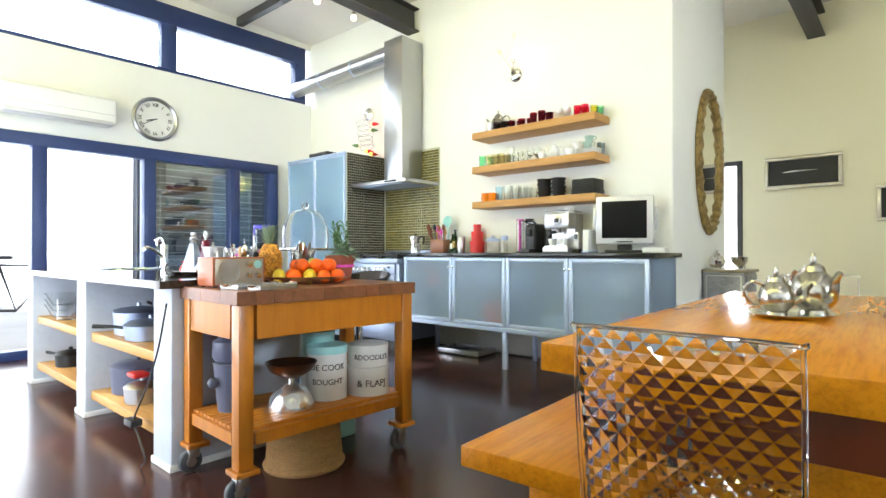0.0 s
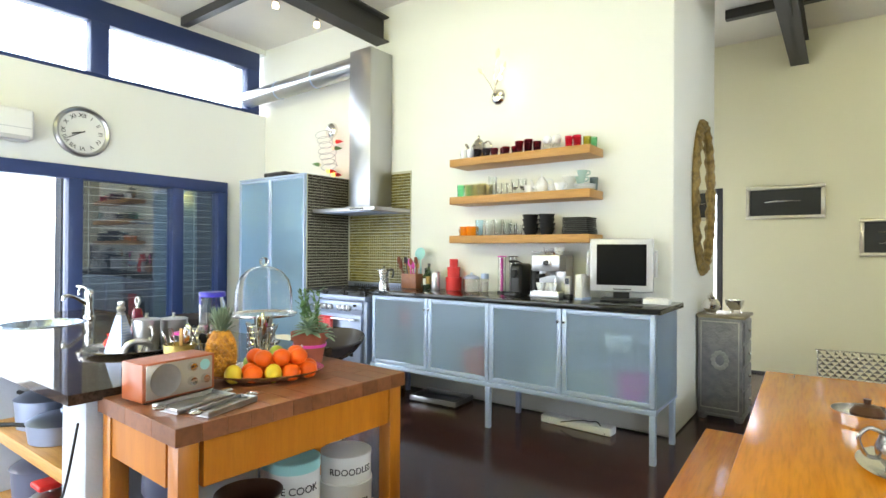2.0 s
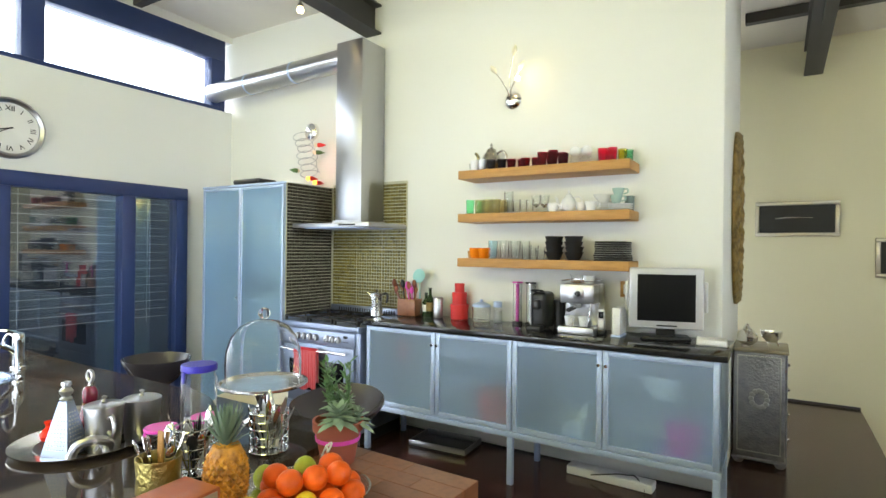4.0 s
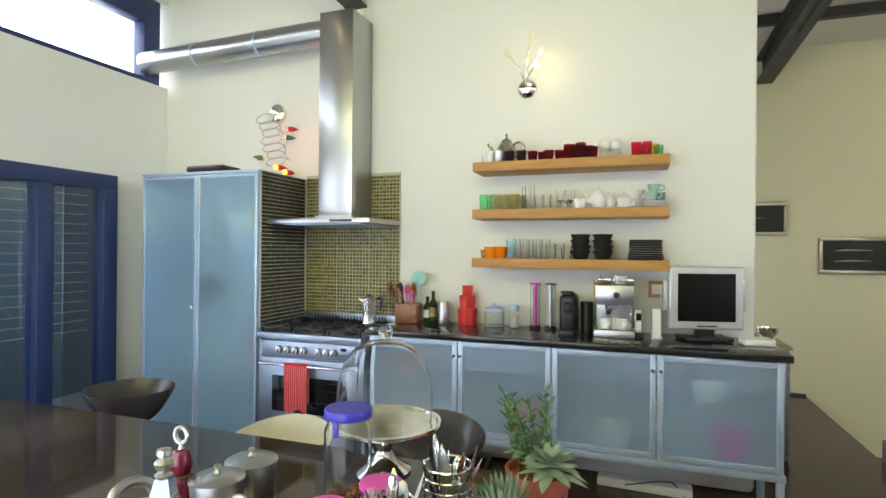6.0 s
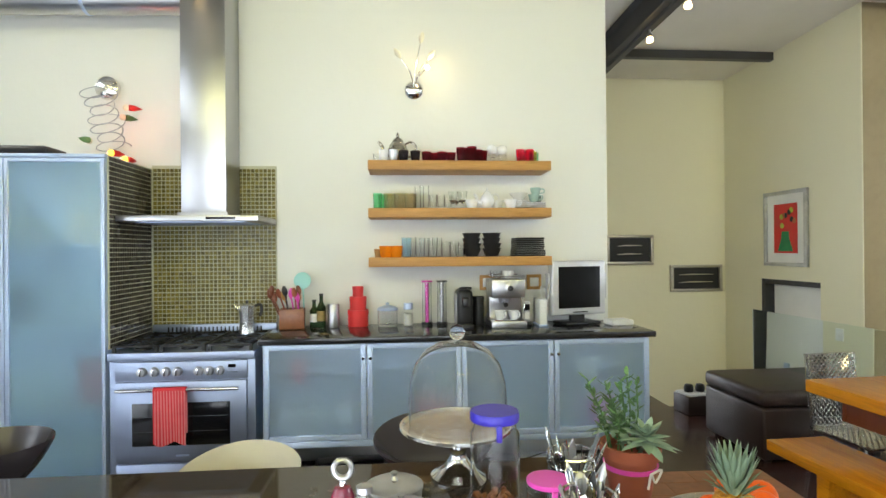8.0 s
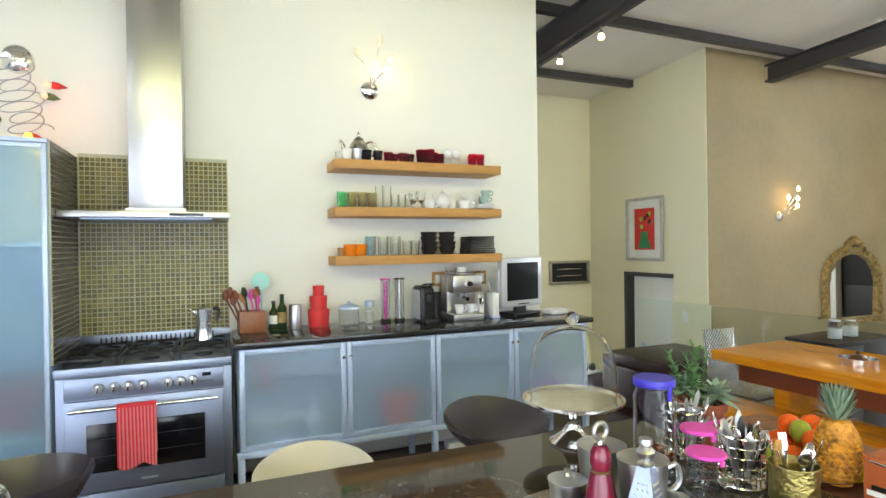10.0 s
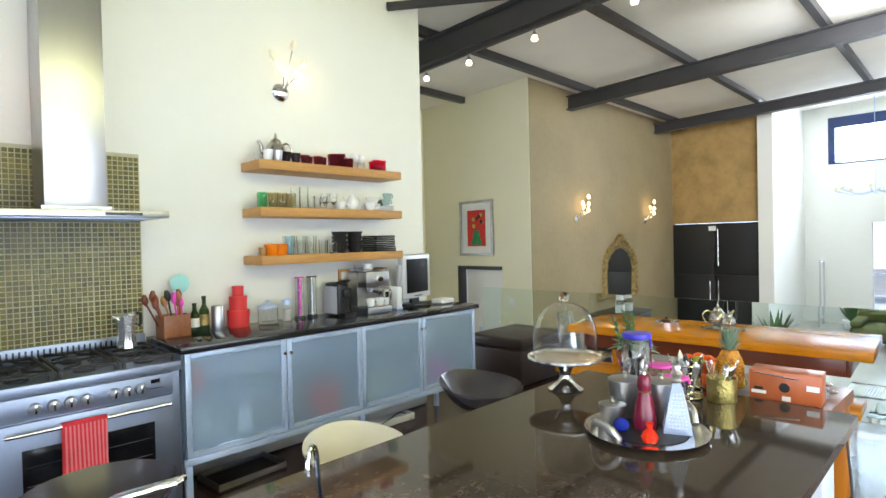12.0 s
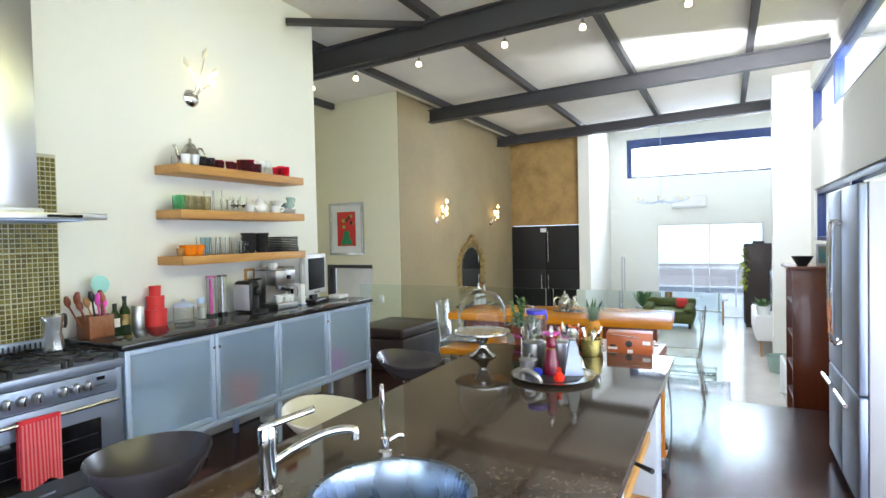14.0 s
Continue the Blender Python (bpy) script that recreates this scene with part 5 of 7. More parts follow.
sp = thing("spiral_light", -4.6, 3.978, 2.43, 0, "chrome disc wall light with a wire coil and coloured chilli bulbs", "wall lamp")
part("backplate", lathe(B(), [(0, 0), (0.075, 0), (0.07, 0.03), (0.04, 0.05), (0, 0.055)], 28, pose(0, 0, 0, 90)), "silver", sp)
part("coil", tube(B(), [(-0.02 + (0.085 + 0.02 * math.sin(a * 0.31)) * math.cos(a) + 0.0022 * a, -0.1 + 0.07 * math.sin(a), -0.02 - 0.0088 * a + 0.035 * math.cos(a + 0.6)) for a in (0.3 * k for k in range(148))], 0.003, 6), "steel", sp)
for x, z, col, a in ((0.17, -0.15, "red", 60), (0.15, -0.21, "leaf", 40), (-0.05, -0.355, "leaf", 200), (0.08, -0.43, "red", 30), (0.16, -0.47, "red", 20), (0.18, -0.57, "red", 250)):
    cb = part("chilli_bulb", lathe(B(), [(0.004, 0), (0.02, 0.012), (0.018, 0.04), (0.0, 0.085)], 12, pose(x, -0.12, z, 0, 90, 0) @ pose(0, 0, 0, a - 90)), col, sp)
    part("glow", ball(B(), x - 0.008, -0.12, z, 0.02, seg=12, rings=8), "amber_bulb" if z < -0.4 else "petal", cb)
lamp = bpy.data.lights.new("chilli_glow", "POINT")
lamp.energy, lamp.color, lamp.shadow_soft_size = 3.6, (1.0, 0.60, 0.10), 0.03
new("chilli_glow", lamp).matrix_basis = at(-4.41, 3.80, 1.87)
lamp = bpy.data.lights.new("chilli_glow_red", "POINT")
lamp.energy, lamp.color, lamp.shadow_soft_size = 0.9, (1.0, 0.16, 0.10), 0.03
new("chilli_glow_red", lamp).matrix_basis = at(-4.42, 3.76, 2.2)

# ---- west wall ----
ac = thing("air_conditioner", WX, 1.35, 2.18, 0, "long white wall-mounted air conditioner", "air conditioner")
part("casing", box(B(), 0.0, 0.19, -0.45, 0.40, -0.115, 0.125, 0.03, 4), "white", ac)
part("louvre", box(B(), 0.13, 0.194, -0.42, 0.37, -0.118, -0.085, 0.006), "gray_plastic", ac)
part("grille_line", box(B(), 0.19, 0.1925, -0.43, 0.38, -0.03, -0.024), "gray_plastic", ac)
ck = thing("wall_clock", WX, 2.14, 2.225, 0, "round white wall clock with Roman numerals in a chrome rim", "clock")
part("rim", lathe(B(), [(0.19, 0.0), (0.215, 0.0), (0.215, 0.03), (0.2, 0.045), (0.18, 0.03), (0.18, 0.012)], 48, pose(0, 0, 0, 0, 90), closed=True), "steel", ck)
part("face", lathe(B(), [(0, 0.0), (0.185, 0.0), (0.185, 0.011), (0, 0.011)], 48, pose(0, 0, 0, 0, 90)), "enamel", ck)
for k, nu in enumerate(("XII", "I", "II", "III", "IV", "V", "VI", "VII", "VIII", "IX", "X", "XI")):
    bm = writing(nu, 0.05)
    bmesh.ops.transform(bm, matrix=pose(0.0135, 0, 0, 0, 0, 90) @ pose(0, 0, 0, 0, 30 * k, 0) @ pose(0, 0, 0.14), verts=bm.verts)
    part("numeral", bm, "black", ck, smooth=False)
for a, l, w in ((254, 0.085, 0.009), (240, 0.13, 0.006)):
    bm = box(B(), -w / 2, w / 2, -0.002, 0.002, -0.02, l)
    bmesh.ops.transform(bm, matrix=pose(0.017, 0, 0, 0, 0, 90) @ pose(0, 0, 0, 0, a, 0), verts=bm.verts)
    part("hand_bar", bm, "black", ck)
# dark backing added behind the further panes, under an unseen roof, with blinds
slab("roof_outbuilding", "shade_backing", -7.2, -5.95, 2.13, 5.0, 2.6, 2.7, label="added unseen roof that keeps daylight off the dark backing")
slab("wall_outbuilding_side", "shade_backing", -7.1, -6.15, 2.13, 2.2, -0.1, 2.6, label="added dark wall beyond the glass, shade put into its colour")
slab("wall_outbuilding", "shade_backing", -7.2, -7.1, 2.13, 5.0, -0.1, 2.6, label="added dark wall beyond the glass, shade put into its colour")
bl = thing("blind", -6.0, 2.8, 0, 0, "pale slatted blind behind the sliding door glass", "blind", "", "structure")
for k in range(15):
    part("slat", box(B(), -0.006, 0.006, -0.68, 0.68, 0.75 + k * 0.074, 0.7535 + k * 0.074), "white", bl)
for y in (-0.5, 0.5):
    part("cord", tube(B(), [(0, y, 0.7), (0, y, 1.84)], 0.002, 6), "white", bl)
bk = thing("bicycle", -7.4, 1.35, -0.03, 70, "dark bicycle standing on the bright terrace", "bicycle")
for x in (-0.5, 0.5):
    wh = part("wheel", lathe(B(), [(0.3, -0.012), (0.325, -0.012), (0.325, 0.012), (0.3, 0.012)], 32, pose(x, 0, 0.325, 90), closed=True), "black", bk)
for pts in (((-0.5, 0, 0.325), (-0.15, 0, 0.8), (0.38, 0, 0.78), (0.0, 0, 0.3), (-0.15, 0, 0.8)), ((-0.5, 0, 0.325), (0.0, 0, 0.3)), ((0.5, 0, 0.325), (0.38, 0, 0.78), (0.34, 0, 0.95)), ((0.34, -0.28, 0.97), (0.34, 0.28, 0.97))):
    part("tube", tube(B(), pts, 0.016, 8), "steel_dark", bk)
part("saddle", box(B(), -0.27, -0.03, -0.06, 0.06, 0.86, 0.9, 0.015), "black", bk)

# ---- track lights ----
def spot(x, y, z, group, power=14):
    s = thing("track_spotlight", x, y, z, 0, "small lit spotlight on a ceiling track", "spotlight", group)
    part("stem", tube(B(), [(0, 0, 0.0), (0, 0, -0.035)], 0.01, 8), "steel", s)
    part("collar", lathe(B(), [(0.012, -0.03), (0.02, -0.04), (0.024, -0.06), (0.02, -0.06), (0.012, -0.04)], 14, closed=True), "steel", s)
    part("bulb", lathe(B(), [(0, -0.04), (0.014, -0.045), (0.027, -0.08), (0.024, -0.098), (0, -0.104)], 14), "bulb", s, "glowing bulb")


for x, y0, y1, ys, grp in ((-0.79, 0.3, 5.3, (4.475, 3.91, 3.18, 2.318, 1.643, 0.858), "spotlights on the long track"), (-4.1, 2.3, 3.8, (2.92, 3.34), "spotlights on the kitchen track")):
    bm = box(B(), x - 0.018, x + 0.018, y0, y1, 0, 1)
    for v in bm.verts:
        v.co.z = ceiling_z(v.co.y) - ((0.336 if v.co.z > 0.5 else 0.362) if x > -1 else (0.235 if v.co.z > 0.5 else 0.255))
    solid("light_track", bm, "steel_dark", "dark lighting track under the rafter", "light track", "structure")
    for y in ys:
        spot(x, y, ceiling_z(y) - (0.362 if x > -1 else 0.255), grp)
solid("track_hanger", tube(B(), [(-4.1, 3.1, ceiling_z(3.1)), (-4.1, 3.1, ceiling_z(3.1) - 0.235)], 0.01, 8), "steel_dark", "rod that carries the lighting track", "rod", "structure")
for a, b in (((-1.70, 3.97, 3.31), (-0.86, 3.10, 3.39)),):
    bm = tube(B(), [a, b], 0.035, 4)
    solid("steel_brace", bm, "steel_dark", "short dark steel brace between wall and rafter", "brace", "structure")
# ---- on the island ----
IT = 0.7903
ck = thing("cake_stand", -2.621, 1.785, IT, 0, "silver pedestal cake stand under a clear glass dome", "cake stand")
part("pedestal", lathe(B(), [(0, 0), (0.07, 0), (0.072, 0.006), (0.055, 0.016), (0.036, 0.03), (0.022, 0.052), (0.02, 0.062), (0.026, 0.082), (0.044, 0.112), (0.05, 0.122), (0, 0.122)], 36), "chrome", ck)
part("plate", lathe(B(), [(0, 0.123), (0.12, 0.123), (0.145, 0.126), (0.153, 0.131), (0.153, 0.138), (0.146, 0.139), (0.14, 0.132), (0.12, 0.13), (0, 0.13)], 48), "silver", ck)
prof = [(0.128, 0.139), (0.13, 0.2), (0.126, 0.25), (0.112, 0.295), (0.085, 0.33), (0.05, 0.35), (0.015, 0.357), (0, 0.357)]
dm = part("dome", lathe(B(), prof + [(0, 0.355), (0.015, 0.3545), (0.05, 0.3475), (0.0835, 0.3275), (0.11, 0.293), (0.1235, 0.249), (0.1275, 0.2), (0.1255, 0.139)], 48, closed=True), "thin_glass", ck, "clear glass dome")
part("knob", ball(B(), 0, 0, 0.378, 0.021), "glass", dm)

ty = thing("serving_tray", -2.893, 1.325, IT, 0, "oval pewter tray with scrolled handles", "tray")
bm = lathe(B(), [(0, 0.0), (0.13, 0.0), (0.145, 0.006), (0.185, 0.013), (0.187, 0.017), (0.145, 0.011), (0.128, 0.006), (0, 0.006)], 48)
part("dish", bm, "silver", ty)
part("mat", lathe(B(), [(0, 0.0062), (0.125, 0.0062), (0.125, 0.0085), (0, 0.0085)], 40), "black", ty)
for a in (162, -18):
    d = pose(0, 0, 0, 0, 0, a)
    part("scroll_handle", tube(B(), [d @ Vector(p) for p in curve_points([(0.165, -0.05, 0.016), (0.175, -0.035, 0.05), (0.185, 0.0, 0.062), (0.18, 0.035, 0.05), (0.165, 0.045, 0.028), (0.15, 0.03, 0.022), (0.155, 0.012, 0.03)], 6)], 0.013, 10), "pewter", ty)
TZ = IT + 0.009
gr = thing("grater", -2.832, 1.25, TZ, 25, "tapered steel box grater with a turned knob", "grater")
bm = B()
q = [[bm.verts.new((sx * w, sy * w, z)) for sx, sy in ((-1, -1), (1, -1), (1, 1), (-1, 1))] for w, z in ((0.042, 0.0), (0.042, 0.004), (0.013, 0.15), (0.011, 0.153))]
for a, b in zip(q, q[1:]):
    for k in range(4):
        bm.faces.new((a[k], a[(k + 1) % 4], b[(k + 1) % 4], b[k]))
bm.faces.new(q[-1])
part("body", bm, "stove_steel", gr)
bm = B()
for k in range(4):
    r = pose(0, 0, 0, 0, 0, 90 * k)
    for j in range(10):
        z = 0.02 + j * 0.011
        w = 0.042 - (z / 0.15) * 0.029
        n = max(2, int(w / 0.0055))
        for i in range(n):
            x = (i - (n - 1) / 2) * 0.0095
            lathe(bm, [(0.0028, 0), (0.0018, 0.0022), (0, 0.0026)], 6, r @ pose(x, -w - 0.0002, z, 78))
part("teeth", bm, "pewter", gr)
part("knob", lathe(B(), [(0.014, 0.151), (0.017, 0.157), (0.01, 0.163), (0.016, 0.172), (0.018, 0.18), (0.012, 0.188), (0.009, 0.19), (0.014, 0.196), (0.013, 0.205), (0, 0.21)], 18), "pewter", gr)
pm = thing("pepper_mill", -2.875, 1.335, TZ, 0, "burgundy lacquered pepper mill with a metal crank", "pepper mill")
part("body", lathe(B(), [(0, 0), (0.036, 0), (0.038, 0.01), (0.035, 0.05), (0.024, 0.10), (0.02, 0.115), (0, 0.115)], 14), "burgundy", pm)
part("collar", lathe(B(), [(0.019, 0.1152), (0.0215, 0.117), (0.019, 0.119), (0, 0.119)], 18), "gilt", pm)
part("head", lathe(B(), [(0, 0.1192), (0.018, 0.12), (0.022, 0.135), (0.021, 0.155), (0.014, 0.17), (0, 0.172)], 18), "burgundy", pm)
part("finial", lathe(B(), [(0, 0.172), (0.006, 0.172), (0.004, 0.182), (0, 0.186)], 10), "chrome", pm)
part("crank_loop", tube(B(), [(0.016 * math.cos(a), 0, 0.2 + 0.016 * math.sin(a)) for a in (2 * math.pi * k / 16 for k in range(17))], 0.0055, 8), "pewter", pm)


def pewter_can(x, y, z, r, h, label, curl=True):
    c = thing("pewter_canister", x, y, z, 0, label, "canister", "pewter canisters")
    part("drum", lathe(B(), [(0, 0), (r * 0.8, 0), (r * 0.85, 0.004), (r, h * 0.9), (r, h * 0.93), (0, h * 0.93)], 32), "pewter", c)
    part("lid", lathe(B(), [(0, h * 0.932), (r * 1.04, h * 0.932), (r * 1.04, h * 0.97), (r * 0.9, h), (0, h * 1.01)], 32), "pewter", c)
    part("knob", lathe(B(), [(0.004, h), (0.008, h + 0.006), (0.004, h + 0.013), (0.008, h + 0.02), (0, h + 0.024)], 12), "pewter", c)
    if curl:
        part("handle", tube(B(), curve_points([(r * 0.92, -0.01, h * 0.75), (r * 1.5, -0.015, h * 0.8), (r * 1.7, -0.015, h * 0.55), (r * 1.35, -0.012, h * 0.4), (r * 0.9, -0.01, h * 0.45)], 6), 0.006, 8), "pewter", c)


pewter_can(-2.785, 1.445, IT, 0.055, 0.135, "tall pewter canister with a curled knob", False)
pewter_can(-2.772, 1.325, TZ, 0.052, 0.135, "tall pewter canister with a curled handle")
pewter_can(-2.885, 1.44, TZ, 0.043, 0.062, "low pewter sugar pot with a lid", False)
og = thing("foil_ornament", -2.985, 1.27, TZ, 0, "small red foil-wrapped sweet on the tray", "ornament")
part("ball", lathe(B(), [(0, 0), (0.02, 0.002), (0.025, 0.016), (0.018, 0.032), (0.007, 0.042), (0.013, 0.058), (0, 0.056)], 10), tinted("red_foil", (0.75, 0.035, 0.012), 0.2, 0.0), og, smooth=False)
solid("blue_ornament", ball(B(), 0, 0, 0.022, 0.024, 0.9), tinted("blue_lacquer", (0.015, 0.03, 0.35), 0.2, 0.0), "small cobalt blue ball ornament on the tray", "ornament", x=-2.955, y=1.375, z=TZ)


def lidded_jar(x, y, r, h, lid, label, filling=None, fill_h=0.0):
    j = thing("storage_jar", x, y, IT, 0, label, "jar", "lidded glass jars")
    part("glass_body", lathe(B(), [(0, 0), (r * 0.96, 0), (r, 0.006), (r, h * 0.82), (r * 0.86, h * 0.87), (r * 0.86, h * 0.92), (r * 0.83, h * 0.92), (r * 0.83, h * 0.87), (r * 0.965, h * 0.81), (r * 0.965, 0.009), (0, 0.007)], 32), "glass", j)
    ld = part("lid", lathe(B(), [(0, h * 0.921), (r * 0.98, h * 0.921), (r, h * 0.93), (r, h * 0.985), (r * 0.96, h), (0, h)], 32), lid, j)
    part("tab", box(B(), -0.006, 0.006, -r - 0.004, -r + 0.002, h * 0.8, h * 0.935, 0.002), lid, ld)
    if filling:
        bm = B()
        random.seed(7)
        for _ in range(70):
            a, d = random.uniform(0, 6.28), r * 0.82 * math.sqrt(random.random())
            lathe(bm, [(0, -0.011), (0.006, -0.005), (0.007, 0.002), (0, 0.011)], 7, pose(d * math.cos(a), d * math.sin(a), random.uniform(0.02, fill_h), random.uniform(0, 180), random.uniform(0, 180)))
        part("almonds", bm, filling, j, "brown almonds")


almond = mat("almond_skin", (0.27, 0.10, 0.035), 0.6, var=0.4, var_scale=40, spread=0.25)
lidded_jar(-2.573, 1.50, 0.052, 0.255, "blue", "tall glass jar of almonds with a blue lid", almond, 0.075)
lidded_jar(-2.545, 1.365, 0.045, 0.105, "pink", "short glass jar with a bright pink lid")
lidded_jar(-2.47, 1.455, 0.045, 0.125, "pink", "short glass jar with a bright pink lid")


def cutlery_piece(bm, base, tip, kind):
    base, tip = Vector(base), Vector(tip)
    tube(bm, [base, tip], [0.003, 0.004], 6)
    d = (tip - base).normalized().to_track_quat("Z", "Y").to_matrix().to_4x4()
    m = Matrix.Translation(tip) @ d
    if kind == 0:
        lathe(bm, [(0.003, -0.004), (0.012, 0.012), (0.015, 0.028), (0.009, 0.045), (0, 0.05)], 12, m @ Matrix.Diagonal((1, 0.3, 1, 1)))
    elif kind == 1:
        for k in (-1.5, -0.5, 0.5, 1.5):
            tube(bm, [m @ Vector((k * 0.002, 0, 0)), m @ Vector((k * 0.005, 0, 0.02)), m @ Vector((k * 0.005, 0, 0.05))], 0.0014, 5)
    else:
        lathe(bm, [(0.004, -0.01), (0.008, 0.0), (0.009, 0.06), (0.002, 0.08), (0, 0.081)], 8, m @ Matrix.Diagonal((1, 0.2, 1, 1)))


def wire_basket(x, y, z0, r, h, n, seed, label):
    w = thing("cutlery_basket", x, y, z0, 0, label, "cutlery basket", "wire cutlery baskets")
    for z in [0.006 + i * (h - 0.006) / 5 for i in range(6)]:
        part("ring", tube(B(), [(r * math.cos(a), r * math.sin(a), z) for a in (2 * math.pi * k / 24 for k in range(25))], 0.0028 if z > h - 0.01 or z < 0.01 else 0.0018, 6), "chrome", w)
    for k in range(8):
        a = 2 * math.pi * k / 8
        part("upright", tube(B(), [(r * math.cos(a), r * math.sin(a), 0.0), (r * math.cos(a), r * math.sin(a), h)], 0.002, 6), "chrome", w)
    part("floor_plate", lathe(B(), [(0, 0.003), (r, 0.003), (r, 0.006), (0, 0.006)], 24), "chrome", w)
    random.seed(seed)
    for k in range(n):
        a, d = random.uniform(0, 6.28), r * 0.75 * math.sqrt(random.random())
        a2 = a + random.uniform(-0.5, 0.5)
        bm = B()
        cutlery_piece(bm, (d * 0.5 * math.cos(a), d * 0.5 * math.sin(a), 0.012), (d * 1.15 * math.cos(a2), d * 1.15 * math.sin(a2), h + random.uniform(-0.065, -0.025)), k % 3)
        solid(("spoon", "fork", "knife")[k % 3], bm, "black" if k % 7 == 4 else "pewter" if k % 2 else "chrome", "steel %s standing in the wire basket" % ("spoon", "fork", "knife")[k % 3], "cutlery", "", "cutlery", x, y, z0)


wire_basket(-2.375, 1.60, IT, 0.055, 0.12, 24, 3, "round wire basket full of cutlery")
wire_basket(-2.415, 1.375, IT, 0.052, 0.125, 22, 5, "round wire basket full of cutlery")
bp = thing("brass_pot", -2.385, 1.262, IT, 0, "hammered brass pot holding serving spoons", "pot")
part("wall", lathe(B(), [(0, 0), (0.05, 0), (0.052, 0.004), (0.05, 0.045), (0.054, 0.088), (0.051, 0.088), (0.047, 0.045), (0.048, 0.006), (0, 0.005)], 32), "brass", bp)
random.seed(9)
for k in range(6):
    a = k * 1.05
    bm = B()
    cutlery_piece(bm, (0.015 * math.cos(a), 0.015 * math.sin(a), 0.008), (0.042 * math.cos(a), 0.042 * math.sin(a), 0.08 + 0.012 * (k % 3)), k % 2)
    solid("serving_spoon", bm, "chrome", "steel serving spoon standing in the brass pot", "cutlery", "", "serving spoons", -2.385, 1.262, IT)
solid("wooden_spatula", box(B(), -0.011, 0.011, -0.003, 0.003, 0.012, 0.14, 0.002), "oak", "pale wooden spatula standing in the brass pot", "utensil", x=-2.41, y=1.282, z=IT)

# ---- on the trolley ----
RT = 0.7653
pp = thing("potted_plant", -2.19, 1.70, RT, 0, "grey-green succulent in a ribboned terracotta pot", "plant")
part("pot", lathe(B(), [(0, 0), (0.05, 0), (0.066, 0.095), (0.074, 0.096), (0.076, 0.125), (0.068, 0.125), (0.066, 0.105), (0, 0.1)], 32), "terracotta", pp)
part("ribbon", lathe(B(), [(0.0625, 0.066), (0.066, 0.066), (0.068, 0.078), (0.065, 0.078)], 32, closed=True), "pink", pp, "pink and white ribbon")
part("bow", tube(B(), curve_points([(0.02, -0.067, 0.07), (0.045, -0.075, 0.085), (0.03, -0.075, 0.055), (0.022, -0.07, 0.072), (0.01, -0.078, 0.04)], 5), 0.003, 6), "white", pp)


def leaf_mesh(bm, base, direction, length, width, thick, droop=0.0):
    d = Vector(direction).normalized()
    side = d.cross(Vector((0, 0, 1)))
    side = side.normalized() if side.length > 1e-3 else Vector((1, 0, 0))
    up = side.cross(d)
    prev = None
    for k in range(6):
        t = k / 5
        c = Vector(base) + d * length * t + Vector((0, 0, -droop * t * t))
        w = width * (math.sin(math.pi * min(0.18 + t * 0.82, 0.995)) ** 0.7)
        ring = [bm.verts.new(c + side * w * math.cos(a) + up * thick * math.sin(a) * (1 if math.sin(a) < 0 else 0.3) * (w / width)) for a in (2 * math.pi * q / 6 for q in range(6))]
        if prev:
            for q in range(6):
                bm.faces.new((prev[q], prev[(q + 1) % 6], ring[(q + 1) % 6], ring[q]))
        else:
            bm.faces.new(ring[::-1])
        prev = ring
    bm.faces.new(prev)


random.seed(21)
# two leafy rosettes and a tuft of thin upright shoots
for sx, sy, sz, n, size in ((0.03, -0.03, 0.15, 30, 1.0), (-0.02, 0.035, 0.165, 26, 0.9), (0.05, 0.03, 0.13, 18, 0.75)):
    part("stem", tube(B(), [(sx * 0.5, sy * 0.5, 0.095), (sx, sy, sz + 0.01)], 0.006, 8), "leaf_grey", pp)
    for k in range(n):
        t = k / n
        a = k * 2.4 + random.uniform(-0.2, 0.2)
        bm = B()
        leaf_mesh(bm, (sx, sy, sz - 0.02 + 0.035 * t), (math.cos(a), math.sin(a), 0.12 + 1.1 * t * t), size * 0.085 * (1 - 0.5 * t) * random.uniform(0.85, 1.1), size * 0.0145 * (1 - 0.35 * t), 0.004, 0.026 * (1 - t))
        part("leaf", bm, "leaf_grey", pp)
for k in range(8):
    b = Vector((-0.045 + 0.009 * k, 0.02 + 0.012 * math.sin(k * 1.9), 0.1))
    top = b + Vector((random.uniform(-0.06, 0.02), random.uniform(-0.04, 0.04), random.uniform(0.12, 0.21)))
    part("stem", tube(B(), [b, (b + top) / 2 + Vector((0.01, 0, 0)), top], 0.0022, 6), "leaf", pp)
    for j in range(13):
        c = b.lerp(top, 0.25 + 0.75 * j / 12)
        bm = B()
        a = j * 2.3 + k
        leaf_mesh(bm, c, (math.cos(a), math.sin(a), 0.7), 0.03, 0.006, 0.002)
        part("leaf", bm, "leaf", pp)

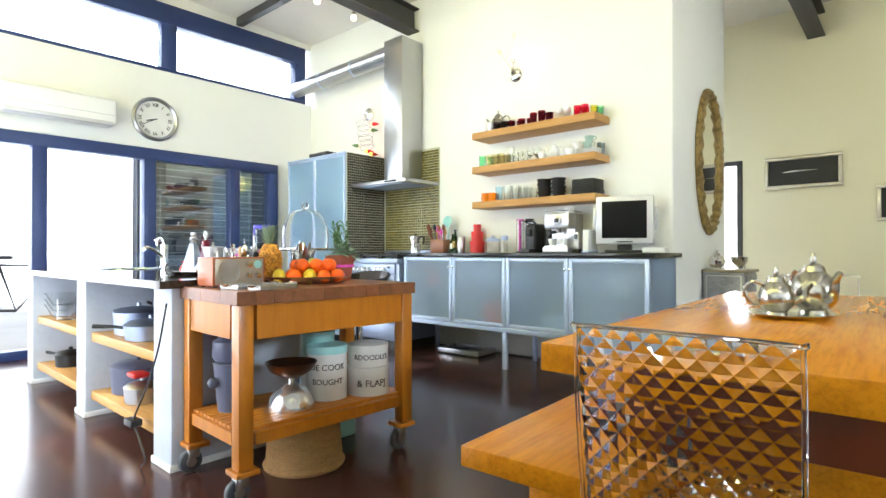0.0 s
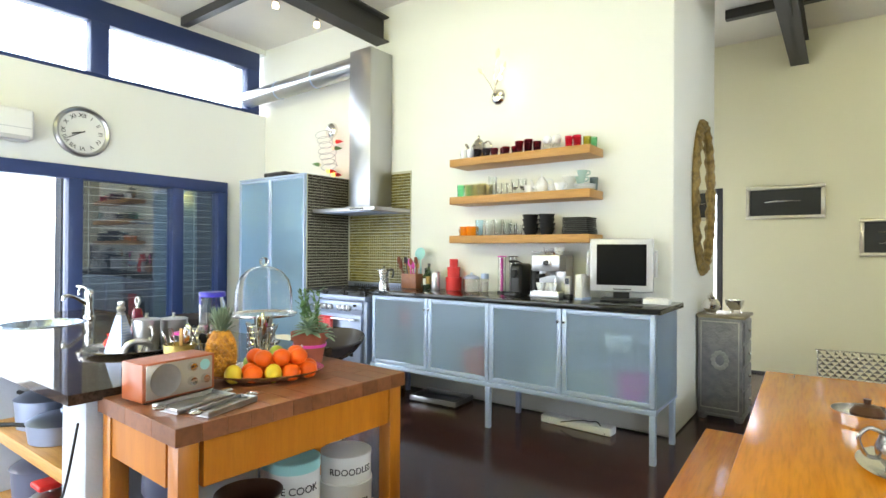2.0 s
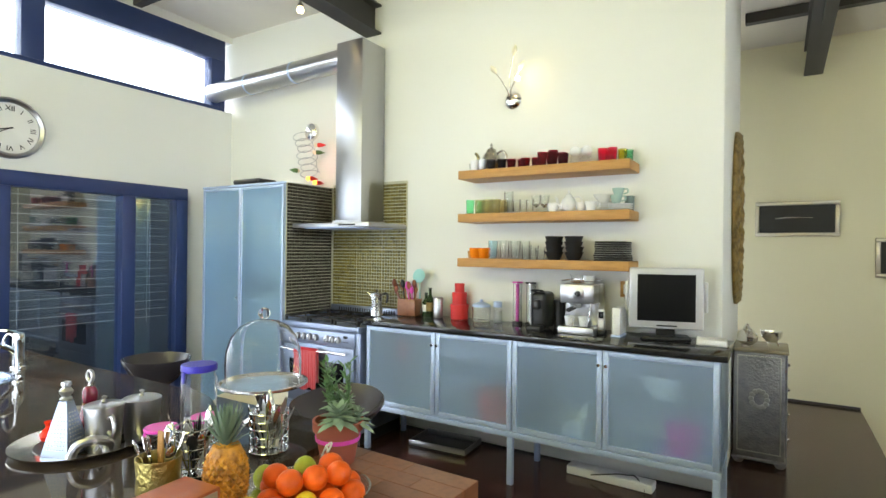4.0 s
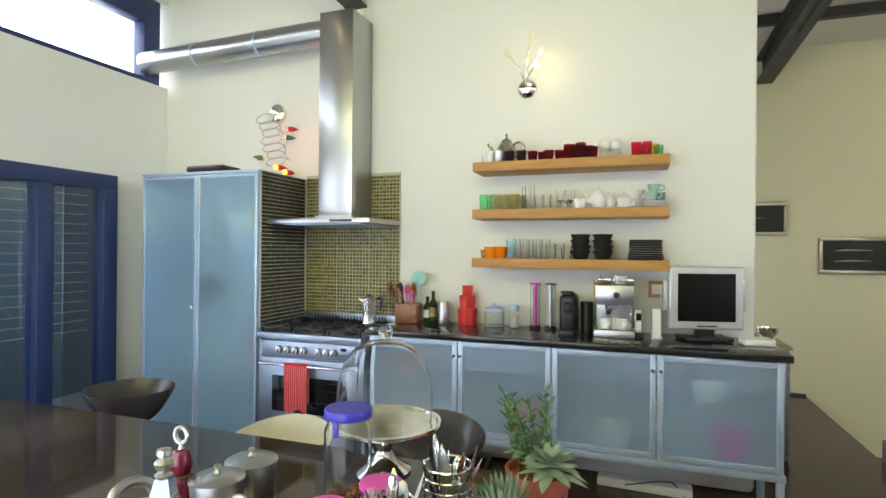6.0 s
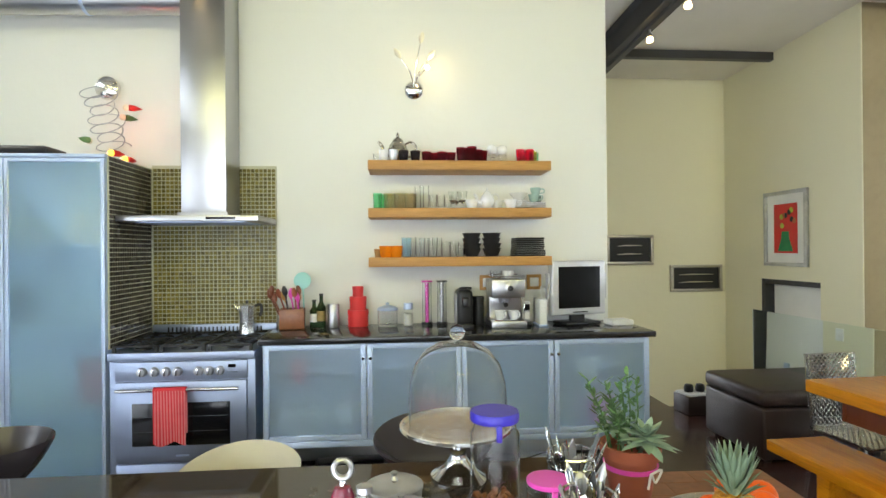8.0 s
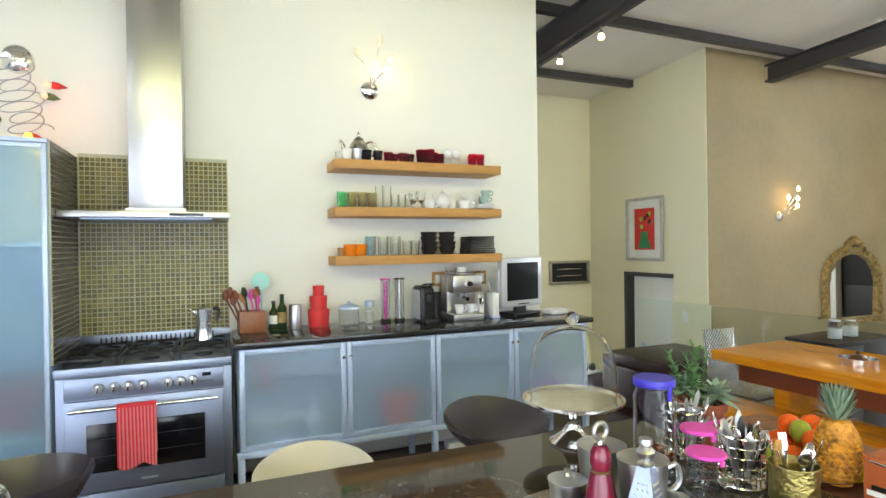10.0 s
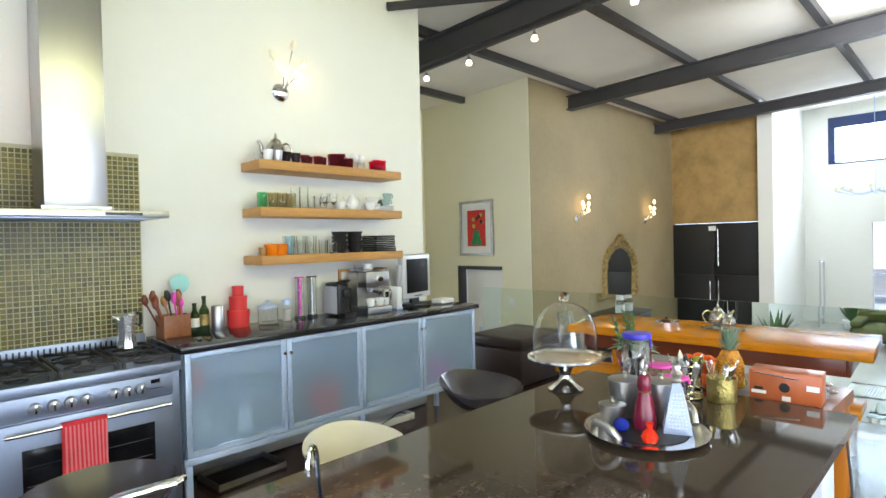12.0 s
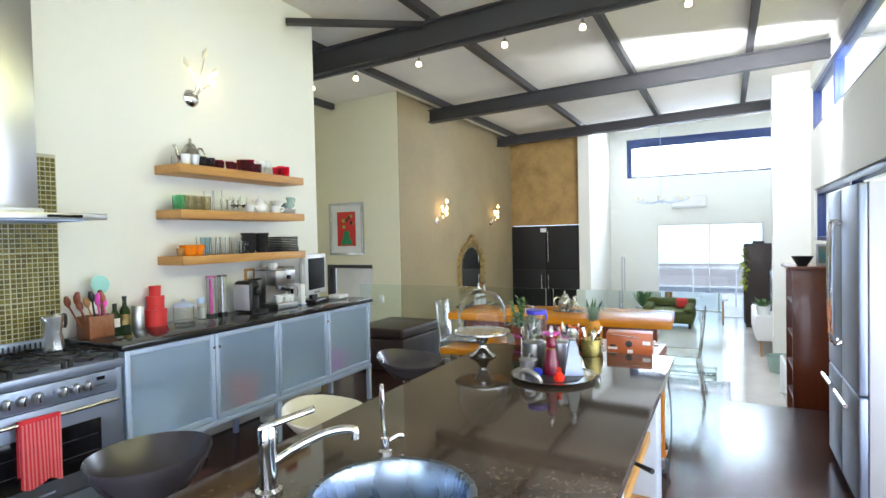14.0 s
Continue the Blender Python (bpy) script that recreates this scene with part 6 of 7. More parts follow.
pa = thing("pineapple", -2.172, 1.298, RT + 0.013, 0, "whole ripe pineapple standing on the platter", "fruit")
rows_n, h = 13, 0.17
part("flesh", lathe(B(), [(0, 0), (0.032, 0.004), (0.043, 0.04), (0.046, 0.085), (0.042, 0.13), (0.031, 0.16), (0, h)], 24), "pineapple", pa)
bm = B()
for j in range(rows_n):
    z = 0.012 + j * 0.012
    t = z / h
    r = 0.047 * (1 - abs(t - 0.48) ** 2.6 * 4.2)
    for k in range(16):
        a = 2 * math.pi * (k + 0.5 * (j % 2)) / 16
        m = pose(r * math.cos(a), r * math.sin(a), z, 0, 0, math.degrees(a)) @ pose(0, 0, 0, 0, 90)
        lathe(bm, [(0.0098, -0.003), (0.007, 0.003), (0.002, 0.005), (0, 0.008)], 4, m)
part("rind", bm, "pineapple", pa, smooth=False)
random.seed(5)
for k in range(58):
    a, t = k * 2.4, k / 58
    bm = B()
    leaf_mesh(bm, (0.012 * math.cos(a), 0.012 * math.sin(a), h - 0.012 + 0.03 * t), (math.cos(a), math.sin(a), 0.75 + 3.2 * t), 0.03 + 0.055 * (1 - abs(t - 0.6)), 0.0052, 0.0018, 0.016 * (1 - t))
    part("crown_leaf", bm, "pine_leaf", pa)

FB = (-2.10, 1.43)
fb = thing("fruit_platter", FB[0], FB[1], RT, -40, "shallow oval silver platter heaped with citrus fruit", "platter")
bm = lathe(B(), [(0, 0.0), (0.09, 0.0), (0.11, 0.006), (0.152, 0.028), (0.155, 0.033), (0.15, 0.033), (0.108, 0.011), (0, 0.006)], 48)
bmesh.ops.transform(bm, matrix=Matrix.Diagonal((1.0, 1.3, 1, 1)), verts=bm.verts)
part("dish", bm, "silver", fb)
random.seed(14)
spots = [(0.09, -0.10, 0.042, "lemon"), (0.105, -0.035, 0.042, "orange"), (0.05, -0.05, 0.040, "orange"), (0.10, 0.03, 0.042, "lemon"), (0.03, 0.01, 0.040, "orange"), (-0.04, -0.04, 0.040, "orange"),
         (-0.05, 0.025, 0.040, "orange"), (0.09, 0.09, 0.040, "orange"), (0.025, 0.075, 0.040, "orange"), (-0.045, 0.09, 0.040, "orange"), (0.06, 0.145, 0.042, "orange"), (-0.005, 0.145, 0.040, "orange"), (-0.085, -0.06, 0.045, "lime"),
         (0.07, -0.005, 0.088, "orange"), (0.06, 0.055, 0.088, "orange"), (0.0, 0.035, 0.088, "lime"), (0.05, 0.112, 0.088, "orange"), (-0.01, 0.1, 0.088, "orange"), (0.015, -0.035, 0.085, "orange")]
rot = math.radians(-40)
for x, y, z, mm in spots:
    wx, wy = FB[0] + x * math.cos(rot) - y * math.sin(rot), FB[1] + x * math.sin(rot) + y * math.cos(rot)
    r = 0.032 if mm == "orange" else 0.029
    solid({"orange": "orange", "lemon": "lemon", "lime": "lime"}[mm], ball(B(), 0, 0, 0, r, 0.93 if mm == "orange" else 1.12, 18, 10), mm, {"orange": "ripe orange heaped on the platter", "lemon": "yellow lemon on the platter", "lime": "yellow-green lime on the platter"}[mm], "fruit", "", "citrus fruit", wx, wy, RT + z - 0.006, random.uniform(0, 90))

ra = thing("radio", -2.14, 1.105, RT, 4, "retro table radio with a red-brown wooden case", "radio")
part("case", box(B(), -0.06, 0.055, -0.118, 0.118, 0.006, 0.12, 0.004), "radio", ra)
part("front", box(B(), 0.0552, 0.0585, -0.108, 0.108, 0.012, 0.114, 0.002), "radio_front", ra)
part("speaker", lathe(B(), [(0, 0), (0.046, 0), (0.048, 0.004), (0.043, 0.003), (0, 0.005)], 32, pose(0.0585, -0.05, 0.064, 0, 90)), "pewter", ra)
for y, z in ((0.035, 0.045), (0.08, 0.045), (0.035, 0.09)):
    part("dial", lathe(B(), [(0, 0), (0.014, 0), (0.012, 0.014), (0, 0.015)], 18, pose(0.0585, y, z, 0, 90)), "chrome", ra)
part("tuning_dial", lathe(B(), [(0, 0), (0.017, 0), (0.017, 0.003), (0, 0.003)], 20, pose(0.0585, 0.08, 0.09, 0, 90)), "mint", ra)
part("rear_port", lathe(B(), [(0, 0), (0.017, 0), (0.018, 0.002), (0, 0.003)], 20, pose(-0.06, 0.0, 0.062, 0, -90)), "black", ra)
for y0, y1, z0, z1, mm in ((0.06, 0.11, 0.03, 0.042, "white"), (0.07, 0.1, 0.044, 0.056, "black"), (-0.02, 0.008, 0.012, 0.03, "white"), (-0.11, -0.07, 0.06, 0.08, "white")):
    part("rear_label", box(B(), -0.0615, -0.0602, y0, y1, z0, z1), mm, ra)
part("aerial", tube(B(), [(-0.066, 0.10, 0.112), (-0.066, -0.05, 0.098)], 0.003, 6), "chrome", ra)
for x in (-0.045, 0.04):
    for y in (-0.1, 0.1):
        part("foot", lathe(B(), [(0, 0), (0.008, 0), (0.008, 0.006), (0, 0.006)], 10, pose(x, y, 0)), "black", ra)
for nm, x, y, w, d, rz, lb in (("metal_tray", -1.98, 1.10, 0.055, 0.1, 8, "narrow dark metal tray on the trolley"), ("metal_tray", -1.87, 1.13, 0.032, 0.095, 14, "narrow divided metal dish with leaf ends")):
    t = thing(nm, x, y, RT, rz, lb, "tray", "metal trays")
    part("pan", box(B(), -w, w, -d, d, 0, 0.005, 0.002), "pewter", t)
    for a in ((-w, w, -d, -d + 0.005), (-w, w, d - 0.005, d), (-w, -w + 0.005, -d + 0.005, d - 0.005), (w - 0.005, w, -d + 0.005, d - 0.005)):
        part("rim", box(B(), *a, 0.005, 0.017, 0.001), "pewter", t)
    for s in (-1, 1):
        part("leaf_end", lathe(B(), [(0.0, 0.0), (0.014, 0.004), (0.02, 0.01), (0.012, 0.014), (0, 0.015)], 14, pose(0, s * (d + 0.012), 0.008)), "silver", t)

# below the trolley's top
LZ = 0.2645


def drum(x, y, z, r, h, words, label, material="enamel", turn=35.0, band=None):
    c = thing("storage_tin", x, y, z, 0, label, "tin", "lettered tins")
    part("wall", lathe(B(), [(0, 0), (r, 0), (r, h * 0.86), (0, h * 0.86)], 40), material, c)
    part("lid", lathe(B(), [(0, h * 0.862), (r * 1.02, h * 0.862), (r * 1.02, h), (r * 0.97, h * 1.015), (0, h * 1.02)], 40), band or material, c)
    for k, (w, s) in enumerate(words):
        part("lettering", wrap(writing(w, s), r + 0.0006, turn, h * (0.62 - 0.27 * k) if len(words) > 1 else h * 0.45), "black", c, smooth=False)


drum(-1.99, 1.47, LZ, 0.088, 0.23, (("DE COOK", 0.036), ("BOUGHT", 0.034)), "cream enamel tin lettered in black with a blue lid", "enamel", 56, "mint")
drum(-1.915, 1.645, LZ, 0.094, 0.125, (("& FLAPJ", 0.042),), "wide cream tin lettered in black", "enamel", 60)
drum(-1.915, 1.645, LZ + 0.1282, 0.091, 0.095, (("RDOODLES", 0.032),), "wide cream tin lettered in black on another tin", "enamel", 60)
solid("mint_tin", lathe(B(), [(0, 0), (0.075, 0), (0.075, 0.09), (0.078, 0.092), (0.078, 0.11), (0, 0.112)], 36), "mint", "mint green tin stacked behind the others", "tin", x=-2.10, y=1.50, z=LZ + 0.17)
solid("tin_below", lathe(B(), [(0, 0), (0.075, 0), (0.075, 0.17), (0, 0.17)], 36), "enamel", "cream tin at the back of the trolley", "tin", x=-2.10, y=1.50, z=LZ)
ws = thing("kitchen_scale", -1.955, 1.265, LZ, 0, "chrome domed kitchen scale with a wide pan", "kitchen scale")
part("dome", lathe(B(), [(0, 0), (0.092, 0), (0.094, 0.01), (0.086, 0.045), (0.062, 0.08), (0.025, 0.1), (0, 0.102)], 32), "bright_silver", ws)
part("stem", lathe(B(), [(0, 0.1), (0.014, 0.1), (0.012, 0.125), (0, 0.125)], 14), "chrome", ws)
part("pan", lathe(B(), [(0, 0.125), (0.04, 0.127), (0.085, 0.155), (0.105, 0.19), (0.102, 0.19), (0.083, 0.158), (0.04, 0.131), (0, 0.129)], 36), "copper_dark", ws)
part("dial", lathe(B(), [(0, 0), (0.03, 0), (0.03, 0.004), (0, 0.005)], 24, pose(0.068, -0.04, 0.045, 0, 60, -30)), "steel", ws)
bi = thing("metal_bin", -2.12, 1.10, LZ, 0, "blue-grey metal bin with a domed lid", "bin")
part("bucket", lathe(B(), [(0, 0), (0.06, 0), (0.078, 0.19), (0.081, 0.192), (0.078, 0.197), (0.074, 0.19), (0, 0.185)], 32), "bluegrey", bi)
part("lid", lathe(B(), [(0.07, 0.198), (0.082, 0.22), (0.08, 0.28), (0.05, 0.3), (0, 0.304)], 32), "bluegrey", bi)
part("lug", ball(B(), 0.0, -0.085, 0.12, 0.022), "bluegrey", bi)
ba = thing("wicker_basket", -2.0, 1.36, 0, 0, "round woven wicker basket under the trolley", "basket")
part("wall", lathe(B(), [(0, 0.02), (0.16, 0.02), (0.152, 0.1), (0.148, 0.198), (0.141, 0.198), (0.144, 0.1), (0.15, 0.03), (0, 0.03)], 40), "wicker", ba)
for k in range(22):
    r, z = 0.1605 - 0.0006 * k, 0.026 + k * 0.0078
    part("weave", lathe(B(), [(r - 0.002, z - 0.003), (r + 0.0012, z), (r - 0.002, z + 0.003)], 48), "wicker", ba)
part("base_rim", lathe(B(), [(0, 0.0), (0.168, 0.0), (0.173, 0.012), (0.163, 0.022), (0, 0.0198)], 40), "wicker", ba)
solid("blue_crate", box(B(), -0.1, 0.1, -0.12, 0.12, 0, 0.09, 0.01), "mint", "pale blue plastic crate under the trolley", "crate", x=-2.22, y=1.62, z=0)

# ---- on the island's shelves ----
def pot(name, x, y, z, r, h, material, label, rz=200, lid=True, long_handle=True):
    p = thing(name, x, y, z, rz, label, "pan", "pots and pans")
    part("body", lathe(B(), cup(r * 0.93, r, h, 0.004), 32), material, p)
    if lid:
        part("lid", lathe(B(), [(0, h + 0.001), (r * 1.02, h + 0.001), (r * 0.8, h + 0.018), (0.012, h + 0.03), (0.012, h + 0.045), (0, h + 0.047)], 32), material, p)
    if long_handle:
        part("handle", tube(B(), [(r, 0, h * 0.75), (r + 0.05, 0, h * 0.85), (r + 0.15, 0, h * 0.9)], [0.009, 0.008, 0.011], 8), "black", p)


pot("wok", -3.2, 1.12, 0.466, 0.125, 0.12, "stove_steel", "steel pan with a domed lid on the island shelf", 190)
pot("saucepan", -3.33, 1.33, 0.466, 0.09, 0.17, "stove_steel", "tall steel saucepan with a black handle", 215)
pot("saucepan", -2.95, 1.09, 0.466, 0.125, 0.075, "stove_steel", "steel saucepan with a black handle", 230)
pot("stock_pot", -3.24, 1.13, 0.146, 0.135, 0.14, "bluegrey", "grey-blue stock pot with its lid", 180, True, False)
pot("stock_pot", -2.98, 1.06, 0.146, 0.085, 0.08, "steel", "low steel pan on the bottom shelf", 240, True, False)
solid("red_cloth", box(B(), -0.05, 0.05, -0.04, 0.04, 0, 0.025, 0.01, 3), "red", "folded red oven cloth on a pan", "cloth", x=-2.98, y=1.04, z=0.275)
for k in range(3):
    solid("glass_bowl", lathe(B(), cup(0.06, 0.105, 0.085, 0.004), 32), "glass", "stacked clear glass mixing bowl", "bowl", "", "mixing bowls", -4.45, 1.07, 0.466 + k * 0.04)
solid("brown_bowl", lathe(B(), cup(0.055, 0.095, 0.12, 0.006), 28), "terracotta", "brown ceramic bowl on the island shelf", "bowl", x=-4.3, y=1.3, z=0.466)
solid("clear_canister", lathe(B(), cup(0.05, 0.05, 0.13, 0.003), 24), "glass", "clear glass canister on the island shelf", "jar", x=-4.2, y=1.03, z=0.466)
pot("saucepan", -4.3, 1.08, 0.146, 0.09, 0.08, "black", "dark low pan on the bottom shelf", 200)
ec = thing("electric_lead", -2.40, 0.92, 0.0, 0, "black flex hanging down the island's end", "cable")
part("flex", tube(B(), curve_points([(0.12, -0.02, 0.70), (0.08, -0.04, 0.5), (-0.05, -0.04, 0.32), (-0.2, -0.03, 0.17), (-0.12, -0.04, 0.12), (-0.02, -0.05, 0.05), (-0.06, -0.05, 0.006)], 8), 0.004, 6), "black", ec)
part("plug", box(B(), -0.27, -0.18, -0.05, -0.0, 0.14, 0.17, 0.006), "black", ec)


# ---- bar stools ----
def stool(x, y, rz, material, label, h=0.70, deep=0.1, back=1.0, r0=0.188):
    s = thing("bar_stool", x, y, 0, rz, label, "stool", "bar stools")
    bm = B()
    n, rings = 36, 9
    grid = []
    for j in range(rings + 1):
        t = j / rings
        row = []
        for i in range(n):
            a = 2 * math.pi * i / n
            r = r0 * t ** 0.8
            lift = deep * (t ** 2.2 - 1) + 0.1  + back * (0.035 * t ** 2 * max(0, -math.sin(a)) ** 1.5 - 0.02 * t * t * max(0, math.sin(a)))
            row.append(Vector((r * 1.08 * math.cos(a), r * math.sin(a), h - 0.085 + lift)))
        grid.append(row)
    outer = [[bm.verts.new(p - Vector((0, 0, 0.01 + 0.012 * (1 - j / rings)))) for p in row] for j, row in enumerate(grid)]
    inner = [[bm.verts.new(p) for p in row] for row in grid]
    for g, flip in ((outer, True), (inner, False)):
        for a, b in zip(g, g[1:]):
            for i in range(n):
                k = (i + 1) % n
                bm.faces.new((a[i], a[k], b[k], b[i]))
    for i in range(n):
        k = (i + 1) % n
        bm.faces.new((outer[-1][i], outer[-1][k], inner[-1][k], inner[-1][i]))
    bmesh.ops.remove_doubles(bm, verts=bm.verts, dist=1e-5)
    part("shell", bm, material, s)
    h -= deep - 0.1
    part("column", lathe(B(), [(0, 0.02), (0.03, 0.02), (0.03, 0.3), (0.02, 0.31), (0.02, h - 0.125), (0.05, h - 0.115), (0, h - 0.105)], 20), "chrome", s)
    part("base", lathe(B(), [(0, 0), (0.2, 0), (0.2, 0.008), (0.05, 0.022), (0, 0.024)], 36), "chrome", s)
    part("foot_ring", tube(B(), [(0.14 * math.cos(a), 0.14 * math.sin(a) + 0.05, 0.25) for a in (2 * math.pi * k / 24 for k in range(25))], 0.009, 8), "chrome", s)


stool(-4.16, 2.31, 0, "stool_dark", "dark moulded bar stool with a deep dished seat", 0.735, 0.15, 0.0, 0.18)
stool(-3.32, 2.28, 180, "stool_white", "ivory moulded bar stool with a dished seat", 0.625)
stool(-2.66, 2.21, 190, "stool_dark", "dark blue-black moulded bar stool with a dished seat", 0.735)

# ---- on the dining table ----
DT = 0.7125
tt = thing("oval_tray", -0.30, 1.92, DT, 0, "ornate oval silver tray on the table", "tray")
bm = lathe(B(), [(0, 0), (0.1, 0), (0.125, 0.008), (0.135, 0.012), (0.125, 0.013), (0.098, 0.005), (0, 0.004)], 40)
bmesh.ops.transform(bm, matrix=Matrix.Diagonal((0.85, 1.15, 1, 1)), verts=bm.verts)
part("dish", bm, "silver", tt)
teapot(-0.33, 1.87, DT + 0.005, 0.62, 200, "low silver teapot with a scrolled handle", "old_silver")
teapot(-0.25, 1.97, DT + 0.005, 0.8, 130, "tall ornate silver coffee pot", "old_silver")
bt = thing("silver_basket", -0.38, 2.30, DT, 0, "round pierced silver tray with a small dark pot", "tray")
part("rim", lathe(B(), [(0, 0), (0.085, 0), (0.088, 0.003), (0.09, 0.04), (0.087, 0.04), (0.085, 0.006), (0, 0.005)], 36), "silver", bt)
solid("small_pot", lathe(B(), [(0, 0), (0.035, 0), (0.045, 0.03), (0.03, 0.05), (0.008, 0.055), (0.01, 0.07), (0, 0.072)], 24), "copper_dark", "small dark pot standing in the silver tray", "pot", x=-0.38, y=2.30, z=DT + 0.0055)
lc = thing("low_cabinet", 1.85, 3.78, -0.4995, 0, "dark brown wooden cabinet beyond the glass balustrade", "cabinet")
part("body", box(B(), -0.36, 0.36, -0.2, 0.2, 0.06, 0.92, 0.006), "leather", lc)
part("top", box(B(), -0.38, 0.38, -0.22, 0.22, 0.92, 0.945, 0.005), "leather", lc)
part("plinth", box(B(), -0.34, 0.34, -0.18, 0.18, 0.0, 0.0598), "black", lc)
for sx in (-1, 1):
    part("door", box(B(), min(0.003 * sx, 0.35 * sx), max(0.003 * sx, 0.35 * sx), -0.215, -0.2005, 0.08, 0.9, 0.003), "leather", lc)
for x, y, h in ((1.72, 3.72, 0.15), (1.93, 3.72, 0.15)):
    sh = thing("glass_shaker", x, y, 0.4458, 0, "glass jar with a white cap on the cabinet", "jar", "capped glass jars")
    part("glass_body", lathe(B(), [(0, 0), (0.055, 0), (0.055, h * 0.75), (0.04, h), (0, h)], 20), "glass", sh)
    part("filling", lathe(B(), [(0, 0.004), (0.05, 0.004), (0.05, h * 0.6), (0, h * 0.6)], 18), "ceramic", sh)
    part("cap", lathe(B(), [(0, h + 0.0002), (0.045, h + 0.0002), (0.042, h + 0.05), (0, h + 0.052)], 18), "ceramic", sh)
# ---- hall ----
def picture(name, x0, x1, z0, z1, label, art):
    """A framed picture on the hall wall, facing -y."""
    p = thing(name, (x0 + x1) / 2, 6.6, (z0 + z1) / 2, 0, label, "picture", "framed pictures")
    w, h = (x1 - x0) / 2, (z1 - z0) / 2
    for a in ((-w, w, h - 0.035, h), (-w, w, -h, -h + 0.035), (-w, -w + 0.035, -h + 0.035, h - 0.035), (w - 0.035, w, -h + 0.035, h - 0.035)):
        part("frame", box(B(), a[0], a[1], -0.045, -0.004, a[2], a[3], 0.006), "champagne", p)
    part("mount", box(B(), -w + 0.035, w - 0.035, -0.015, -0.004, -h + 0.035, h - 0.035), "matte_black", p)
    for k, (x, z, l, t) in enumerate(art):
        part("silver_knife", tube(B(), [(x - l / 2, -0.02, z - 0.006), (x - l / 6, -0.02, z + 0.002), (x + l / 2, -0.02, z)], [0.003, t, 0.003], 8), "silver", p)


picture("framed_cutlery", -1.257, -0.588, 1.56, 1.89, "silver-framed dark picture with a pale blade", ((-0.02, 0.01, 0.3, 0.012),))
picture("framed_knives", -0.33, 0.24, 1.195, 1.545, "silver-framed dark picture with two pale knives", ((0.0, 0.05, 0.3, 0.012), (0.0, -0.05, 0.3, 0.012)))
picture("framed_forks", 0.45, 1.09, 0.865, 1.185, "silver-framed dark picture with two pale forks", ((0.0, 0.045, 0.42, 0.01), (0.0, -0.045, 0.42, 0.01)))
pt = thing("flower_painting", 1.15, 5.555, 1.575, 0, "red painting of flowers in a green vase, grey frame", "painting")
for a in ((-0.305, 0.305, 0.345, 0.382), (-0.305, 0.305, -0.382, -0.345), (-0.305, -0.268, -0.345, 0.345), (0.268, 0.305, -0.345, 0.345)):
    part("frame", box(B(), -0.035, -0.002, *a, 0.004), "pewter", pt)
part("mat_board", box(B(), -0.012, -0.002, -0.268, 0.268, -0.345, 0.345), "enamel", pt)
part("canvas", box(B(), -0.0165, -0.0125, -0.165, 0.165, -0.25, 0.25), mat("red_canvas", (0.62, 0.035, 0.03), 0.7, var=0.6, var_scale=9, second=(0.45, 0.06, 0.04)), pt)
part("painted_vase", lathe(B(), [(0, 0), (0.11, 0), (0.06, 0.12), (0.05, 0.2), (0, 0.2)], 24, pose(-0.0172, 0, -0.23) @ Matrix.Diagonal((0.012, 1, 1, 1))), mat("green_paint", (0.03, 0.24, 0.09), 0.7, var=0.4, var_scale=12), pt)
random.seed(12)
for k in range(8):
    part("painted_flower", lathe(B(), [(0, 0), (0.026, 0), (0.028, 0.0012), (0, 0.0014)], 14, pose(-0.0172, random.uniform(-0.13, 0.13), random.uniform(0.0, 0.2), 0, -90)), ("matte_black", "lime", "radio")[k % 3], pt)
df = thing("door_stair", 0, 0, 0, 0, "dark framed white door at the foot of the stairwell", "door", "", "structure")
for a in ((5.88, 5.93, -1.0, 1.05), (5.12, 5.88, 1.0, 1.05)):
    part("door_frame", box(B(), 1.14, 1.27, *a, 0.003), "steel_dark", df)
part("leaf", box(B(), 1.19, 1.235, 5.125, 5.80, -1.0, 1.0, 0.003), "white", df)
part("lock_plate", box(B(), 1.178, 1.1895, 5.52, 5.58, 0.1, 0.2, 0.003), "alu", df)
hf = thing("door_hall", 0, 0, 0, 0, "dark door frame at the end of the hall", "door", "", "structure")
for a in ((-1.53, -1.475, 0.0, 1.9), (-2.45, -2.4, 0.0, 1.9)):
    part("jamb", box(B(), a[0], a[1], 6.585, 6.76, a[2], a[3], 0.003), "steel_dark", hf)
part("head", box(B(), -2.4, -1.53, 6.585, 6.76, 1.85, 1.9, 0.003), "steel_dark", hf)
slab("baseboard_hall", "steel_dark", -1.475, -0.42, 6.585, 6.6, 0.0, 0.022, label="thin dark skirting along the hall wall")
sb = thing("light_switch", 1.15, 4.95, 0.55, 0, "white light switch on the stair wall", "switch")
part("plate", box(B(), -0.012, 0, -0.035, 0.035, -0.05, 0.05, 0.003), "white", sb)
part("rocker", box(B(), -0.016, -0.0122, -0.012, 0.012, -0.02, 0.02, 0.002), "white", sb)
solid("shoe_box", box(B(), -0.13, 0.13, -0.1, 0.1, 0, 0.15, 0.006), "leather", "dark brown box on the hall floor", "box", x=-0.28, y=4.78, z=0, rz=8)
sh = thing("shoe_tray", -0.28, 4.78, 0.1502, 10, "white tray with dark shoes on the floor", "tray")
part("tray", box(B(), -0.12, 0.12, -0.09, 0.09, 0, 0.02, 0.006), "white", sh)
for x in (-0.05, 0.05):
    solid("shoe", lathe(B(), [(0, 0), (0.035, 0), (0.04, 0.03), (0.03, 0.06), (0, 0.065)], 16), "black", "dark shoe on the white tray", "shoe", "", "shoes", -0.28 + x, 4.78, 0.1704)
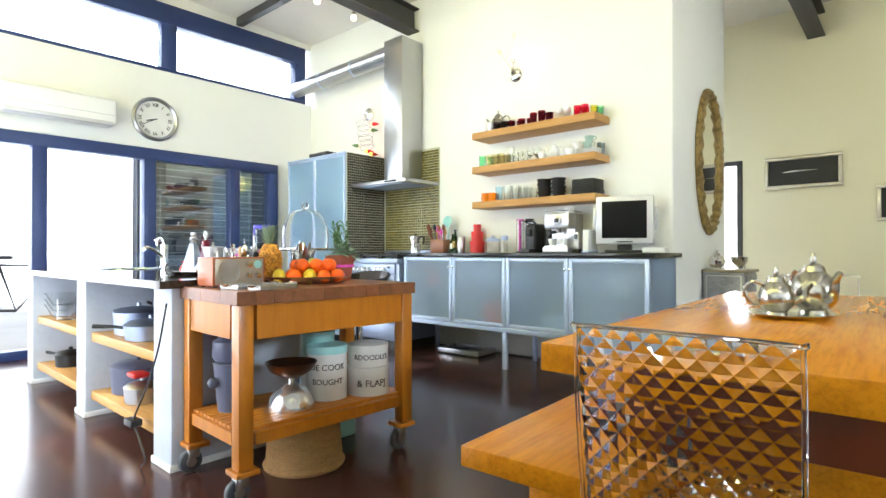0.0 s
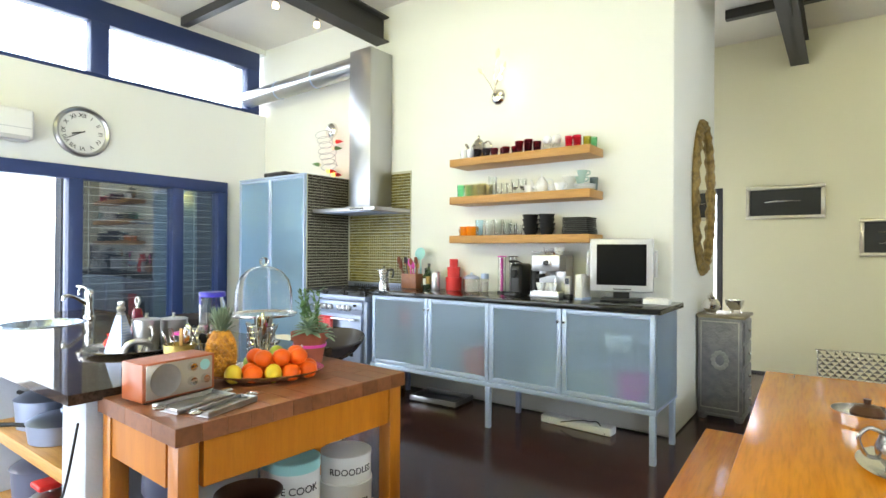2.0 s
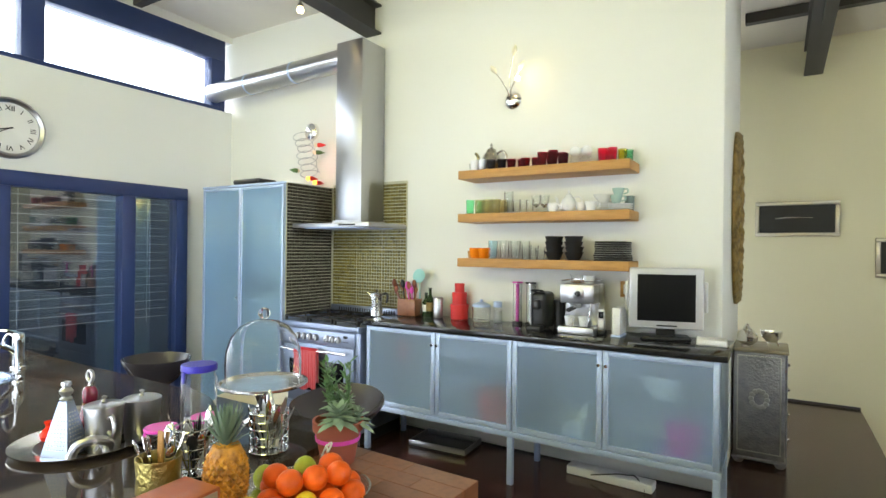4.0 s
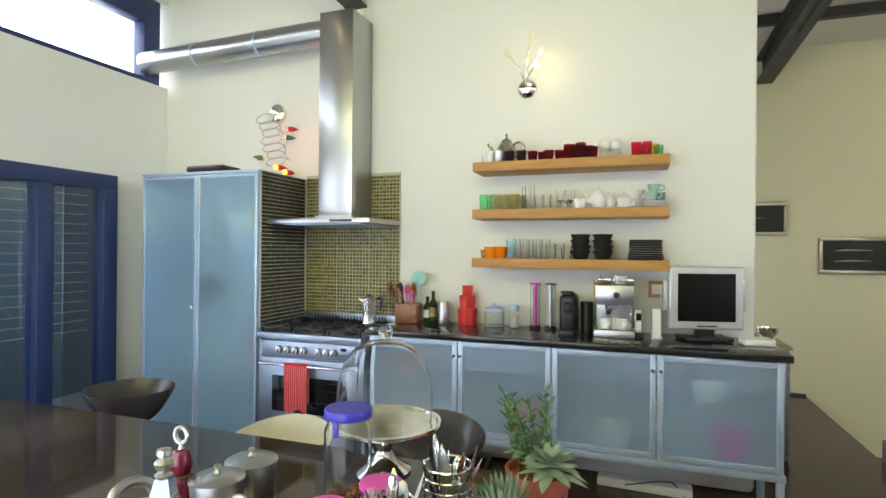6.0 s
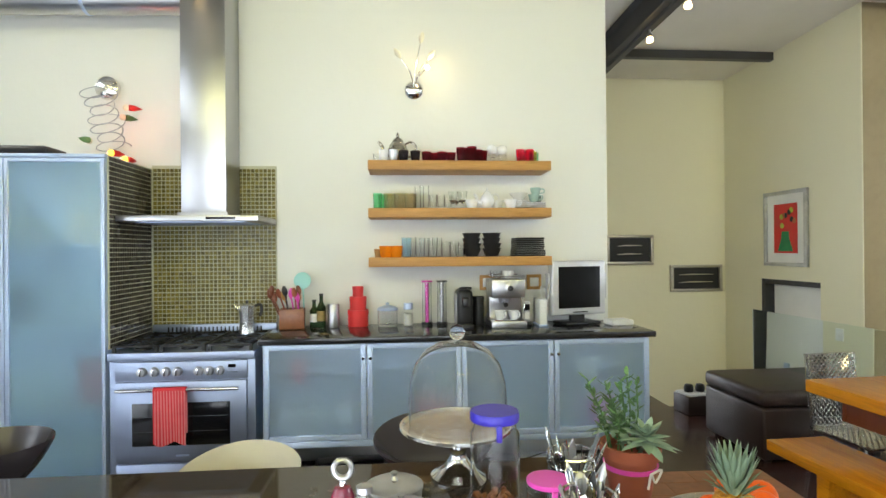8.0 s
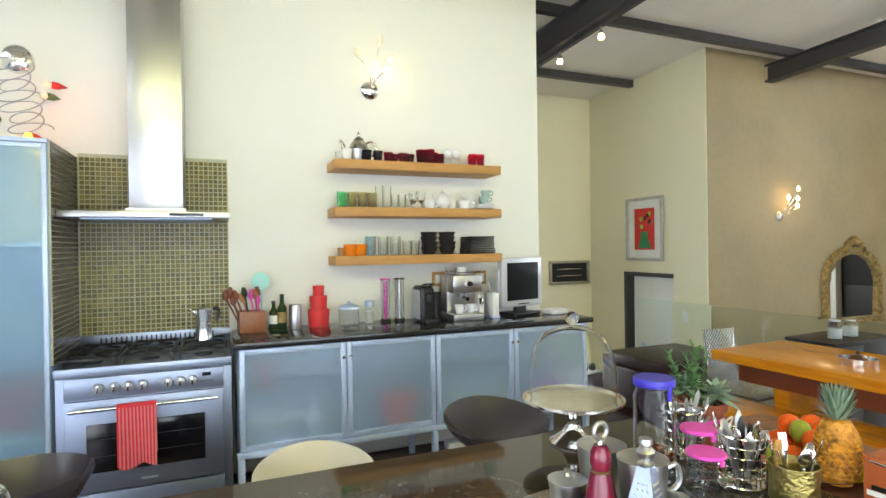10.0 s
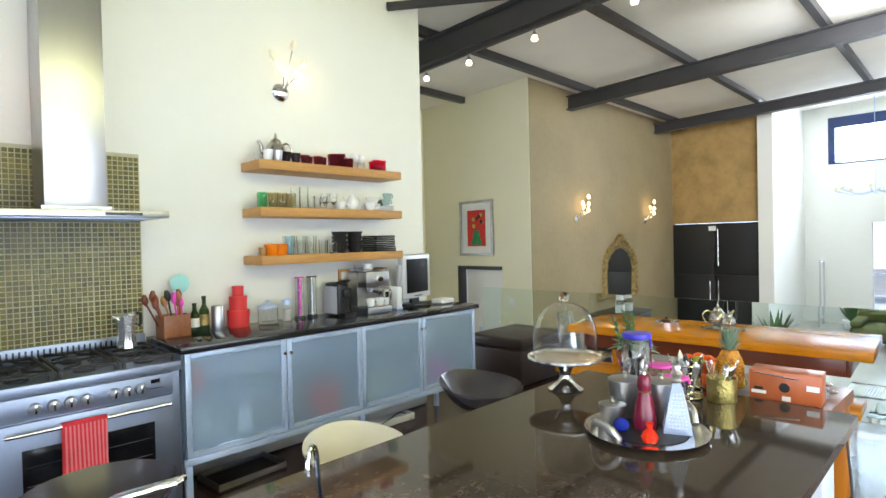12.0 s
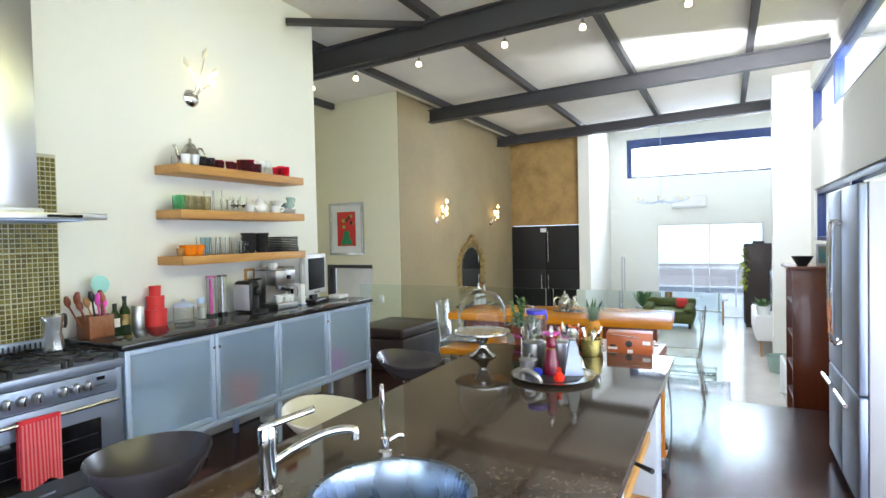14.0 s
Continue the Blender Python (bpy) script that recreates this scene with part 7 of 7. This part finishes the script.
# a small toy
solid("yellow_toy", lathe(B(), [(0, 0), (0.04, 0), (0.045, 0.03), (0.02, 0.06), (0, 0.062)], 16), "lemon", "small yellow object beside the ottoman", "toy", x=0.02, y=4.5, z=0)

# oval mirror on the wall's end
mi = thing("oval_mirror", -1.33, 4.80, 1.645, 0, "tall oval mirror in a carved gilt frame", "mirror")
bm = B()
n = 72
prev = None
ringset = []
for k in range(n):
    a = 2 * math.pi * k / n
    wob = 1 + 0.03 * math.sin(a * 18) + 0.015 * math.sin(a * 7 + 1)
    c = Vector((0, 0.285 * math.cos(a), 0.54 * math.sin(a)))
    nrm = Vector((0, math.cos(a) / 0.285, math.sin(a) / 0.54)).normalized()
    ringset.append([bm.verts.new(c + nrm * (d * wob) + Vector((x, 0, 0))) for d, x in ((-0.03, 0.004), (-0.03, 0.022), (-0.005, 0.045 + 0.008 * math.sin(a * 24)), (0.035, 0.04 + 0.01 * math.sin(a * 24 + 2)), (0.062, 0.02), (0.062, 0.004))])
for k in range(n):
    a, b = ringset[k], ringset[(k + 1) % n]
    for j in range(6):
        bm.faces.new((a[j], a[(j + 1) % 6], b[(j + 1) % 6], b[j]))
part("carved_frame", bm, "gilt", mi)
bm = B()
vs = [bm.verts.new((0.012, 0.265 * math.cos(2 * math.pi * k / 48), 0.52 * math.sin(2 * math.pi * k / 48))) for k in range(48)]
bm.faces.new(vs)
part("mirror_glass", bm, "mirror", mi)
sc = thing("embossed_cabinet", -1.165, 4.80, 0, 0, "small embossed grey metal cabinet with four drawers", "cabinet")
part("body", box(B(), -0.15, 0.145, -0.19, 0.19, 0.05, 0.745, 0.006), "carved", sc)
part("top", box(B(), -0.16, 0.165, -0.205, 0.205, 0.745, 0.767, 0.006), "carved_top", sc)
part("plinth", box(B(), -0.158, 0.158, -0.198, 0.198, 0.03, 0.05, 0.006), "carved", sc)
for x in (-0.12, 0.12):
    for y in (-0.16, 0.16):
        part("foot", lathe(B(), [(0, 0), (0.02, 0), (0.032, 0.012), (0.03, 0.03), (0, 0.03)], 14, pose(x, y, 0)), "carved", sc)
for k in range(4):
    dw = part("drawer", box(B(), 0.1452, 0.158, -0.165, 0.165, 0.075 + k * 0.167, 0.225 + k * 0.167, 0.005), "carved", sc)
    part("pull", ball(B(), 0.166, 0, 0.15 + k * 0.167, 0.011), "silver", dw)
for k in range(12):
    a = 2 * math.pi * k / 12
    part("embossed_petal", lathe(B(), [(0, 0), (0.018, 0), (0.012, 0.006), (0, 0.007)], 10, pose(0.045 * math.cos(a), -0.1902, 0.44 + 0.055 * math.sin(a), 90)), "pewter", sc)
for a in ((-0.13, 0.125, 0.715, 0.723), (-0.13, 0.125, 0.085, 0.093), (-0.13, -0.122, 0.093, 0.715), (0.117, 0.125, 0.093, 0.715)):
    part("stud_border", box(B(), a[0], a[1], -0.193, -0.1902, a[2], a[3], 0.001), "pewter", sc)
up = thing("pewter_urn", -1.24, 4.70, 0.7672, 0, "round embossed pewter urn with a lid", "urn")
part("belly", lathe(B(), [(0, 0), (0.035, 0), (0.03, 0.012), (0.06, 0.04), (0.065, 0.07), (0.045, 0.105), (0.025, 0.115), (0, 0.115)], 28), "silver", up)
part("lid", lathe(B(), [(0.028, 0.116), (0.03, 0.122), (0.012, 0.14), (0.012, 0.15), (0, 0.158)], 18), "silver", up)
wb = thing("silver_bowl", -1.10, 4.82, 0.7672, 0, "silver bowl on little feet", "bowl")
part("bowl", lathe(B(), [(0, 0.025), (0.03, 0.027), (0.06, 0.06), (0.066, 0.1), (0.063, 0.1), (0.056, 0.062), (0.028, 0.031), (0, 0.03)], 28), "silver", wb)
for k in range(3):
    a = 2.1 * k
    part("foot", tube(B(), [(0.03 * math.cos(a), 0.03 * math.sin(a), 0.03), (0.042 * math.cos(a), 0.042 * math.sin(a), 0.0)], 0.006, 6), "silver", wb)

# ---- taupe wall ----
for x in (2.22, 4.4):
    wl = thing("flame_wall_lamp", x, 4.65, 1.68, 0, "chrome wall lamp with four lit flame bulbs", "wall lamp", "taupe wall lamps")
    part("backplate", lathe(B(), [(0, 0), (0.055, 0), (0.05, 0.025), (0.02, 0.035), (0, 0.035)], 24, pose(0, 0, 0, 90)), "chrome", wl)
    for tx, tz in ((0.05, 0.19), (0.21, 0.29), (0.2, 0.18), (0.19, 0.1)):
        part("arm", tube(B(), curve_points([(0, -0.03, 0), (tx * 0.4, -0.09, tz * 0.45), (tx, -0.1, tz)], 5), 0.004, 6), "chrome", wl)
        part("flame_bulb", lathe(B(), [(0, -0.005), (0.014, 0.0), (0.02, 0.022), (0.01, 0.045), (0, 0.06)], 12, pose(tx, -0.1, tz)), "bulb", wl, "glowing flame bulb")
    lamp = bpy.data.lights.new("taupe_lamp_glow", "POINT")
    lamp.energy, lamp.color, lamp.shadow_soft_size = 3.0, (1.0, 0.68, 0.30), 0.06
    new("taupe_lamp_glow", lamp).matrix_basis = at(x + 0.13, 4.48, 1.87)
am = thing("arched_mirror", 3.5, 4.65, 0.9, 0, "arched mirror in an ornate gilt frame", "mirror")


def arch(w, z0, zs, n=24):
    return [(-w, z0), (-w, zs)] + [(-w * math.cos(math.pi * k / n), zs + w * 0.75 * math.sin(math.pi * k / n)) for k in range(1, n)] + [(w, zs), (w, z0)]


bm = B()
sets = []
for w, z0, zs, y in ((0.44, -0.42, 0.0, -0.01), (0.45, -0.43, 0.0, -0.045), (0.53, -0.5, 0.02, -0.06), (0.56, -0.52, 0.03, -0.01)):
    sets.append([bm.verts.new((x, y + (0.008 * math.sin(k * 2.1) if y < -0.04 else 0), z)) for k, (x, z) in enumerate(arch(w, z0, zs))])
for a, b in zip(sets, sets[1:]):
    m_ = len(a)
    for k in range(m_):
        bm.faces.new((a[k], a[(k + 1) % m_], b[(k + 1) % m_], b[k]))
part("gilt_frame", bm, "gilt", am)
bm = B()
for k in range(7):
    ball(bm, (k - 3) * 0.055, -0.04, 0.50 - 0.012 * (k - 3) ** 2, 0.045 if k != 3 else 0.06, 1.0, 12, 8)
part("crest", bm, "gilt", am)
bm = B()
bm.faces.new([bm.verts.new((x, -0.015, z)) for x, z in arch(0.445, -0.425, 0.0)])
part("mirror_glass", bm, "mirror", am)
bc = thing("black_cupboard", 5.62, 3.93, -0.5, 0, "tall black double-door cupboard with long steel handles", "cupboard")
part("carcass", box(B(), 0.02, 0.3, -0.72, 0.72, 0.0, 2.11, 0.004), "black", bc)
for s in (-1, 1):
    for z0, z1 in ((0.02, 1.2), (1.21, 2.1)):
        d = part("door", box(B(), 0.0, 0.0198, min(0.004 * s, 0.715 * s), max(0.004 * s, 0.715 * s), z0, z1, 0.003), "matte_black", bc)
        if z0 < 1 or s < 0:
            part("handle", tube(B(), [(-0.03, 0.07 * s, z0 + 0.35 if z0 < 1 else z0 + 0.15), (-0.03, 0.07 * s, z1 - 0.1)], 0.011, 8), "chrome", d)
part("notice", box(B(), -0.004, -0.001, -0.03, 0.09, 1.98, 2.06), "white", bc)

# ---- beside the kitchen's south wall ----
fr = thing("refrigerator", -1.55, -0.29, 0, 0, "stainless steel double-door refrigerator", "refrigerator")
part("body", box(B(), -0.43, 0.43, -0.36, 0.30, 0.03, 1.66, 0.008), "gray_plastic", fr)
part("plinth", box(B(), -0.41, 0.41, -0.33, 0.28, 0.0, 0.0298), "black", fr)
for x0, x1, hx in ((-0.428, -0.003, -0.05), (0.003, 0.428, 0.05)):
    for z0, z1 in ((0.6, 1.655), (0.05, 0.595)):
        d = part("door", box(B(), x0, x1, 0.3005, 0.345, z0, z1, 0.012, 3), "stove_steel", fr)
        if z0 > 0.5:
            part("handle", tube(B(), curve_points([(hx, 0.345, 0.8), (hx, 0.39, 0.84), (hx, 0.39, 1.42), (hx, 0.345, 1.46)], 6), 0.012, 10), "chrome", d)
    part("drawer_handle", tube(B(), [(x0 + 0.06, 0.385, 0.53), (x1 - 0.06, 0.385, 0.53)], 0.012, 10), "chrome", fr)
dr = thing("dresser", 0.9, -0.2, -0.5, 0, "red-brown cherry wood dresser with open shelves", "dresser")
for a in ((-0.30, -0.27), (0.27, 0.30)):
    part("side_panel", box(B(), a[0], a[1], -0.21, 0.29, 0.06, 1.56, 0.004), "cherry", dr)
part("back_panel", box(B(), -0.27, 0.27, -0.21, -0.19, 0.06, 1.56), "cherry", dr)
part("top", box(B(), -0.33, 0.33, -0.215, 0.33, 1.56, 1.59, 0.006), "cherry", dr)
for z in (0.06, 0.34, 0.62, 0.92, 1.24):
    part("shelf", box(B(), -0.27, 0.27, -0.19, 0.28, z, z + 0.022), "cherry", dr)
for x in (-0.26, 0.26):
    for y in (-0.17, 0.25):
        part("foot", box(B(), x - 0.035, x + 0.035, y - 0.035, y + 0.035, 0, 0.0598, 0.006), "cherry", dr)
for z in (0.082, 0.362, 0.642, 0.942, 1.262):
    for k in range(4):
        solid("dish_stack", lathe(B(), cup(0.035, 0.05, 0.07 + 0.03 * ((k + int(z * 10)) % 3)), 18), ("ceramic", "sage", "ceramic", "pewter")[k], "pale crockery on the dresser shelf", "crockery", "", "dresser crockery", 0.9 - 0.18 + k * 0.12, 0.0, -0.5 + z)
solid("black_bowl", lathe(B(), cup(0.04, 0.09, 0.09), 24), "matte_black", "black bowl on top of the dresser", "bowl", x=0.72, y=0.0, z=1.0902)
ph = thing("photo_frame", 0.85, -0.25, 1.0902, 90, "small framed blue-green landscape picture", "picture frame")
part("frame", box(B(), -0.13, 0.13, -0.012, 0.012, 0, 0.2, 0.004), "gray_plastic", ph)
part("print", box(B(), -0.11, 0.11, 0.0122, 0.0145, 0.02, 0.18), mat("faded_print", (0.12, 0.30, 0.33), 0.5, var=0.8, var_scale=16, second=(0.30, 0.28, 0.16)), ph)

# ---- living room ----
LV = -0.4995
lt = thing("living_table", 7.55, 1.25, LV, 0, "pale long dining table in the living room", "table")
part("tabletop", box(B(), -0.45, 0.45, -0.65, 0.65, 0.50, 0.54, 0.006), "white", lt)
for x in (-0.38, 0.38):
    for y in (-0.55, 0.55):
        part("leg", box(B(), x - 0.03, x + 0.03, y - 0.03, y + 0.03, 0, 0.4998, 0.004), "oak", lt)
for k in range(3):
    solid("blue_bowl", lathe(B(), cup(0.04, 0.10, 0.09, 0.005), 24), "bluegrey", "dark blue bowl on the living room table", "bowl", "", "blue bowls", 7.4, 1.0 + k * 0.25, LV + 0.5405)
so = thing("green_sofa", 6.6, 1.7, LV, 0, "low olive green sofa with a red patterned cushion", "sofa")
olive = mat("olive_fabric", (0.10, 0.11, 0.03), 0.9, var=0.4, var_scale=12, bump=0.4, bump_scale=120)
part("seat", box(B(), -0.4, 0.4, -0.42, 0.42, 0.08, 0.28, 0.05, 4), olive, so)
part("backrest", box(B(), 0.22, 0.42, -0.42, 0.42, 0.2805, 0.42, 0.05, 4), olive, so)
for y in (-0.34, 0.34):
    part("arm", box(B(), -0.4, 0.215, y - 0.08, y + 0.08, 0.2805, 0.36, 0.035, 4), olive, so)
for x in (-0.33, 0.33):
    for y in (-0.35, 0.35):
        part("foot", lathe(B(), [(0, 0), (0.02, 0), (0.025, 0.08), (0, 0.08)], 10, pose(x, y, 0)), "black", so)
solid("red_cushion", box(B(), -0.06, 0.06, -0.10, 0.10, 0, 0.17, 0.055, 4), "red", "red patterned cushion on the sofa", "cushion", x=6.7, y=1.5, z=LV + 0.2825)
gt = thing("glass_side_table", 1.2, 1.0, LV, 0, "glass and steel side table below the balustrade", "side table")
part("glass_top", box(B(), -0.25, 0.25, -0.25, 0.25, 0.42, 0.432, 0.003), "rail_glass", gt)
part("shelf", box(B(), -0.22, 0.22, -0.22, 0.22, 0.15, 0.17, 0.003), "black", gt)
for x in (-0.23, 0.23):
    for y in (-0.23, 0.23):
        part("leg", tube(B(), [(x, y, 0), (x, y, 0.4198)], 0.014, 10), "chrome", gt)
tc = thing("tall_dark_cabinet", 7.3, 0.05, LV, 0, "tall dark wood cabinet by the terrace doors", "cabinet")
part("body", box(B(), -0.25, 0.25, -0.25, 0.24, 0.06, 1.66, 0.006), "leather", tc)
part("plinth", box(B(), -0.24, 0.24, -0.24, 0.23, 0, 0.0598), "black", tc)
for x0, x1 in ((-0.245, -0.002), (0.002, 0.245)):
    part("door", box(B(), x0, x1, 0.2405, 0.26, 0.08, 1.64, 0.003), "leather", tc)
solid("dark_tray", box(B(), -0.14, 0.14, -0.1, 0.1, 0, 0.05, 0.01), "black", "dark box on top of the tall cabinet", "box", x=7.3, y=0.05, z=LV + 1.6602)
tu = thing("television_unit", 5.0, 0.0, LV, 0, "low white television unit on tapered legs", "television unit")
part("body", box(B(), -0.8, 0.8, -0.3, 0.22, 0.25, 0.62, 0.008), "white", tu)
for k in range(3):
    part("drawer", box(B(), -0.78 + k * 0.525, -0.265 + k * 0.525, 0.2205, 0.235, 0.27, 0.6, 0.003), "white", tu)
for x in (-0.7, 0.7):
    for y in (-0.24, 0.16):
        part("leg", tube(B(), [(x, y, 0.25), (x * 1.05, y, 0.0)], [0.02, 0.012], 10), "oak", tu)
tv = thing("television", 5.1, -0.02, LV + 0.6205, 0, "thin black flat-screen television", "television")
part("screen", box(B(), -0.5, 0.5, -0.02, 0.01, 0.08, 0.66, 0.005), "screen", tv)
part("foot", box(B(), -0.2, 0.2, -0.1, 0.1, 0, 0.015, 0.003), "black", tv)
part("neck", box(B(), -0.04, 0.04, -0.015, 0.005, 0.015, 0.0798), "black", tv)
solid("green_basin", lathe(B(), cup(0.16, 0.2, 0.22, 0.006), 28), "sage", "grey-green tub beside the television unit", "tub", x=3.3, y=-0.05, z=LV)
solid("storage_bench", box(B(), -0.5, 0.5, -0.19, 0.25, 0, 0.4, 0.01), "enamel", "low cream storage box along the wall", "storage box", x=2.0, y=-0.2, z=LV)
solid("rug", box(B(), -0.42, 0.42, -0.16, 0.2, 0, 0.012, 0.004), mat("woven_rug", (0.45, 0.36, 0.30), 0.95, var=0.9, var_scale=22, second=(0.20, 0.11, 0.09), bump=0.5, bump_scale=150), "patterned woven mat on the storage box", "rug", x=2.0, y=-0.18, z=LV + 0.4002)


def bushy(name, x, y, z, r, h, n, label, seed, potted=True):
    p = thing(name, x, y, z, 0, label, "plant", "house plants")
    if potted:
        part("pot", lathe(B(), [(0, 0), (r * 0.5, 0), (r * 0.65, 0.14), (r * 0.58, 0.14), (0, 0.12)], 20), "ceramic", p)
    random.seed(seed)
    bm = B()
    for _ in range(n):
        a, u = random.uniform(0, 6.28), random.random()
        leaf_mesh(bm, (0.03 * math.cos(a), 0.03 * math.sin(a), 0.13), (math.cos(a) * r, math.sin(a) * r, h * (0.3 + 0.9 * u)), h * random.uniform(0.6, 1.0), 0.025, 0.003, 0.08 * random.random())
    part("foliage", bm, "leaf", p)


bushy("potted_fern", 4.4, 0.12, LV + 0.6205, 0.16, 0.22, 34, "small green plant beside the television", 31)
bushy("floor_plant", 1.35, -0.1, LV, 0.2, 0.35, 40, "leafy green plant in a white pot", 33)
bushy("window_plant", 7.75, 2.3, LV, 0.22, 0.45, 40, "tall green plant by the living room window", 35)
bushy("corner_plant", 5.3, 2.85, LV, 0.22, 0.5, 40, "green plant by the white pier", 37)
hp = thing("hanging_vine", 6.95, 0.3, LV + 1.3, 0, "yellow-green vine trailing from the cabinet", "plant")
random.seed(41)
bm = B()
for k in range(46):
    leaf_mesh(bm, (random.uniform(-0.06, 0.06), random.uniform(-0.06, 0.06), -0.02 * k * 0.9 + 0.3), (random.uniform(-1, 1), random.uniform(-1, 1), -0.3), 0.09, 0.022, 0.002, 0.03)
part("foliage", bm, "lime", hp)
part("stem", tube(B(), [(0.22, -0.18, 0.42), (0.1, -0.12, 0.45), (0, 0, 0.36), (0.02, 0, -0.5)], 0.006, 6), "leaf", hp)
ac2 = thing("air_conditioner", EX, 1.35, 2.1, 0, "white wall-mounted air conditioner in the living room", "air conditioner")
part("casing", box(B(), -0.2, 0.0, -0.36, 0.36, -0.13, 0.13, 0.03, 3), "white", ac2)
part("louvre", box(B(), -0.204, -0.15, -0.33, 0.33, -0.125, -0.09, 0.005), "gray_plastic", ac2)
cl = thing("ceiling_chandelier", 6.2, 1.75, 2.0, 0, "thin-armed pale chandelier over the living room table", "chandelier")
part("rod", tube(B(), [(0, 0, 0), (0, 0, 1.68)], 0.005, 6), "alu", cl)
for k in range(8):
    a = 2 * math.pi * k / 8
    ar = part("arm", tube(B(), curve_points([(0, 0, 0.05), (0.25 * math.cos(a), 0.25 * math.sin(a), 0.0), (0.5 * math.cos(a), 0.5 * math.sin(a), 0.06)], 5), 0.006, 6), "alu", cl)
    part("cup", lathe(B(), cup(0.02, 0.035, 0.05), 12, pose(0.5 * math.cos(a), 0.5 * math.sin(a), 0.06)), "petal", ar)
ch = thing("picture_stand", 7.9, 2.75, LV, 0, "slim grey picture frame leaning by the window", "picture frame")
for a in ((-0.2, 0.2, 1.35, 1.38), (-0.2, 0.2, 0.1, 0.13), (-0.2, -0.17, 0.0, 1.35), (0.17, 0.2, 0.0, 1.35)):
    part("bar", box(B(), a[0], a[1], -0.015, 0.015, a[2], a[3]), "gray_plastic", ch)
tf = thing("terrace_railing", 10.5, 0.9, -0.53, 0, "pale metal railing on the terrace", "railing")
for z in (0.5, 1.0):
    part("rail", tube(B(), [(0, -2.5, z), (0, 2.5, z)], 0.03, 8), "white", tf)
for k in range(6):
    part("post", tube(B(), [(0, -2.5 + k, 0), (0, -2.5 + k, 1.0)], 0.025, 8), "white", tf)

# ---- mosaic splashback, small tiles last ----
sbk = slab("splashback", "grout", -4.335, -3.56, 3.968, 3.979, 0.86, 1.94, label="pale grouted bed of the mosaic splashback")
sbs = slab("splashback_side", "grout", -4.344, -4.336, 3.445, 3.967, 0.86, 1.915, label="pale grouted bed of the side mosaic")
PITCH = 0.0262


def tile_mesh(name, size, depth, axis, material):
    bm = B()
    h = size / 2
    if axis == "y":
        box(bm, -h, h, -depth, 0, -h, h, 0.0015, 1)
    else:
        box(bm, 0, depth, -h, h, -h, h, 0.0015, 1)
    return mesh_of(name, bm, material, False)


tile_y = tile_mesh("tile", 0.0212, 0.004, "y", "mosaic")
rest, rest_side = B(), B()
count = 0
nx, nz = int(0.775 / PITCH), int(1.08 / PITCH)
for j in range(nz):
    for i in range(nx):
        x, z = -4.335 + 0.019 + i * PITCH + 0.003 * (i // 10), 0.86 + 0.017 + j * PITCH + 0.003 * (j // 10)
        if x > -3.572 or z > 1.928:
            continue
        if 0.93 < z < 1.42 and x > -4.06 and count < 300:
            ob = new("tile", tile_y)
            ob.parent = sbk
            ob.location = (x, 3.968, z)
            count += 1
        else:
            h = 0.0106
            box(rest, x - h, x + h, 3.964, 3.968, z - h, z + h)
for j in range(int(1.05 / PITCH)):
    for i in range(int(0.52 / PITCH)):
        y, z, h = 3.445 + 0.017 + i * PITCH, 0.86 + 0.016 + j * PITCH, 0.0106
        box(rest_side, -4.336, -4.332, y - h, y + h, z - h, z + h)
ob = new("mosaic_tiles", mesh_of("mosaic_tiles", rest, "mosaic", False))
ob.parent = sbk
tagged(ob, kind="stuff")
# side panel tiles have a darker tone than the back ones
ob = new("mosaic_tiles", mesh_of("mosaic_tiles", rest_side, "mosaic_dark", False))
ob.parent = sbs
tagged(ob, kind="stuff")
